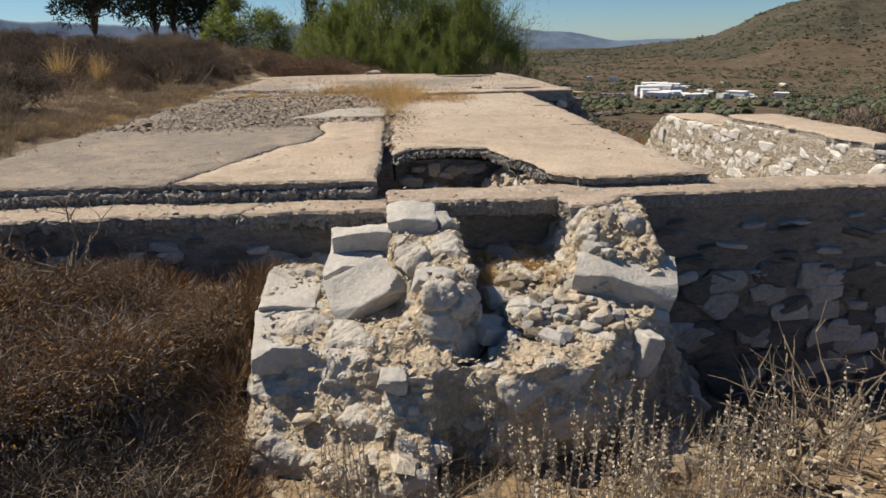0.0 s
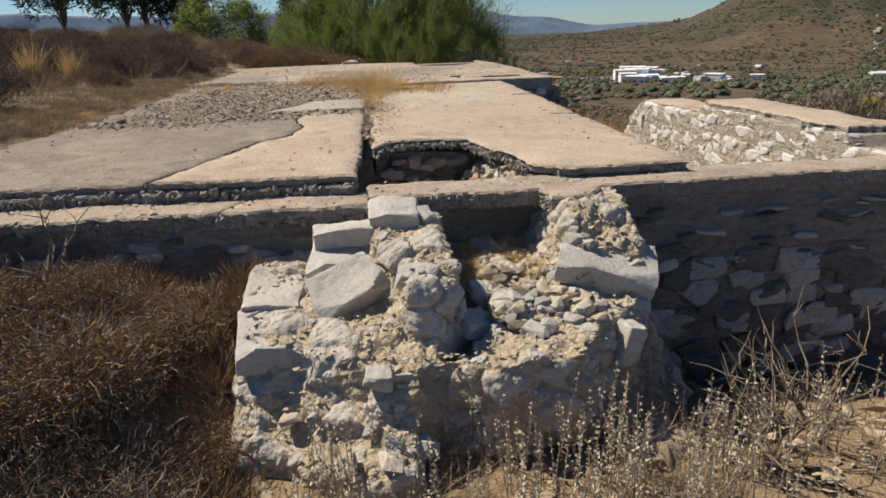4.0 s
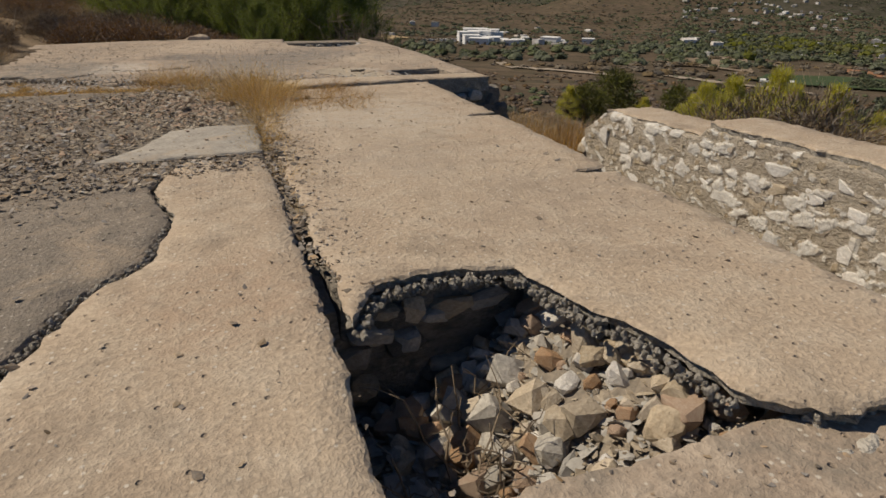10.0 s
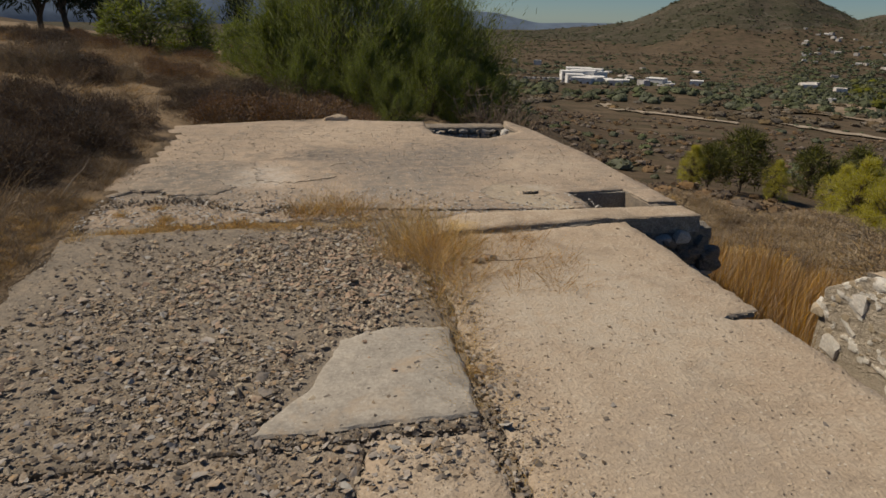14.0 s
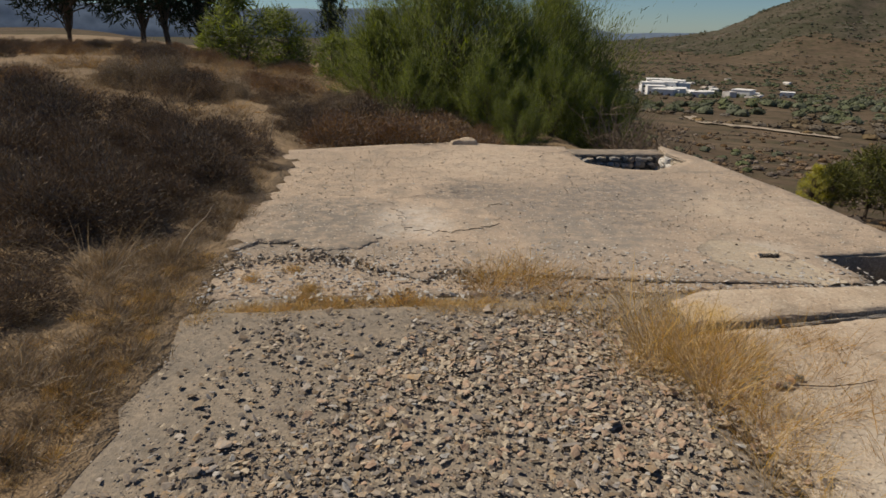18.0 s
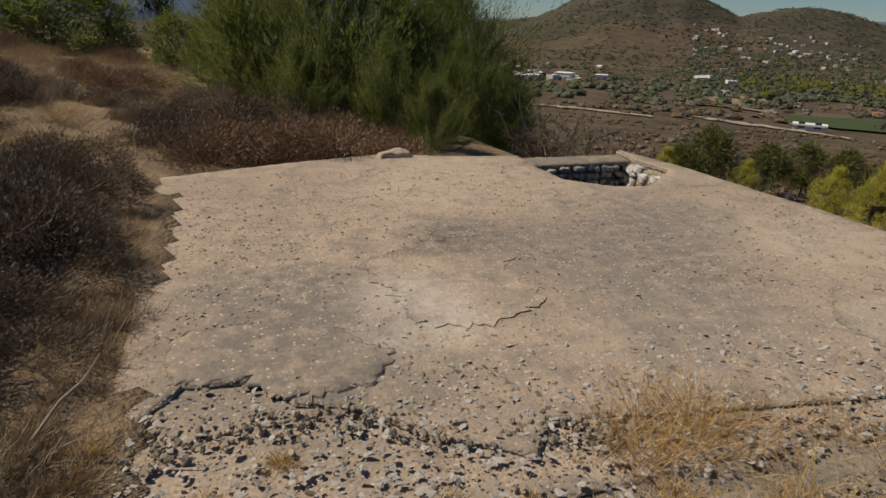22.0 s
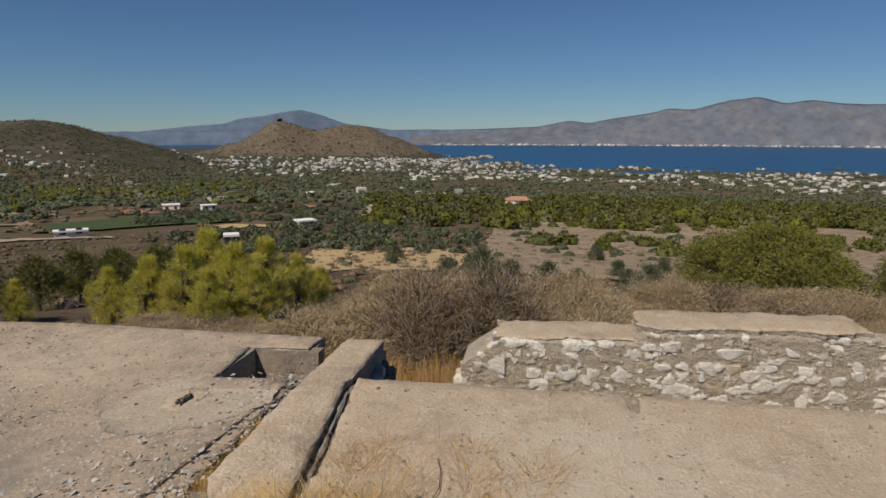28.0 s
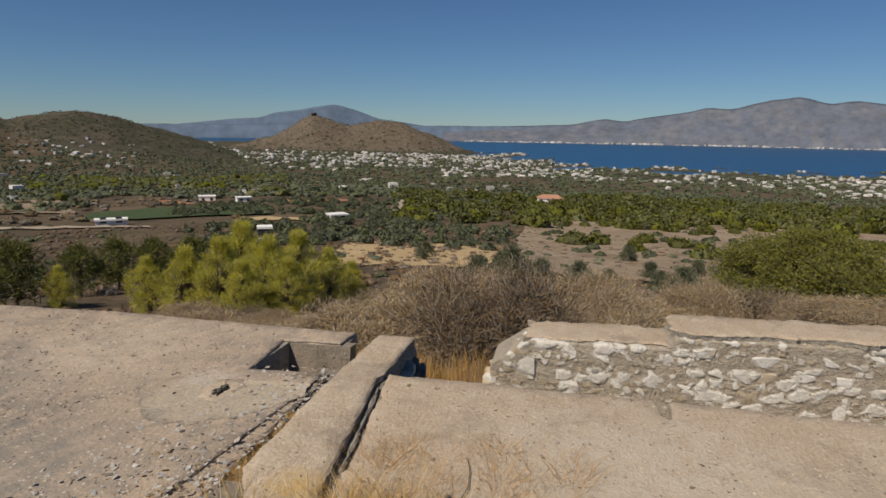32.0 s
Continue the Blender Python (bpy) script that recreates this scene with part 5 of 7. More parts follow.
for key, mat, n in (("brown", M_SCRUB, 7000), ("rust", M_SCRUBR, 6000), ("grey", M_SCRUBG, 5000)):
    SHRUBS[key] = [shrub_meshes(50 + i + len(SHRUBS) * 10, 0.6, 0.6, n * 3, 0.022, 0.0055, mat, 26, 0.10) for i in range(2)]
COARSE = {}
for key, mat in (("brown", M_SCRUB), ("rust", M_SCRUBR), ("grey", M_SCRUBG), ("straw", M_STRAW)):
    COARSE[key] = [shrub_meshes(150 + i + len(COARSE) * 10, 0.6, 0.6, 4200, 0.06, 0.009, mat, 18, 0.3) for i in range(2)]
LABELS = {"dark": "dark grey-brown rounded cushion shrub on dry ground", "brown": "dry dark-brown cushion shrub on stony soil", "rust": "dry rust-coloured low shrub in stony soil", "grey": "grey-brown twiggy scrub bush", "straw": "straw-coloured dry bush on the slope"}


def shrub(key, x, y, s, h=1.0, coarse=False, sink=0.03, name="shrub", group="dry shrubs"):
    if key == "brown" and y > 4 and x < -2 and int(abs(x * 10)) % 2:
        key, coarse, name = "dark", False, "cushion_shrub"
    src = (CUSHIONS if name == "cushion_shrub" or (y > 4 and x < 2) else COARSE if coarse else SHRUBS)[key]
    st, fo = src[int(abs(x * 7 + y * 3)) % len(src)]
    return plant(name, LABELS[key], "shrub", [("wood", st), ("foliage", fo)], (x, y, ground_height(x, y) - sink), (s, s, s * h), x * 5 + y * 3, group)


for key, x, y, s, h in (("rust", -1.30, -1.10, 1.0, 0.95), ("rust", -1.95, -0.95, 1.0, 0.9), ("brown", -0.95, -1.75, 0.85, 0.9), ("brown", -1.75, -1.95, 1.1, 0.9), ("rust", -0.92, -0.78, 0.6, 0.7), ("rust", -1.35, -0.62, 0.6, 0.8),
                        ("brown", -2.6, -1.6, 1.1, 0.9), ("brown", -2.7, -0.8, 1.0, 0.9), ("rust", -0.72, -1.30, 0.5, 0.8), ("brown", -2.1, -2.5, 0.9, 0.8), ("brown", -3.4, -1.2, 1.1, 1.0), ("rust", -1.9, -0.6, 0.5, 0.6),
                        ("brown", -3.5, 0.3, 0.9, 1.0), ("brown", -3.4, 1.3, 0.8, 1.0), ("grey", -3.5, 2.2, 0.8, 1.1), ("brown", -3.7, 3.1, 0.9, 1.1), ("brown", -4.3, 1.0, 1.1, 1.2), ("grey", -4.5, 2.4, 1.1, 1.2),
                        ("brown", -3.75, 7.2, 1.3, 1.2), ("brown", -3.4, 8.75, 1.25, 1.1), ("brown", -4.5, 8.3, 1.6, 1.2), ("brown", -4.8, 6.4, 1.5, 1.1), ("brown", -5.5, 7.4, 1.6, 1.1), ("dark", -3.45, 5.45, 0.95, 0.85), ("dark", -4.1, 5.0, 1.2, 0.9), ("grey", -5.1, 5.0, 1.2, 1.1), ("brown", -5.2, 9.6, 1.6, 1.1), ("brown", -6.4, 8.6, 1.7, 1.1), ("brown", -6.2, 11.0, 1.7, 1.1), ("brown", -5.0, 12.0, 1.5, 1.0), ("brown", -7.4, 10.2, 1.8, 1.1),
                        ("brown", -3.5, 10.1, 1.2, 1.1), ("rust", -2.3, 11.75, 1.2, 0.95), ("rust", -1.5, 11.9, 1.35, 1.0), ("rust", -0.75, 12.1, 1.35, 0.95), ("rust", 0.0, 12.3, 1.2, 0.9), ("brown", -4.2, 10.8, 1.2, 1.1), ("brown", -2.6, 12.2, 1.0, 0.9)):
    shrub(key, x, y, s * (0.60 if x < -3.9 and y > 4 else 0.74 if y > 4 and x < -3 else 0.95), h)
for k in range(11):
    shrub(("brown", "brown", "grey")[k % 3], -3.25 - 0.5 * (k % 3) - 0.25 * ((k * 7) % 5) / 5, 7.0 + 0.28 * k, 0.62 + 0.08 * (k % 4), 0.9 + 0.08 * (k % 3), name="cushion_shrub", group="hilltop shrubs")
for x, y, k, h in ((-3.75, 6.9, 0.95, 0.95), (-3.35, 8.3, 0.95, 1.05), (-3.5, 9.3, 0.9, 1.0), (-4.2, 7.7, 1.1, 1.1), (-4.4, 9.1, 1.05, 1.05), (-3.4, 10.4, 0.8, 1.0), (-4.9, 6.7, 1.1, 1.0), (-4.2, 10.4, 0.95, 1.0), (-5.4, 8.4, 1.15, 1.0)):
    shrub("dark", x, y, k, h, name="cushion_shrub", group="hilltop shrubs")
rng = random.Random(77)
for k in range(170):
    az, d = rng.uniform(-44, 3), 8.0 + 34 * rng.random() ** 0.9
    x, y = d * math.sin(radians(az)), 3 + d * math.cos(radians(az))
    if x > -2.9 and y < 12.5 or (-7 < x < -2 and 18 < y < 24):
        continue
    shrub(rng.choice(("brown", "brown", "grey", "rust")), x, y, rng.uniform(0.75, 1.35), rng.uniform(0.75, 1.05), True, 0.03, "cushion_shrub", "hilltop shrubs")
# scrub on the slope below the slabs and behind the rubble wall
M_SCRUBT = material("tan_scrub", [(0.37, 0.27, 0.155), (0.45, 0.34, 0.20), (0.28, 0.20, 0.12)], 1.5, 20, 0, 0.01, 0.9, island=0.4, translucent=0.15)
HIGH = {key: [shrub_meshes(190 + i + 10 * n, 1.0, 1.7, 17000, 0.06, 0.0075, mat, 26, 0.15) for i in range(2)] for n, (key, mat) in enumerate((("tan", M_SCRUBT), ("grey", M_SCRUBG), ("brown", M_SCRUB)))}
for k in range(170):
    x = 5.2 + 12 * rng.random() ** 1.2
    y = rng.uniform(-10, 17)
    if x < 6.9 and y > 4.0 and y < 9 or (x < 5.6 and y < 5):
        continue
    g = ground_height(x, y)
    h = max(0.8, (1.2 - 0.2 * math.hypot(x - 1.5, y - 4) - g) * rng.uniform(0.5, 1.0)) * (0.6 if y > 5.5 + 0.3 * x else 1.0) * rng.choice((0.6, 0.85, 1.0, 1.25))
    key = rng.choice(("tan", "grey", "brown", "tan"))
    st, fo = HIGH[key][k % 2]
    w = rng.uniform(0.9, 1.4) * min(1.3, 0.5 + h * 0.4)
    plant("scrub_bush", {"tan": "tall tan dry scrub bush on the slope", "grey": "grey-brown twiggy scrub bush", "brown": "brown dry scrub bush on the slope"}[key], "shrub", [("wood", st), ("foliage", fo)], (x, y, g - 0.1), (w, w, h / 1.6), k * 1.3, "slope scrub")
for k in range(40):
    x, y = rng.uniform(2.9, 7.0), rng.uniform(8.0, 17)
    shrub(rng.choice(("grey", "brown", "straw")), x, y, rng.uniform(0.7, 1.4), rng.uniform(0.6, 0.9), True, 0.1)


def tuft_mesh(seed, blades, spread, length, width, lean=0.35, mat=M_STRAW):
    rng = random.Random(seed)
    random.seed(seed)
    rows = []
    for _ in range(blades):
        a, r = rng.uniform(0, 6.28), abs(rng.gauss(0, 0.5)) * spread
        b = Vector((math.cos(a) * r, math.sin(a) * r, -0.01))
        l = length * rng.uniform(0.4, 1.1) * (1 - 0.35 * min(1, r / spread))
        a2 = a + rng.gauss(0, 0.9)
        le = abs(rng.gauss(lean, 0.22))
        t = b + Vector((math.cos(a2) * math.sin(le), math.sin(a2) * math.sin(le), math.cos(le))) * l
        rows.append((b, t, width * rng.uniform(0.6, 1.4), Vector((0, 0, 0.12 * l * math.sin(le)))))
    return to_mesh("blades", *blade_cloud(rows), mat)


TUFTS = [tuft_mesh(200 + k, 95, 0.20, 0.40, 0.0021, 0.72) for k in range(3)]
WISPS = [tuft_mesh(205 + k, 26, 0.16, 0.30, 0.0022, 0.8) for k in range(3)]
SHORT = [tuft_mesh(210 + k, 240, 0.15, 0.09, 0.0024, 0.8) for k in range(3)]
TALL = [tuft_mesh(220 + k, 320, 0.20, 0.85, 0.006, 0.25) for k in range(2)]


def tuft(meshes, x, y, s=1.0, z=None, h=1.0, label="tuft of dry straw-coloured grass", name="grass_tuft"):
    return plant(name, label, "grass", [("grass", meshes[int(abs(x * 13 + y * 7)) % len(meshes)])], (x, y, ground_height(x, y) if z is None else z), (s, s, s * h), x * 4 + y, "dry grass tufts")


for x, y, s, h in ((0.02, 4.55, 0.9, 1.0), (0.12, 4.85, 1.05, 1.0), (-0.05, 5.1, 1.1, 1.1), (0.2, 5.25, 1.0, 1.0), (-0.2, 5.35, 1.0, 0.9), (0.05, 5.55, 1.1, 1.0), (0.25, 5.6, 0.9, 0.9), (-0.35, 5.6, 0.9, 0.8), (0.03, 3.4, 0.7, 0.7), (0.05, 3.75, 0.7, 0.8), (0.02, 4.1, 0.8, 0.9),
                   (-0.55, 5.95, 1.0, 0.7), (-0.72, 6.1, 1.0, 0.75), (-0.45, 6.15, 0.9, 0.7), (0.1, 5.85, 0.8, 0.7), (0.4, 5.2, 0.7, 0.7), (0.75, 4.95, 0.5, 0.5), (0.5, 4.6, 0.4, 0.5), (-0.05, 3.1, 0.5, 0.6), (-0.25, 4.9, 0.8, 0.8), (0.08, 3.0, 0.5, 0.6), (0.10, 3.25, 0.55, 0.7), (0.06, 3.55, 0.6, 0.7), (0.12, 3.9, 0.75, 0.8), (0.2, 4.15, 0.8, 0.8), (0.3, 4.4, 0.85, 0.85), (0.08, 4.3, 0.9, 0.9), (0.22, 4.55, 0.9, 0.9), (0.35, 4.85, 0.75, 0.8), (0.24, 5.1, 1.0, 1.0), (0.12, 4.7, 1.05, 1.0), (-0.1, 4.8, 0.9, 0.95), (-0.5, 6.0, 1.0, 0.85), (-0.65, 6.2, 0.9, 0.85), (-0.8, 5.95, 0.9, 0.8)):
    tuft(TUFTS, x, y, s, -0.03, h)
rng = random.Random(31)


def meadow(label, n, place, templates, size, high, mat=M_STRAW):
    """Grass that nobody could count, as one object."""
    rows = []
    for _ in range(n):
        x, y, z = place()
        s = rng.uniform(*size)
        rows.append((rng.randrange(len(templates)), Matrix.LocRotScale((x, y, ground_height(x, y) if z is None else z), Euler((0, 0, rng.uniform(0, 6))), (s, s, s * rng.uniform(*high)))))
    return tagged(scatter_mesh("dry_grass", templates, rows, mat), label, "grass", kind="stuff")


meadow("tall golden dry grass at the end of the slab joint", 16, lambda: (rng.gauss(0.05, 0.13), rng.gauss(5.05, 0.22), -0.03), TUFTS, (0.7, 1.0), (0.9, 1.3))
meadow("thin wisps of dry grass along the slab joint", 40, lambda: (rng.gauss(0.09, 0.07), rng.uniform(1.8, 4.6), -0.03), WISPS, (0.35, 0.8), (0.5, 0.9))
meadow("short golden dry grass growing along the slab joint", 80, lambda: ((x := rng.uniform(-2.6, -0.3)), 5.74 + 0.1 * math.sin(x * 3) + rng.gauss(0, 0.05), -0.03), SHORT, (0.5, 0.95), (0.7, 1.3))
meadow("golden dry grass growing beside the beam", 30, lambda: (rng.uniform(0.42, 1.25), 5.84 + rng.gauss(0, 0.025), -0.05), SHORT, (0.4, 0.75), (0.8, 1.5))
meadow("thin orange wisps of dry grass at the end of the slab", 80, lambda: (rng.uniform(0.05, 1.05), 5.25 - 1.1 * rng.random() ** 1.3, -0.01), WISPS, (0.5, 1.0), (0.6, 1.1), M_OCHRE)
meadow("thin orange wisps of dry grass at the near end of the far slab", 30, lambda: (rng.gauss(-0.45, 0.35), rng.gauss(6.0, 0.16), -0.01), WISPS, (0.6, 1.1), (0.7, 1.1), M_OCHRE)
meadow("sparse dry grass on the slabs", 14, lambda: rng.choice(((-2.05, 6.35, -0.01), (-2.3, 6.2, -0.01), (-1.9, 6.0, -0.01), (0.1, 2.9, -0.02), (0.1, 3.3, -0.02))), SHORT, (0.3, 0.7), (0.8, 1.6))
meadow("dry grass between the ruined stones", 34, lambda: (rng.uniform(0.48, 0.92), rng.uniform(-0.72, -0.24), -0.39), SHORT, (0.35, 0.6), (1.0, 2.0))
meadow("grey dead stems lying beside the slab", 240, lambda: (-2.66 - abs(rng.gauss(0, 0.55)), rng.uniform(1.5, 9.0), None), WISPS, (0.5, 1.1), (0.25, 0.7), M_STALK)
meadow("dry grass and weeds beside the slab", 330, lambda: (-2.68 - abs(rng.gauss(0, 0.4)), rng.uniform(0.5, 9.5), None), SHORT, (0.6, 1.3), (0.6, 1.4), M_WEED)
meadow("short orange dry grass along the slab edge", 150, lambda: (-2.66 - abs(rng.gauss(0, 0.16)), rng.uniform(2.2, 6.6), None), SHORT, (0.35, 0.7), (0.7, 1.3))
meadow("dry grass in front of the ruin", 90, lambda: (rng.uniform(-1.0, 2.3), rng.uniform(-2.5, -1.42), None), TUFTS + SHORT, (0.6, 1.1), (0.35, 0.7), M_WEED)
meadow("tall orange dry grass below the end of the beam", 130, lambda: (rng.uniform(3.2, 5.8), rng.uniform(5.0, 7.3), None), TALL, (0.9, 1.15), (0.95, 1.25), M_OCHRE)
meadow("tall grey-brown dry grass below the slab", 130, lambda: (rng.uniform(2.9, 5.6), rng.uniform(6.6, 10.5), None), TUFTS + TALL, (0.6, 1.0), (0.5, 0.9), M_WEED)
meadow("rusty dry grass at the foot of the wall", 260, lambda: (rng.uniform(-2.8, -0.55), rng.uniform(-1.6, -0.42), None), SHORT, (0.8, 1.5), (1.0, 2.0), M_SCRUBR)
meadow("brown weeds on the hilltop", 260, lambda: (rng.uniform(-9, -2.2), rng.uniform(11.5, 24), None), SHORT + TUFTS, (0.9, 1.8), (0.5, 1.0), M_WEED)
meadow("golden dry grass between the hilltop shrubs", 420, lambda: (-3.0 - 16 * rng.random(), rng.uniform(8, 34), None), SHORT + TUFTS, (0.9, 1.9), (0.4, 0.8), M_OCHRE)
meadow("dry grass on the hilltop", 420, lambda: (-2.9 - abs(rng.gauss(0, 4.5)), rng.uniform(1, 30), None), SHORT + TUFTS, (0.8, 1.8), (0.5, 0.9), M_WEED)
meadow("dry grass on the slope below the ruin", 260, lambda: (rng.uniform(4.8, 15), rng.uniform(-4, 22), None), TUFTS, (1.0, 2.2), (0.6, 1.2), M_WEED)
for x, y, s in ((-4.1, 6.2, 0.6), (-4.5, 5.9, 0.7)):
    tuft(TALL, x, y, s, label="tall clump of bleached dry grass")


# upright dead stalks with seed heads
def stalk_meshes(seed):
    rng = random.Random(seed)
    random.seed(seed)
    stems, heads = [], []
    for _ in range(5):
        b = Vector((rng.uniform(-0.07, 0.07), rng.uniform(-0.07, 0.07), 0))
        l = rng.uniform(0.26, 0.44)
        t = b + Vector((rng.gauss(0, 0.12), rng.gauss(0, 0.12), 1)).normalized() * l
        stems.append(tube_rows(limb(rng, b, t, 0.004, 4), 0.0022, 0.0012, 4))
        n = int(l / 0.022)
        for k in range(n // 3, n):
            p = b.lerp(t, k / n)
            for _ in range(rng.randrange(1, 3)):
                d = Vector((rng.gauss(0, 1), rng.gauss(0, 1), 0.5)).normalized()
                heads.append((p + d * 0.002, p + d * rng.uniform(0.009, 0.016), 0.009, Vector((0, 0, 0.002))))
    return to_mesh("wood", *join(*stems), M_STALK), to_mesh("seed_heads", *blade_cloud(heads), M_SEED)


STALKS = [stalk_meshes(300 + k) for k in range(4)]
for k in range(60):
    x = rng.uniform(-0.25, 1.45)
    y = rng.uniform(-2.05, -1.45)
    st, hd = STALKS[k % 4]
    plant("dead_stalks", "upright dead stalks with pale seed heads", "weed", [("wood", st), ("seed_spray", hd)], (x, y, ground_height(x, y) - 0.02), rng.uniform(0.8, 1.15), rng.uniform(0, 6), "dead stalks")
for k in range(16):
    x, y = rng.uniform(1.7, 2.8), rng.uniform(-1.9, -1.3)
    st, hd = STALKS[k % 4]
    plant("dead_stalks", "upright dead stalks with pale seed heads", "weed", [("wood", st), ("seed_spray", hd)], (x, y, ground_height(x, y) - 0.02), rng.uniform(0.9, 1.3), rng.uniform(0, 6), "dead stalks")


def bare_bush(seed, size, branches):
    """Leafless branching twigs."""
    rng = random.Random(seed)
    bits = []
    for _ in range(branches):
        a = rng.uniform(0, 6.28)
        t = Vector((math.cos(a) * rng.uniform(0.2, 0.9), math.sin(a) * rng.uniform(0.2, 0.9), rng.uniform(0.4, 1))) * size
        pts = limb(rng, Vector((0, 0, -0.03)), t, size * 0.06, 6)
        bits.append(tube_rows(pts, 0.010 * size + 0.003, 0.002, 4))
        for _ in range(4):
            p = pts[rng.randrange(2, 6)]
            q = p + Vector((rng.gauss(0, 0.5), rng.gauss(0, 0.5), rng.uniform(0.1, 0.6))) * size * 0.35
            bits.append(tube_rows(limb(rng, p, q, size * 0.03, 3), 0.004 * size + 0.002, 0.0012, 3))
    return to_mesh("twigs", *join(*bits), M_TWIG)


for x, y, s, b, z in ((1.75, -1.35, 0.55, 12, None), (2.1, -1.15, 0.6, 14, None), (1.5, -1.65, 0.4, 8, None), (-1.55, -0.60, 0.28, 5, None), (3.2, 12.6, 1.3, 60, None), (4.0, 12.2, 1.2, 50, None), (2.9, 13.6, 1.4, 50, None), (3.6, 7.6, 0.9, 16, None), (0.42, 0.55, 0.42, 6, -0.62), (0.34, 0.35, 0.50, 9, -0.66), (0.55, 0.72, 0.34, 6, -0.55), (-1.47, -0.60, 0.42, 5, -0.30), (3.9, 8.2, 1.1, 30, None), (4.4, 9.6, 1.2, 30, None)):
    plant("bare_bush", "leafless grey twigs of a dead bush", "bush", [("wood", bare_bush(int(x * 100), s, b))], (x, y, ground_height(x, y) if z is None else z), 1.0, 0, "dead bushes")
for x, y, l, a in ((-3.0, 10.55, 0.5, 0.35), (-2.35, 11.25, 0.5, -0.3), (-2.9, 6.6, 0.35, 0.9)):
    bits = tube_rows(limb(rng, Vector((0, 0, 0)), Vector((a * l, 0, l)), 0.015, 4), 0.008, 0.003, 5)
    plant("dead_stick", "bleached bare stick standing in the ground", "stick", [("stick", to_mesh("stick", *bits, M_STALK))], (x, y, ground_height(x, y) - 0.02))


# ---- trees ----
def leaf_heads(rng, heads, per, leaf, width, up, feathery=False):
    """Leaves round clump centres: balls of leaves, or sprays that lean out and up."""
    rows = []
    for c, r in heads:
        axis = (Vector((c.x, c.y, c.z * 0.9 + 0.6)).normalized() + Vector((rng.gauss(0, 0.2), rng.gauss(0, 0.2), 0))).normalized()
        for _ in range(per):
            d = Vector((rng.gauss(0, 1), rng.gauss(0, 1), rng.gauss(0, 1))).normalized()
            if feathery:
                p = c + axis * rng.gauss(0, 1.0) * r + d * abs(rng.gauss(0, 0.42)) * r
                q = (axis * 0.8 + Vector((rng.gauss(0, 0.45), rng.gauss(0, 0.45), 0.45 * up + rng.gauss(0, 0.35)))).normalized()
            else:
                p = c + d * r * rng.random() ** 0.45
                q = (d + Vector((rng.gauss(0, 0.5), rng.gauss(0, 0.5), up + rng.gauss(0, 0.4)))).normalized()
            l = leaf * rng.uniform(0.5, 1.4)
            rows.append((p, p + q * l, width * rng.uniform(0.6, 1.3), Vector((0, 0, -0.05 * l))))
    return blade_cloud(rows)


def tree_meshes(seed, width, height, base, clumps, per, leaf, leaf_w, mat, up=0.2, trunk=0.1, stems=1, shape=1.0, clump_r=0.2, feathery=False):
    """Trunk with limbs to every clump, and a crown of separate leafy clumps filling an uneven dome from base to height."""
    rng = random.Random(seed)
    random.seed(seed)
    heads = []
    for _ in range(clumps):
        a, f = rng.uniform(0, 6.28), rng.random() ** 0.8
        z = base + (height - base) * f
        env = math.sqrt(max(0.03, 1 - (2 * f - 0.75) ** 2 * (0.6 if f < 0.4 else shape)))
        r = math.sqrt(rng.uniform(0.15, 1)) * width * 0.5 * env * (0.8 + 0.3 * noise.noise(Vector((math.cos(a), math.sin(a), f * 2 + seed))))
        heads.append((Vector((math.cos(a) * r, math.sin(a) * r, z)), clump_r * width * rng.uniform(0.5, 1.0) * 0.5))
    roots = [Vector((rng.uniform(-1, 1) * trunk * 2 * (stems > 1), rng.uniform(-1, 1) * trunk * 2 * (stems > 1), -0.2)) for _ in range(stems)]
    bits = []
    forks = []
    for r in roots:
        top = Vector((r.x * 2 + rng.gauss(0, 0.05) * width, r.y * 2 + rng.gauss(0, 0.05) * width, base + (height - base) * 0.45))
        pts = limb(rng, r, top, 0.02 * width, 6)
        bits.append(tube_rows(pts, trunk, trunk * 0.45, 7))
        forks.append(pts)
    for c, _ in heads:
        p = rng.choice(forks)[rng.randrange(2, 7)]
        bits.append(tube_rows(limb(rng, p, c, 0.015 * width, 4), trunk * 0.28, trunk * 0.06, 4))
    return to_mesh("trunk", *join(*bits), M_BARK), to_mesh("crown", *leaf_heads(rng, heads, per, leaf, leaf_w, up, feathery), mat)


def tree(meshes, label, x, y, s=1.0, turn=0.0, z=None, name="tree"):
    return plant(name, label, "tree", [("trunk", meshes[0]), ("crown", meshes[1])], (x, y, (ground_height(x, y) if z is None else z) - 0.05), s, turn, "trees")


T_TAM = tree_meshes(401, 5.0, 3.2, 0.05, 190, 330, 0.13, 0.0105, M_TAMARISK, 0.9, 0.05, 9, 0.9, 0.27, True)
T_TAM2 = tree_meshes(402, 3.4, 2.7, 0.0, 100, 300, 0.13, 0.0105, M_TAMARISK, 0.9, 0.04, 6, 0.9, 0.27, True)
tree(T_TAM, "wide feathery green tamarisk growing beyond the slab", 0.2, 18.6, 1.15)
tree(T_TAM, "wide feathery green tamarisk growing beyond the slab", 2.7, 18.9, 1.0, 2.2)
tree(T_TAM2, "feathery green tamarisk bush beyond the slab", 4.1, 18.3, 0.75, 1.0)
tree(T_TAM2, "feathery green tamarisk bush beyond the slab", -1.6, 18.2, 0.7, 2.0)
tree(T_TAM2, "feathery green tamarisk bush beyond the slab", 1.4, 17.6, 0.85, 3.0)
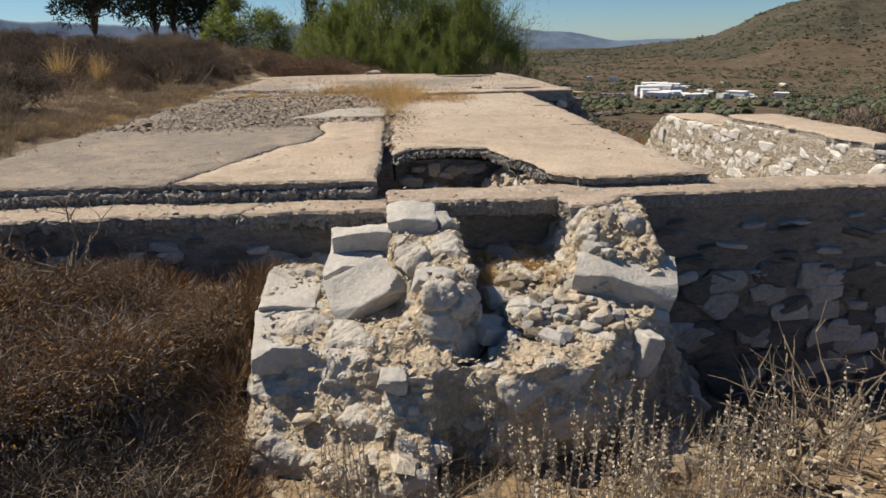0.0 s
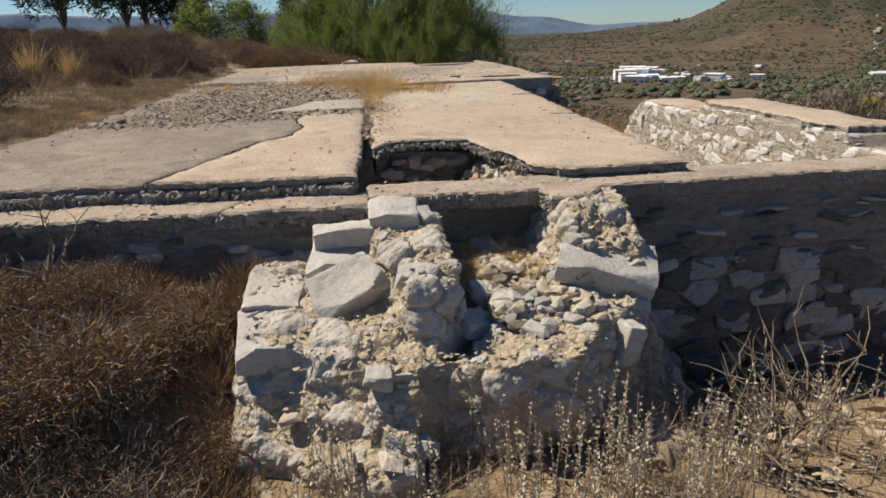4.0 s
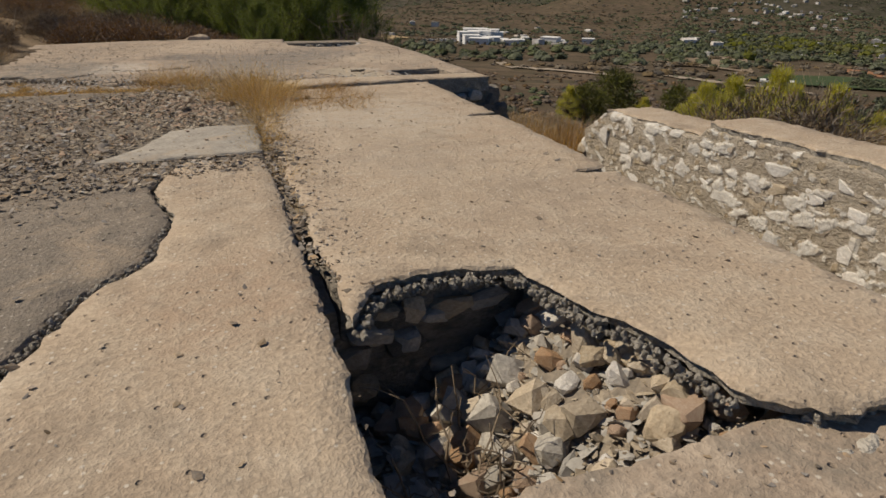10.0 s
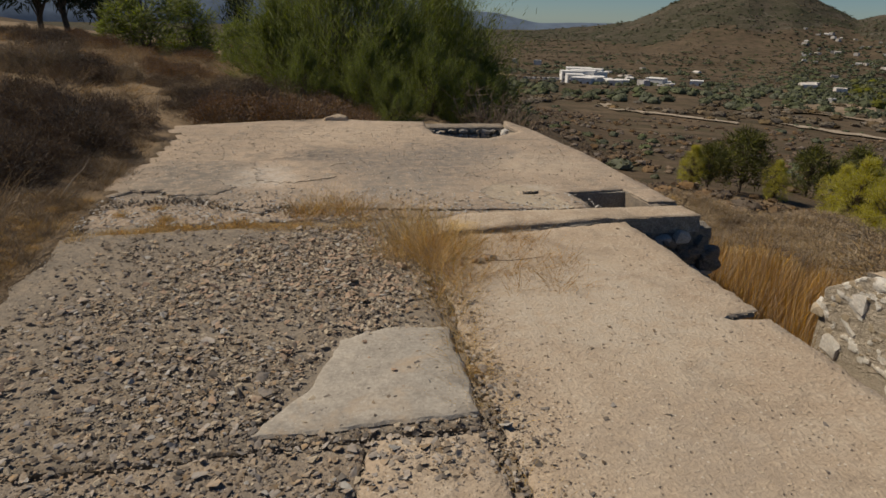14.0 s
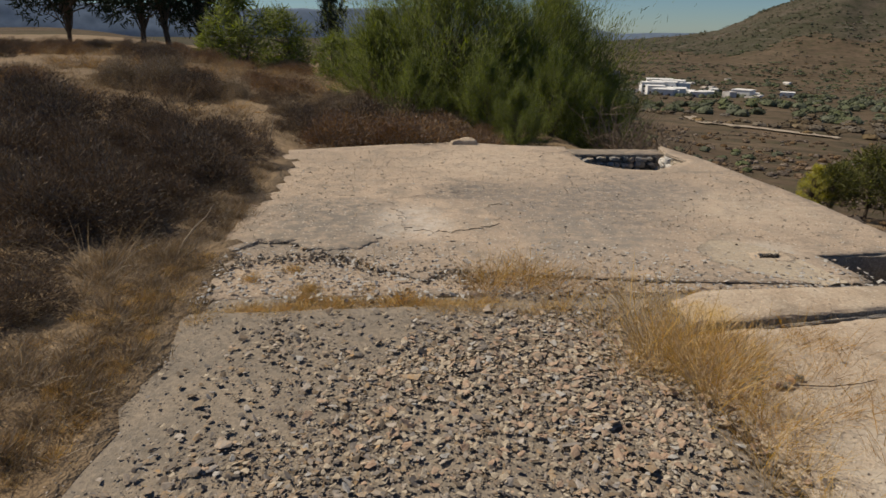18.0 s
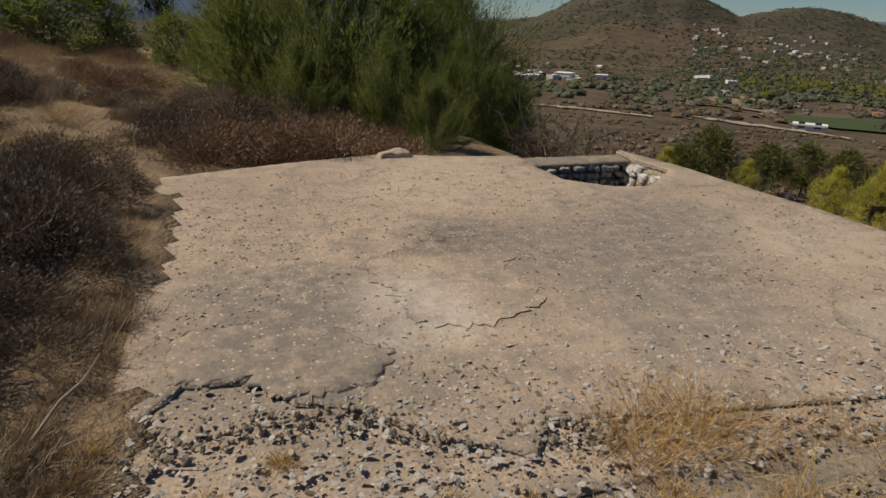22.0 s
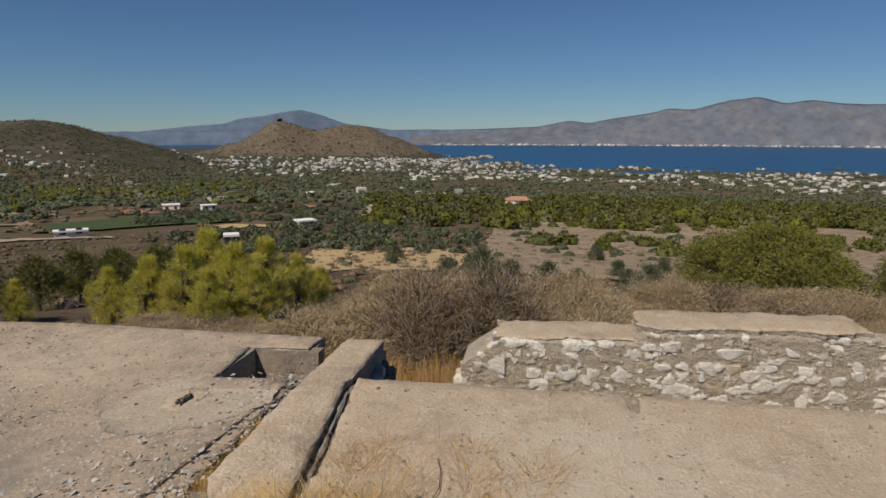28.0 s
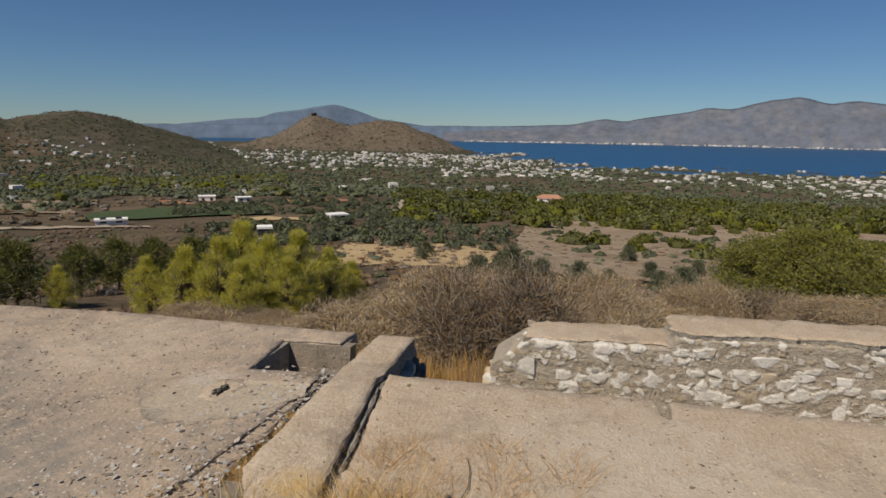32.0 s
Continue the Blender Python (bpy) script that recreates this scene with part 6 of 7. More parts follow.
for x, y, k, turn in ((0.5, 14.6, 0.5, 0.4), (1.9, 14.9, 0.55, 1.6), (3.0, 15.6, 0.5, 2.9), (-0.9, 15.2, 0.45, 4.0), (0.9, 13.4, 0.34, 5.2)):
    tree(T_TAM2, "low feathery green tamarisk shoots beside the slab", x, y, k, turn)
T_PINE = [tree_meshes(410 + k, 4.5, 4.2, 0.8, 60, 60, 0.34, 0.05, M_PINE, 0.3, 0.12, 1, 0.9, 0.34) for k in range(3)]
T_DARK = [tree_meshes(420 + k, 4.2, 4.6, 1.7, 60, 55, 0.3, 0.06, M_DARKTREE, 0.2, 0.14, 1, 0.8, 0.34) for k in range(2)]
T_YEL = [tree_meshes(430 + k, 3.0, 3.6, 0.2, 210, 60, 0.15, 0.016, M_YELLOW, 0.9, 0.05, 4, 1.0, 0.17) for k in range(2)]
T_OLIVE = [tree_meshes(440 + k, 3.4, 2.6, 0.3, 50, 60, 0.26, 0.045, M_OLIVE, 0.3, 0.1, 2, 0.9, 0.34) for k in range(2)]
T_BUSHG = [tree_meshes(450 + k, 2.6, 2.2, 0.1, 50, 70, 0.2, 0.03, M_TAMARISK, 0.3, 0.06, 3, 0.9, 0.34) for k in range(2)]
for x, y, s, k in ((-12.2, 32.0, 1.0, 0), (-11.2, 32.4, 1.05, 1), (-14.8, 31.0, 0.8, 1), (-10.0, 33.5, 0.9, 0)):
    tree(T_DARK[k], "dark pine with a bare trunk on the hilltop", x, y, s, x)
tree(T_DARK[0], "slender dark conifer on the hilltop", -4.1, 33.0, (0.35, 0.35, 0.9), 1.0)
for x, y, s in ((-7.2, 28.5, 1.25), (-5.8, 30.0, 1.1), (-1.8, 26, 1.0), (-3.2, 24.5, 0.7)):
    tree(T_BUSHG[int(s * 10) % 2], "green bush on the dry hilltop", x, y, s, x)


def spot(az, d):
    return ORIGIN[0] + d * math.sin(radians(az)), ORIGIN[1] + d * math.cos(radians(az))


for az, d, s, kind in ((36, 31, 0.62, "y"), (37.5, 32, 0.58, "p"), (40, 34, 0.8, "p"), (45, 40, 0.7, "p"), (48, 44, 0.8, "p"), (51, 46, 0.8, "p"), (54, 42, 0.8, "p"), (57, 45, 0.7, "p"), (43, 33, 0.6, "y"),
                       (51.5, 21, 0.75, "y"), (54.5, 20, 0.80, "y"), (57.0, 23, 1.05, "y"), (59, 21, 0.85, "y"), (62, 22, 0.9, "y"), (65, 23.5, 0.75, "y"), (49, 26, 0.7, "y"), (67.5, 25, 0.6, "y"), (56, 18.5, 0.6, "y"), (60.5, 19, 0.6, "y"),
                       (84, 40, 1.0, "o"), (87, 44, 0.8, "o"), (90.5, 38, 0.75, "o"), (98, 48, 0.6, "o"), (100, 36, 0.75, "o"), (81, 46, 0.8, "o"), (93.5, 52, 0.55, "o"), (97, 62, 0.7, "o"), (101, 70, 0.7, "o"),
                       (76, 70, 0.8, "o"), (95, 85, 0.9, "o"), (103, 50, 0.8, "o"), (119, 44, 0.9, "p"), (121, 36, 0.9, "p")):
    x, y = spot(az, d)
    m, lab = {"y": (T_YEL, "bright yellow-green young pine"), "p": (T_PINE, "green pine on the dry slope"), "o": (T_OLIVE, "grey-green rounded shrub on the slope")}[kind]
    tree(m[int(az) % len(m)], lab, x, y, s, az)
# the broad pine on the slope, several stems grown together
T_BROAD = tree_meshes(460, 11, 5.4, 0.2, 300, 300, 0.16, 0.05, M_BROAD, 0.3, 0.2, 5, 0.7, 0.18)
x, y = spot(109.7, 41)
tree(T_BROAD, "broad spreading green pine on the slope", x, y, (1.12, 1.12, 0.82), 1)

# ---- woods, groves and scrub too many to count ----
def clump_template(seed, quads, flat, leaf=0.34, fine=2):
    rng = random.Random(seed)
    random.seed(seed)
    rows = []
    for _ in range(quads):
        d = Vector((rng.gauss(0, 1), rng.gauss(0, 1), abs(rng.gauss(0, 1)))).normalized()
        lump = 0.75 + 0.35 * noise.noise(d * 2.2 + Vector((seed, 0, 0)))
        p = Vector((d.x, d.y, d.z * flat)) * 0.5 * lump * rng.uniform(0.75, 1)
        q = (d + Vector((rng.gauss(0, 0.5), rng.gauss(0, 0.5), 0.3))).normalized()
        rows.append((p - q * leaf * 0.2, p + q * leaf * rng.uniform(0.3, 0.6), leaf * rng.uniform(0.4, 0.8), Vector((0, 0, 0))))
    vs, fs = blade_cloud(rows)
    bm = bmesh.new()
    bmesh.ops.create_icosphere(bm, subdivisions=fine, radius=0.42)
    core = []
    bm.verts.index_update()
    for v in bm.verts:
        v.co *= 0.8 + 0.35 * noise.noise(v.co * 5 + Vector((seed, 1, 2)))
        core.append(Vector((v.co.x, v.co.y, max(-0.1, v.co.z * flat))))
    cf = [tuple(v.index for v in f.verts) for f in bm.faces]
    bm.free()
    return to_mesh("clump", *join((core, cf), (vs, fs)), [])


CLUMPS = [clump_template(500 + k, 260, 1.0, 0.13) for k in range(4)]
FARC = [clump_template(540 + k, 10, 0.7, 0.3, 1) for k in range(3)]
LOW = [clump_template(520 + k, 30, 0.9, 0.16) for k in range(4)]


def grove(name, label, mat, n, az_range, d_range, size, seed, density=None, templates=CLUMPS, tall=1.0, uniform_area=0.6):
    rng = random.Random(seed)
    rows = []
    tries = 0
    while len(rows) < n and tries < n * 12:
        tries += 1
        az = rng.uniform(*az_range)
        d = d_range[0] + (d_range[1] - d_range[0]) * rng.random() ** uniform_area
        x, y = spot(az, d)
        if density and not density(az, d, x, y, rng):
            continue
        z = ground_height(x, y)
        if z < -69.5:
            continue
        s = rng.uniform(*size)
        rows.append((rng.randrange(len(templates)), Matrix.LocRotScale((x, y, z + 0.1 * s), Euler((0, 0, rng.uniform(0, 6))), (s, s, s * tall * rng.uniform(0.7, 1.0)))))
    return tagged(scatter_mesh(name, templates, rows, mat), label, "trees", kind="stuff")


def patchy(scale, cut, seed):
    return lambda az, d, x, y, r: noise.noise(Vector((x, y, seed)) * scale) > cut


def pine_belt(az, d, x, y, r):
    return noise.noise(Vector((x, y, 3)) * 0.012) > -0.15 and not (74 < az < 80 and d < 100)


grove("pine_woods", "belt of green pines across the slope", M_PINE, 520, (74, 124), (115, 350), (5.5, 11), 1, pine_belt)
grove("pine_woods", "green pines on the far spur", M_PINE, 260, (44, 64), (300, 640), (6, 11), 2, patchy(0.008, -0.1, 5), LOW)
grove("olive_grove", "grey-green olive trees in the valley", M_OLIVE, 420, (54, 84), (80, 260), (2.6, 4.6), 3, patchy(0.02, -0.15, 8))
grove("olive_grove", "dark green groves of the plain", M_OLIVE, 4600, (40, 122), (260, 1000), (5.5, 10), 4, patchy(0.006, -0.3, 2), FARC, 0.8, 0.8)
grove("valley_trees", "dark trees in the valley", M_OLIVE, 800, (12, 60), (170, 700), (4, 8), 5, patchy(0.01, 0.0, 6), LOW, 0.9, 0.8)
grove("town_trees", "trees between the houses of the town", M_OLIVE, 2200, (58, 124), (760, 2000), (7, 13), 6, None, LOW, 0.8, 0.9)
grove("garden_trees", "dark trees between the white villas", M_OLIVE, 46, (20, 31), (376, 450), (4, 8), 41, None, LOW, 1.0, 0.9)
grove("slope_scrub", "brown and grey scrub on the dry slopes", M_SCRUBK, 2600, (4, 122), (15, 140), (0.5, 1.7), 7, patchy(0.05, -0.2, 4), LOW, 0.7, 0.7)
grove("slope_scrub", "scattered green shrubs on the slopes", M_OLIVE, 260, (10, 122), (28, 160), (0.8, 2.2), 8, patchy(0.04, 0.0, 9), LOW, 0.8, 0.7)
grove("hill_scrub", "dark scrub dotting the far hills", M_OLIVE, 5200, (4, 62), (520, 1500), (2.5, 8), 9, patchy(0.006, -0.25, 1), FARC, 0.55, 0.8)
grove("hill_scrub", "brown scrub dotting the far hills", M_SCRUBD, 3200, (4, 62), (480, 1450), (2.5, 7), 19, patchy(0.008, -0.2, 11), FARC, 0.5, 0.8)
grove("hill_scrub", "scrub on the rocky castle hill", M_OLIVE, 500, (58, 80), (1900, 2250), (4, 12), 29, None, FARC, 0.5, 0.8)
grove("hill_scrub", "brown scrub on the valley sides", M_SCRUBD, 1100, (6, 60), (120, 900), (2, 6), 10, patchy(0.015, -0.1, 3), LOW, 0.6, 0.9)

grove("slope_scrub", "green shrubs dotting the pale stony slope", M_OLIVE, 90, (83, 122), (58, 190), (1.4, 3.4), 31, None, CLUMPS, 0.85, 0.8)
grove("slope_scrub", "low brown scrub on the pale stony slope", M_SCRUBK, 900, (66, 122), (56, 200), (0.5, 1.7), 32, patchy(0.06, -0.2, 14), FARC, 0.6, 0.8)
grove("pine_woods", "scattered green pines on the pale stony slope", M_PINE, 70, (82, 122), (92, 190), (3, 6.5), 33, patchy(0.03, 0.05, 15), CLUMPS, 0.9, 0.8)

# ---- houses ----
def house_template(w, d, h, gable):
    bm = bmesh.new()
    bmesh.ops.create_cube(bm, size=1)
    bmesh.ops.scale(bm, vec=(w, d, h), verts=bm.verts)
    bmesh.ops.translate(bm, vec=(0, 0, h / 2 - 0.5), verts=bm.verts)
    if gable:
        top = max(bm.faces, key=lambda f: f.calc_center_median().z)
        r = bmesh.ops.inset_region(bm, faces=[top], thickness=0.01)
        for v in top.verts:
            v.co.z += h * 0.35
            v.co.y *= 0.05
    else:
        top = max(bm.faces, key=lambda f: f.calc_center_median().z)
        bmesh.ops.inset_region(bm, faces=[top], thickness=0.4)
        for v in top.verts:
            v.co.z -= 0.5
    me = bpy.data.meshes.new("house")
    bm.to_mesh(me)
    bm.free()
    return me


HOUSES = [house_template(11, 9, 4.0, False), house_template(9, 8, 6.5, False), house_template(13, 9, 4.5, True), house_template(8, 7, 3.5, True)]


def town(name, label, n, az_range, d_range, seed, density=None, scale=1.0, power=0.9):
    rng = random.Random(seed)
    rows = []
    tries = 0
    while len(rows) < n and tries < n * 15:
        tries += 1
        az = rng.uniform(*az_range)
        d = d_range[0] + (d_range[1] - d_range[0]) * rng.random() ** power
        x, y = spot(az, d)
        z = ground_height(x, y)
        if z < -69.6 or (density and not density(az, d, x, y, rng)):
            continue
        s = rng.uniform(0.5, 1.0) * scale
        rows.append((rng.choice((0, 0, 1, 1, 2, 3)), Matrix.LocRotScale((x, y, z), Euler((0, 0, rng.uniform(0, 3.14))), (s, s, s))))
    return tagged(scatter_mesh(name, HOUSES, rows, M_TOWN), label, "town", kind="stuff")


def bay_town(az, d, x, y, r):
    edge = 690 + max(0, 84 - az) * 10
    return d > edge and noise.noise(Vector((x, y, 5)) * 0.006) > -0.3 + 0.25 * (d < 900)


town("bay_town", "white houses of the seaside town", 1050, (60, 123), (690, 1500), 1, bay_town, 0.75)
town("bay_town", "white houses of the seaside town", 330, (70, 95), (1400, 2150), 7, lambda az, d, x, y, r: az > 81 or d < 1750, 0.9)
town("hill_village", "white houses on the hillside", 70, (40, 52), (800, 1060), 2, patchy(0.012, -0.1, 4), 0.6)
town("castle_village", "white houses below the rocky hill", 130, (57, 80), (1250, 1800), 3, None, 0.9)
town("valley_houses", "scattered white farmhouses", 46, (14, 84), (330, 700), 4, None, 0.8)


rng = random.Random(90)
coast = []
for _ in range(230):
    x, y = spot(80 + 42 * rng.random(), rng.uniform(4515, 4548))
    k = rng.uniform(0.5, 1.6)
    coast.append((rng.randrange(4), Matrix.LocRotScale((x, y, -70), Euler((0, 0, rng.uniform(0, 3))), (k * 1.6, k, k * 1.3))))
tagged(scatter_mesh("far_coast_town", HOUSES, coast, M_TOWN), "pale houses along the far shore of the bay", "town", kind="stuff")


def villa(x, y, w, d, h, turn, roof="flat", label="white plastered villa with a flat roof"):
    ob = thing("house", label, "house", "white villas", at=(x, y, ground_height(x, y) - 0.3))
    ob.rotation_euler = (0, 0, radians(turn))
    bm = wall_mesh(-w / 2, w / 2, -d / 2, d / 2, -1, h, 1, 50, 0.0)
    part("wall", bm, M_PLASTER, ob)
    bm = bmesh.new()
    bmesh.ops.create_cube(bm, size=1)
    bmesh.ops.scale(bm, vec=(w + 0.5, d + 0.5, 0.35), verts=bm.verts)
    bmesh.ops.translate(bm, vec=(0, 0, h + 0.18), verts=bm.verts)
    if roof == "tile":
        for v in bm.verts:
            if v.co.z > h + 0.2:
                v.co.z += h * 0.35
                v.co.x *= 0.6
                v.co.y *= 0.05
    part("roof", bm, M_TILE if roof == "tile" else M_PLASTER, ob)
    n = max(2, int(w / 3.2))
    for floor in range(max(1, int(h / 3))):
        for k in range(n):
            wb = bmesh.new()
            bmesh.ops.create_cube(wb, size=1)
            bmesh.ops.scale(wb, vec=(1.2, 0.12, 1.3), verts=wb.verts)
            bmesh.ops.translate(wb, vec=(-w / 2 + (k + 0.5) * w / n, -d / 2 - 0.02, 1.5 + floor * 3), verts=wb.verts)
            part("window", wb, M_PANE, ob)
    return ob


for az, d, w, dd, h, t in ((22.6, 415, 13, 9, 6.5, 10), (23.6, 420, 15, 10, 7, -8), (24.6, 410, 12, 8, 4, 5), (23.9, 400, 12, 8, 4, 20), (22.2, 428, 9, 8, 4, 0), (25.4, 405, 9, 7, 3.5, -10), (26.3, 398, 9, 7, 3.5, 15), (27.0, 402, 8, 7, 3.5, 0), (24.2, 394, 10, 7, 3.5, -15),
                          (23.2, 432, 16, 9, 9, 4), (24.3, 428, 14, 9, 8.5, -6), (22.9, 402, 10, 8, 5, 12), (25.0, 424, 10, 8, 7, 0), (23.6, 388, 12, 7, 4, -10), (24.7, 396, 8, 7, 4.5, 14), (29.8, 430, 11, 9, 5.5, -20), (30.4, 434, 9, 7, 3.5, 10), (20.4, 440, 30, 1.0, 1.6, 10), (33, 450, 8, 7, 3.5, 0)):
    x, y = spot(az, d)
    villa(x, y, w, dd, h, -az + t)
for az, d, w, dd, h, t, r in ((87.8, 262, 10, 7, 3.2, 10, "tile"), (68.0, 150, 4, 3.4, 2.2, 20, "flat"), (49.2, 150, 6, 2.5, 1.3, 0, "flat"), (61.3, 105, 2.0, 2.0, 2.2, 0, "flat"), (94.5, 300, 4, 4, 3.5, 0, "flat"), (109.5, 280, 4, 4, 3.5, 0, "flat"), (57.0, 300, 7, 5, 2.6, 0, "flat"), (60.0, 280, 6, 4, 2.4, 12, "flat")):
    x, y = spot(az, d)
    villa(x, y, w, dd, h, -az + t, r, "small white house with a clay-tiled roof" if r == "tile" else "small white flat-roofed house")


castle = thing("castle_ruin", "small ruined stone castle on the rocky hilltop", "ruin")
cx, cy = spot(66.5, 2150)
cz = ground_height(cx, cy)
for name, dx, dy, w, d, h in (("wall", 0, 0, 26, 6, 2.5), ("tower", 12, 3, 8, 8, 4), ("wall", -14, 2, 10, 6, 2)):
    part(name, wall_mesh(cx + dx - w / 2, cx + dx + w / 2, cy + dy - d / 2, cy + dy + d / 2, cz - 4, cz + h, 60 + w, 3.0, 0.8), M_CRAG, castle)


def land_patch(name, corners, mat, label, lift=0.12, n=14):
    """A field or track laid on the ground: corners as azimuth and distance, four of them."""
    bm = bmesh.new()
    (a0, d0), (a1, d1), (a2, d2), (a3, d3) = corners
    grid = []
    for i in range(n + 1):
        u = i / n
        row = []
        for j in range(n + 1):
            v = j / n
            a = (a0 * (1 - u) + a1 * u) * (1 - v) + (a3 * (1 - u) + a2 * u) * v
            d = (d0 * (1 - u) + d1 * u) * (1 - v) + (d3 * (1 - u) + d2 * u) * v
            if i in (0, n) or j in (0, n):
                d *= 1 + 0.03 * noise.noise(Vector((i, j, a)) * 0.9)
                a += 0.5 * noise.noise(Vector((j, i, d)) * 0.9)
            x, y = spot(a, d)
            row.append(bm.verts.new((x, y, ground_height(x, y) + lift)))
        grid.append(row)
    for i in range(n):
        for j in range(n):
            bm.faces.new((grid[i][j], grid[i + 1][j], grid[i + 1][j + 1], grid[i][j + 1]))
    bmesh.ops.recalc_face_normals(bm, faces=bm.faces[:])
    for f in bm.faces:
        if f.normal.z < 0:
            f.normal_flip()
    return tagged(mesh_object(name, bm, mat, True), label, "field", kind="structure")


M_FIELD = material("stubble_field", [(0.42, 0.30, 0.16), (0.48, 0.36, 0.2), (0.36, 0.25, 0.13)], 0.2, 4, 0.3, 0.03, 1.0)
M_REDSOIL = material("red_soil", [(0.30, 0.15, 0.08), (0.36, 0.19, 0.10), (0.25, 0.12, 0.06)], 0.1, 2, 0.2, 0.03, 1.0)
M_CROP = material("green_crop", [(0.05, 0.075, 0.03), (0.07, 0.095, 0.04), (0.04, 0.06, 0.025)], 0.3, 4, 0.5, 0.1, 1.0)
M_PALE = material("pale_scree", [(0.28, 0.215, 0.148), (0.335, 0.265, 0.19), (0.195, 0.14, 0.095)], 0.12, 3, 0.6, 0.05, 1.0, stain=((0.185, 0.138, 0.088), 0.07, 0.50))
land_patch("field", [(66, 62), (82, 62), (84, 104), (69, 96)], M_FIELD, "dry stubble field")
land_patch("field", [(84, 60), (122, 54), (124, 210), (86, 185)], M_PALE, "pale stony slope", 0.3, 30)
land_patch("field", [(47, 175), (62, 180), (62, 235), (48, 220)], M_CROP, "dark green cultivated field", 0.5)
land_patch("field", [(53, 262), (58, 262), (58, 300), (53, 300)], M_REDSOIL, "red ploughed soil", 0.3)
land_patch("field", [(63, 250), (72, 255), (72, 270), (63, 268)], M_REDSOIL, "red ploughed soil", 0.3)
land_patch("field", [(60, 158), (68, 152), (68, 160), (60, 168)], M_FIELD, "dry stubble field", 0.3)
land_patch("road", [(26.5, 150), (37, 138), (37, 141), (26.5, 154)], M_ROAD, "pale dirt track", 0.3)
land_patch("road", [(25.2, 190), (27.3, 150), (28.2, 150), (26.2, 192)], M_ROAD, "pale dirt track", 0.3)
land_patch("road", [(40, 150), (52, 135), (52, 138), (40, 154)], M_ROAD, "pale dirt track", 0.3)
land_patch("road", [(72.3, 178), (73.6, 178), (74.8, 260), (73.8, 260)], M_ROAD, "pale dirt track", 0.4)
land_patch("field", [(40, 220), (47, 210), (46, 330), (40, 330)], M_PALE, "pale rocky ground", 0.4)
land_patch("field", [(14, 430), (23, 445), (22, 470), (15, 460)], M_FIELD, "bare tan earth behind the white houses", 0.6)

# ---- loose stone on the slabs ----
CHIPS = []
for k in range(8):
    bm = hull_rock(700 + k, 9, 0.15 if k % 2 else 0.25, 0.5)
    me = bpy.data.meshes.new("chip")
    bm.to_mesh(me)
    bm.free()
    CHIPS.append(me)


def chips(name, label, n, box, size, seed, mat, z0=0.0, keep=None, power=2.2):
    rng = random.Random(seed)
    rows = []
    tries = 0
    while len(rows) < n and tries < n * 20:
        tries += 1
        x, y = rng.uniform(box[0], box[1]), rng.uniform(box[2], box[3])
        if keep and rng.random() > keep(x, y):
            continue
        s = size[0] + (size[1] - size[0]) * rng.random() ** power
        zz = z0(x, y) if callable(z0) else z0
        rows.append((rng.randrange(len(CHIPS)), Matrix.LocRotScale((x, y, zz + s * 0.09), Euler((rng.gauss(0, 0.28), rng.gauss(0, 0.28), rng.uniform(0, 6))), (s * rng.uniform(0.8, 1.7), s, s * rng.uniform(0.7, 1.2)))))
    return tagged(scatter_mesh(name, CHIPS, rows, mat), label, "gravel", kind="stuff")


def bed_density(x, y):
    edge = smooth(-2.62, -2.2, x + 0.3 * noise.noise(Vector((x, y, 1)) * 1.5)) * smooth(2.45, 3.0, y + 0.5 * smooth(-0.55, -1.1, x) + 0.35 * noise.noise(Vector((x, y, 4)) * 1.3) + 0.12 * (x + 1.2)) * smooth(5.72, 5.45, y)
    if -0.95 < x < 0.05 and 2.95 < y < 3.8 and y - 2.95 > 0 and x > -0.95 + 0.45 * (y - 2.95):
        edge *= 0.08
    if x > -0.1:
        edge *= 0.35
    return edge * (0.16 + 0.84 * smooth(-2.35, -1.2, x + 1.7 * smooth(4.7, 3.7, y))) * max(0.10, 0.42 + 0.9 * noise.noise(Vector((x, y, 9)) * 1.7) + 0.25 * smooth(-2.2, -1.0, x))


chips("gravel", "broken slate-grey roof gravel with tan flakes", 16000, (-2.65, 0.2, 1.7, 5.75), (0.005, 0.040), 1, M_GRAVEL, 0.0, bed_density, 3.2)
chips("gravel", "tan and orange flakes among the roof gravel", 4200, (-2.65, 0.2, 2.3, 5.75), (0.006, 0.036), 11, M_TANSTONE, 0.004, lambda x, y: bed_density(x, y) * (0.25 + smooth(1.3, 0.4, math.hypot(x + 0.7, y - 4.5))))
chips("gravel", "rusty flakes among the roof gravel", 900, (-2.4, 0.2, 3.2, 5.75), (0.010, 0.05), 12, M_RUST, 0.006, lambda x, y: bed_density(x, y) * (0.1 + smooth(1.2, 0.3, math.hypot(x + 0.6, y - 4.5))))
chips("gravel", "larger flat flakes among the roof gravel", 170, (-2.65, 0.2, 2.3, 6.3), (0.03, 0.065), 21, M_GRAVEL, 0.006, bed_density)
chips("gravel", "pale flat flakes among the roof gravel", 220, (-2.65, 0.2, 2.3, 6.3), (0.015, 0.045), 22, M_LIME, 0.008, bed_density)
chips("grit", "fine grit round the gravel", 20000, (-2.65, 0.4, 2.0, 6.6), (0.004, 0.014), 13, M_GRAVEL, 0.0, lambda x, y: 0.25 + bed_density(x, y))
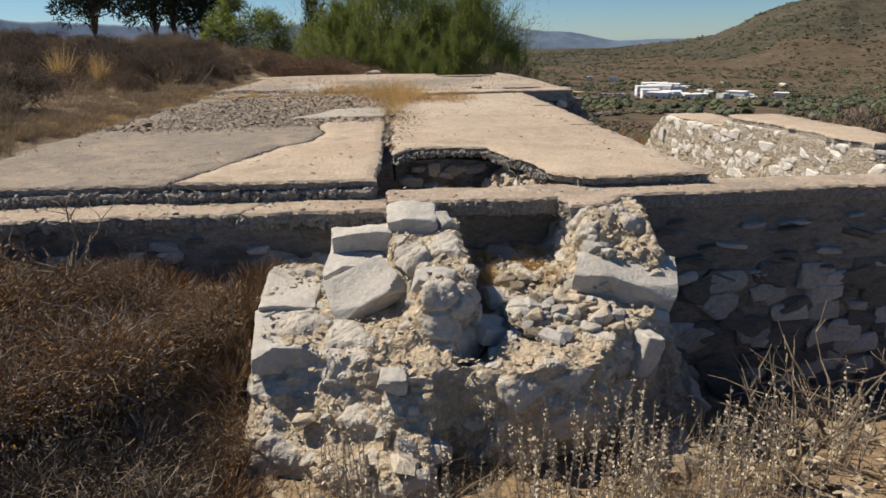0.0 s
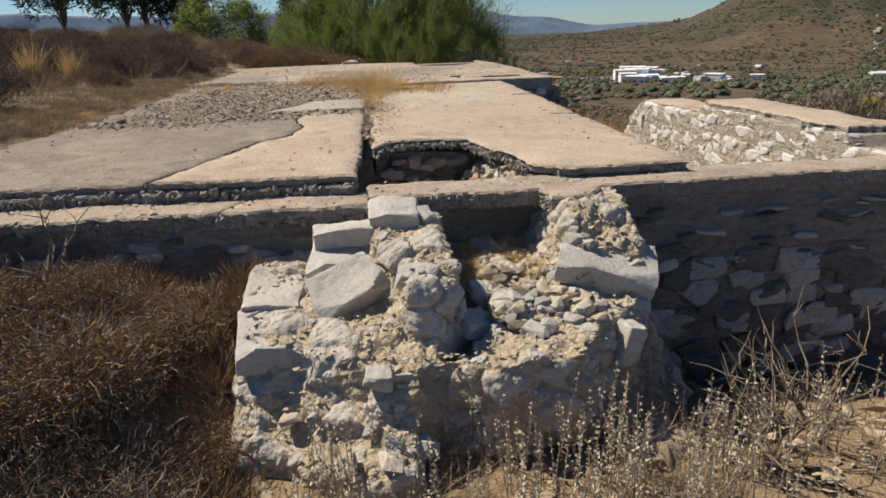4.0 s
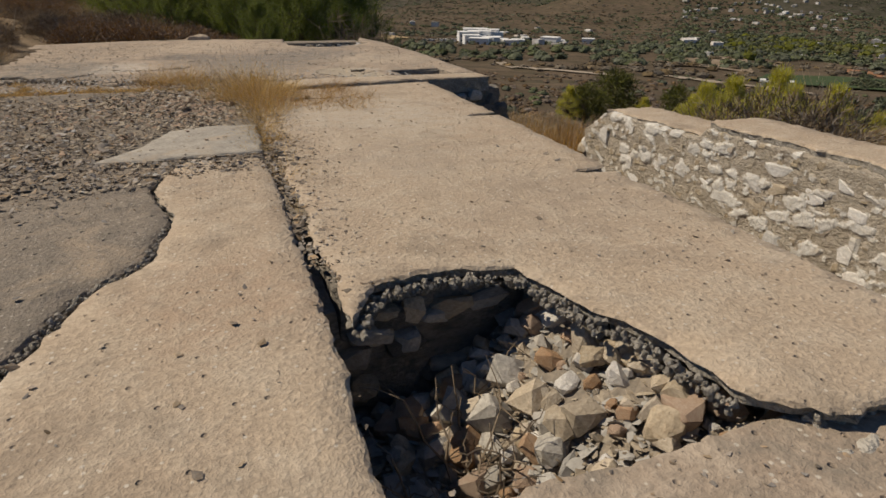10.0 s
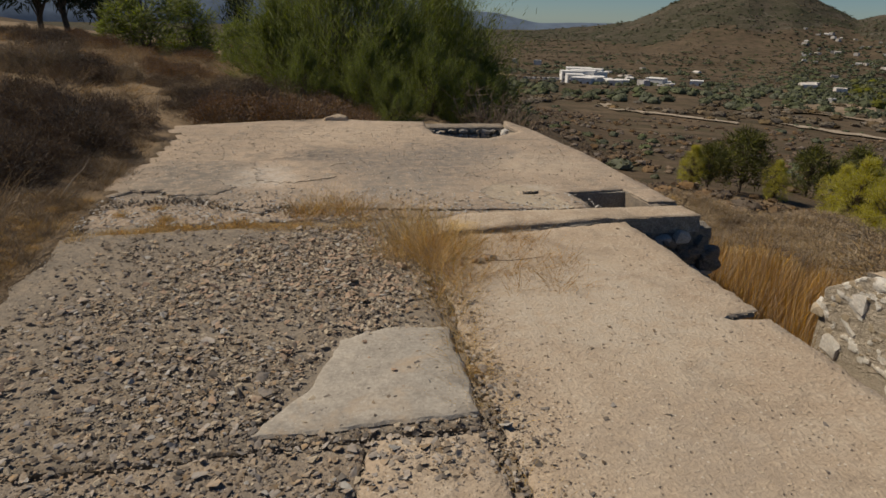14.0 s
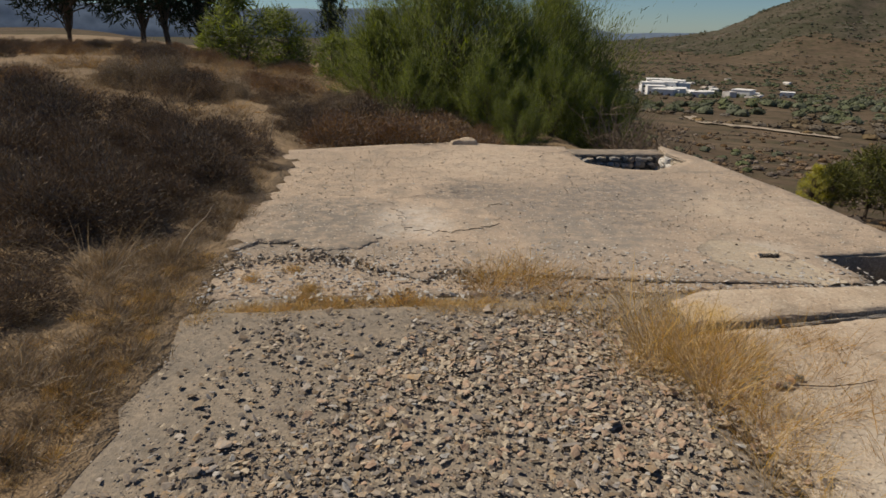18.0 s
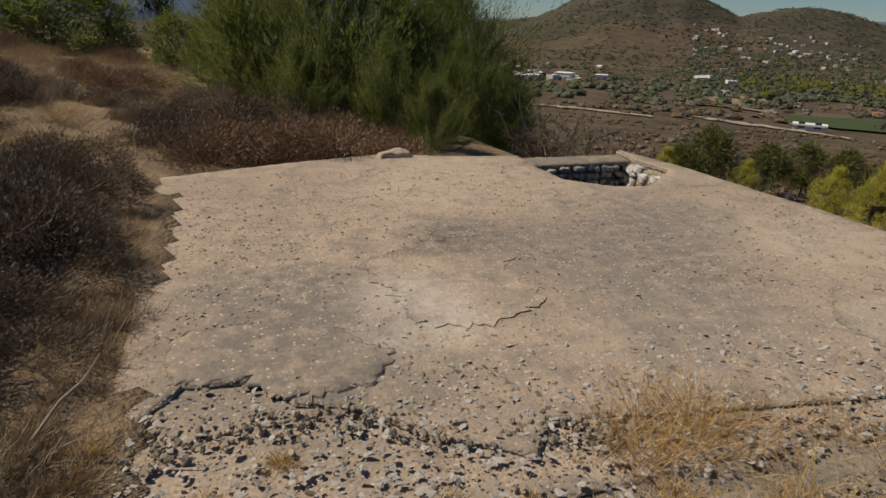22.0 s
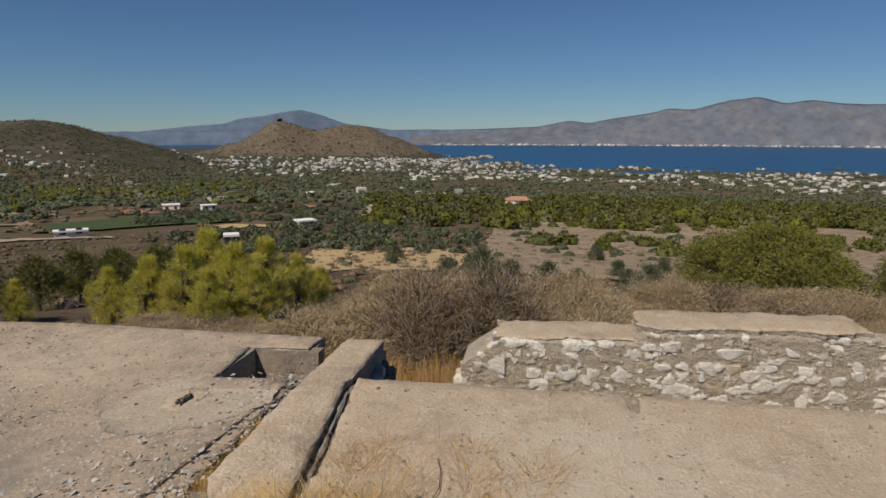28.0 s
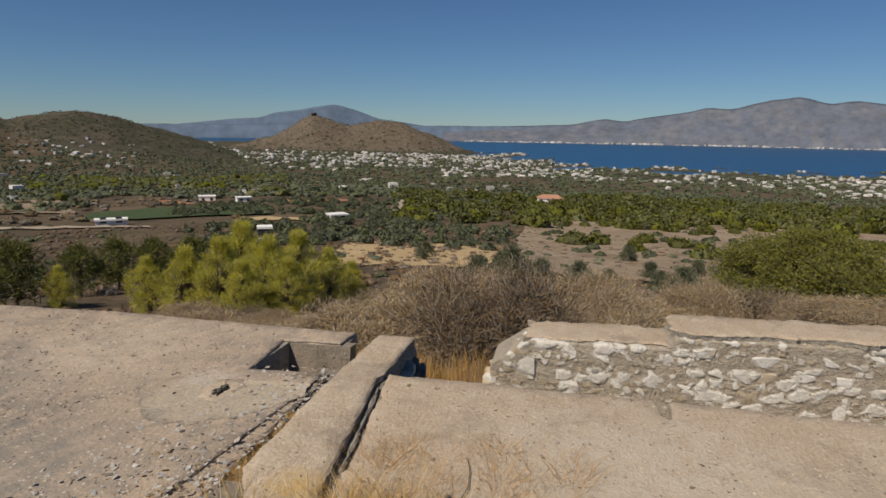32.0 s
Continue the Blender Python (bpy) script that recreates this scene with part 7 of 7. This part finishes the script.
chips("gravel", "crumbled concrete on the coping and along broken edges", 900, (-2.8, 1.9, -0.27, 0.0), (0.005, 0.022), 14, M_GRAVEL, lambda x, y: -0.103 if x < 0.04 else -0.06, lambda x, y: 0.12 + smooth(-0.10, -0.03, y) * (1 if x < 0.04 else 0.2))
chips("gravel", "small broken stones spilled beside the slab joint", 700, (0.06, 0.34, 0.9, 5.3), (0.006, 0.03), 15, M_GRAVEL, 0.0, lambda x, y: smooth(0.34, 0.1, x + 0.1 * noise.noise(Vector((x, y, 1)) * 4)))
chips("gravel", "small broken stones along the slab joint", 900, (-0.02, 0.24, 1.2, 5.3), (0.010, 0.045), 2, M_GRAVEL, -0.022, lambda x, y: 1 if x < 0.12 else 0.25)
chips("gravel", "pale broken stones on the near end of the far slab", 1900, (-2.6, 1.9, 5.8, 6.9), (0.008, 0.038), 33, M_LIME, 0.0, lambda x, y: smooth(6.9, 6.0, y + 0.12 * x + 0.3 * noise.noise(Vector((x, y, 2)) * 2)))
chips("gravel", "small broken stones on the near end of the far slab", 900, (-2.6, 1.9, 5.8, 6.9), (0.010, 0.04), 3, M_GRAVEL, 0.0, lambda x, y: smooth(6.9, 6.0, y + 0.12 * x + 0.3 * noise.noise(Vector((x, y, 2)) * 2)))
chips("debris", "scattered stone chips on the slabs", 550, (-2.6, 1.85, 0.1, 5.3), (0.008, 0.032), 4, M_GRAVEL, 0.003, lambda x, y: 0 if (0 < x < 1.05 and y < 1.1) else 0.3 + 0.9 * noise.noise(Vector((x, y, 6)) * 1.4), 3.0)
chips("debris", "scattered stone chips on the far slab", 700, (-2.6, 2.6, 6.0, 10.6), (0.008, 0.035), 5, M_BED, 0.002, lambda x, y: 0 if (1.7 < x < 2.5 and 5.9 < y < 6.5) or (x > 0.95 and y > 9.2) else 0.25 + 0.9 * noise.noise(Vector((x, y, 7)) * 1.2), 3.0)
clear_far = lambda x, y: 0 if (1.7 < x < 2.5 and 5.9 < y < 6.5) or (x > 0.95 and y > 9.2) else 0.12 + max(0, 0.35 + 0.9 * noise.noise(Vector((x, y, 17)) * 1.1))
chips("grit", "fine tan grit on the far slab", 6500, (-2.6, 2.6, 6.0, 10.6), (0.004, 0.022), 25, M_TANSTONE, 0.001, clear_far, 3.0)
chips("grit", "fine grey grit on the far slab", 4500, (-2.6, 2.6, 6.0, 10.6), (0.004, 0.02), 26, M_GRAVEL, 0.001, clear_far, 3.0)
chips("grit", "fine tan grit on the roof slab", 3500, (0.1, 1.9, 1.1, 5.3), (0.004, 0.015), 27, M_TANSTONE, 0.001, lambda x, y: max(0.05, 0.4 + 0.9 * noise.noise(Vector((x, y, 18)) * 1.3)), 3.0)
chips("debris", "pale stone chips on the slabs", 900, (-2.5, 2.5, 6.0, 10.4), (0.008, 0.03), 6, M_LIME, 0.002, lambda x, y: (0 if (1.7 < x < 2.5 and 5.9 < y < 6.5) or (x > 0.95 and y > 9.2) else 0.15) + smooth(0.9, 0.3, math.hypot(x + 1.0, y - 7.5)), 3.0)
chips("debris", "fallen stones at the foot of the walls", 700, (-2.4, 3.5, -1.9, -0.5), (0.02, 0.09), 7, M_TANSTONE, -0.86, lambda x, y: smooth(-1.2, -1.6, y))
chips("rubble", "small broken stone in the collapsed chamber", 2200, (0.1, 1.4, -0.05, 1.0), (0.012, 0.055), 16, M_TANSTONE, lambda x, y: -0.61 + 0.44 * smooth(0.15, 0.95, x - 0.10 * (y + 0.1)), None, 1.6)
chips("rubble", "grey broken stone in the collapsed chamber", 900, (0.1, 1.4, -0.05, 1.0), (0.015, 0.07), 17, M_LIME, lambda x, y: -0.60 + 0.43 * smooth(0.15, 0.95, x - 0.10 * (y + 0.1)), None, 1.6)
chips("rubble", "crumbled mortar lying on the ruined pier", 1500, (-0.5, 1.3, -1.35, -0.42), (0.008, 0.032), 18, M_TANSTONE, lambda x, y: pier_height(x, y) + 0.008, None, 2.2)
def edge_crumbs(label, line, out, z, size, per_metre, seed, mat=M_EDGE):
    """Aggregate and broken lumps standing out of the rough sides of the slabs along a line."""
    rng = random.Random(seed)
    rows = []
    for (x0, y0), (x1, y1) in zip(line, line[1:]):
        l = math.hypot(x1 - x0, y1 - y0)
        for _ in range(int(l * per_metre * 2.2)):
            f, o = rng.random(), rng.uniform(out[0] - 0.006, out[1] - 0.008)
            zz = rng.uniform(*z) + 0.012 * noise.noise(Vector((x0 + f * l * 6, y0, seed)))
            sz = size[0] + (size[1] - size[0]) * rng.random() ** 2.2
            rows.append((rng.randrange(len(ROCKS)), Matrix.LocRotScale((x0 + (x1 - x0) * f + (y1 - y0) / l * o, y0 + (y1 - y0) * f - (x1 - x0) / l * o, zz),
                         Euler((rng.uniform(0, 6), rng.uniform(0, 6), rng.uniform(0, 6))), (sz * rng.uniform(0.8, 1.6), sz, sz * 0.8))))
    return tagged(scatter_mesh("rubble", ROCKS, rows, mat), label, "rubble", kind="stuff")


edge_crumbs("crumbling grey aggregate under the edge of the left roof slab", [(-4.2, 0.0), (-1.2, 0.0), (-0.03, -0.05)], (-0.02, 0.012), (-0.14, -0.055), (0.012, 0.045), 240, 1)
edge_crumbs("crumbling grey aggregate round the hole", [(0.97, 0.02), (0.93, 0.34), (0.84, 0.55), (0.74, 0.93), (0.45, 1.0), (0.20, 0.96), (0.07, 0.74)], (-0.035, 0.006), (-0.07, -0.03), (0.008, 0.032), 130, 2)
edge_crumbs("crumbling grey aggregate under the front of the broken slab", [(1.10, -0.10), (1.86, -0.11)], (-0.02, 0.012), (-0.10, -0.04), (0.012, 0.04), 240, 3)
edge_crumbs("rough broken aggregate along the coping", [(-5.0, -0.285), (-0.75, -0.27), (0.03, -0.285)], (-0.02, 0.010), (-0.185, -0.125), (0.012, 0.05), 170, 4)
edge_crumbs("rough broken aggregate along the coping", [(0.03, -0.315), (0.93, -0.315), (0.95, -0.49)], (-0.02, 0.010), (-0.15, -0.08), (0.012, 0.045), 150, 5)
edge_crumbs("crumbled concrete along the crack in the roof slab", [(-1.175, 0.02), (-0.96, 0.63), (-0.76, 1.18), (-0.57, 1.44), (-0.51, 1.8)], (-0.015, 0.015), (-0.03, -0.005), (0.008, 0.024), 120, 6)
edge_crumbs("crumbled screed along the broken rim of the far slab", [(-2.5, 6.55), (-1.9, 6.62), (-1.4, 6.35), (-0.6, 6.1)], (-0.05, 0.12), (-0.015, 0.004), (0.008, 0.035), 110, 7, M_BED)
# scraps by the end of the joint
scrap = thing("debris_heap", "charred scraps and reddish stones with a thin stick", "debris", at=(0.2, 4.72, 0.0))
for k in range(7):
    stone("stone", scrap, (0.05 + 0.05 * k, random.Random(k).uniform(-0.05, 0.05), 0.012), (0.055, 0.04, 0.03), (0.3 * k, 0.2, k), k, M_RUST if k % 2 else M_EDGE)
part("stick", bmesh_from(*tube_rows([Vector((0.28, -0.02, 0.012)), Vector((0.45, -0.05, 0.014)), Vector((0.62, -0.03, 0.012)), Vector((0.72, 0.0, 0.01))], 0.003, 0.002, 5)), M_BARK, scrap, "thin dark stick")
drain = thing("drain_hole", "small broken hole in the slab with a raised rim of cement", "hole", at=(1.38, 6.40, 0.0))
part("rim", slab_mesh([(-0.19, -0.09), (-0.05, -0.13), (0.12, -0.11), (0.21, -0.03), (0.17, 0.08), (0.02, 0.12), (-0.13, 0.10)], 0.006, 0.004, 61, 0.03, 0.02, 0.001), [M_TAN, M_TAN], drain)
# near-black plate on the slab: the hole's inner shade as a colour
M_HOLESHADE = material("painted_hole_shade", [(0.035, 0.03, 0.026), (0.05, 0.043, 0.036), (0.025, 0.022, 0.02)], 12, 60, 0.5, 0.008, 0.95)
part("hole", slab_mesh([(-0.08, -0.03), (0.06, -0.035), (0.09, 0.015), (-0.03, 0.035)], 0.012, 0.003, 62, 0.015, 0.010, 0.001), [M_HOLESHADE, M_HOLESHADE], drain, "dark plate painted as the shaded mouth of the hole")
for k in range(5):
    stone("stone", drain, (-0.06 + 0.035 * k, 0.012 * (-1) ** k, 0.018), (0.035, 0.025, 0.02), (0.3 * k, 0.2, k), k, M_EDGE if k % 2 else M_TANSTONE)
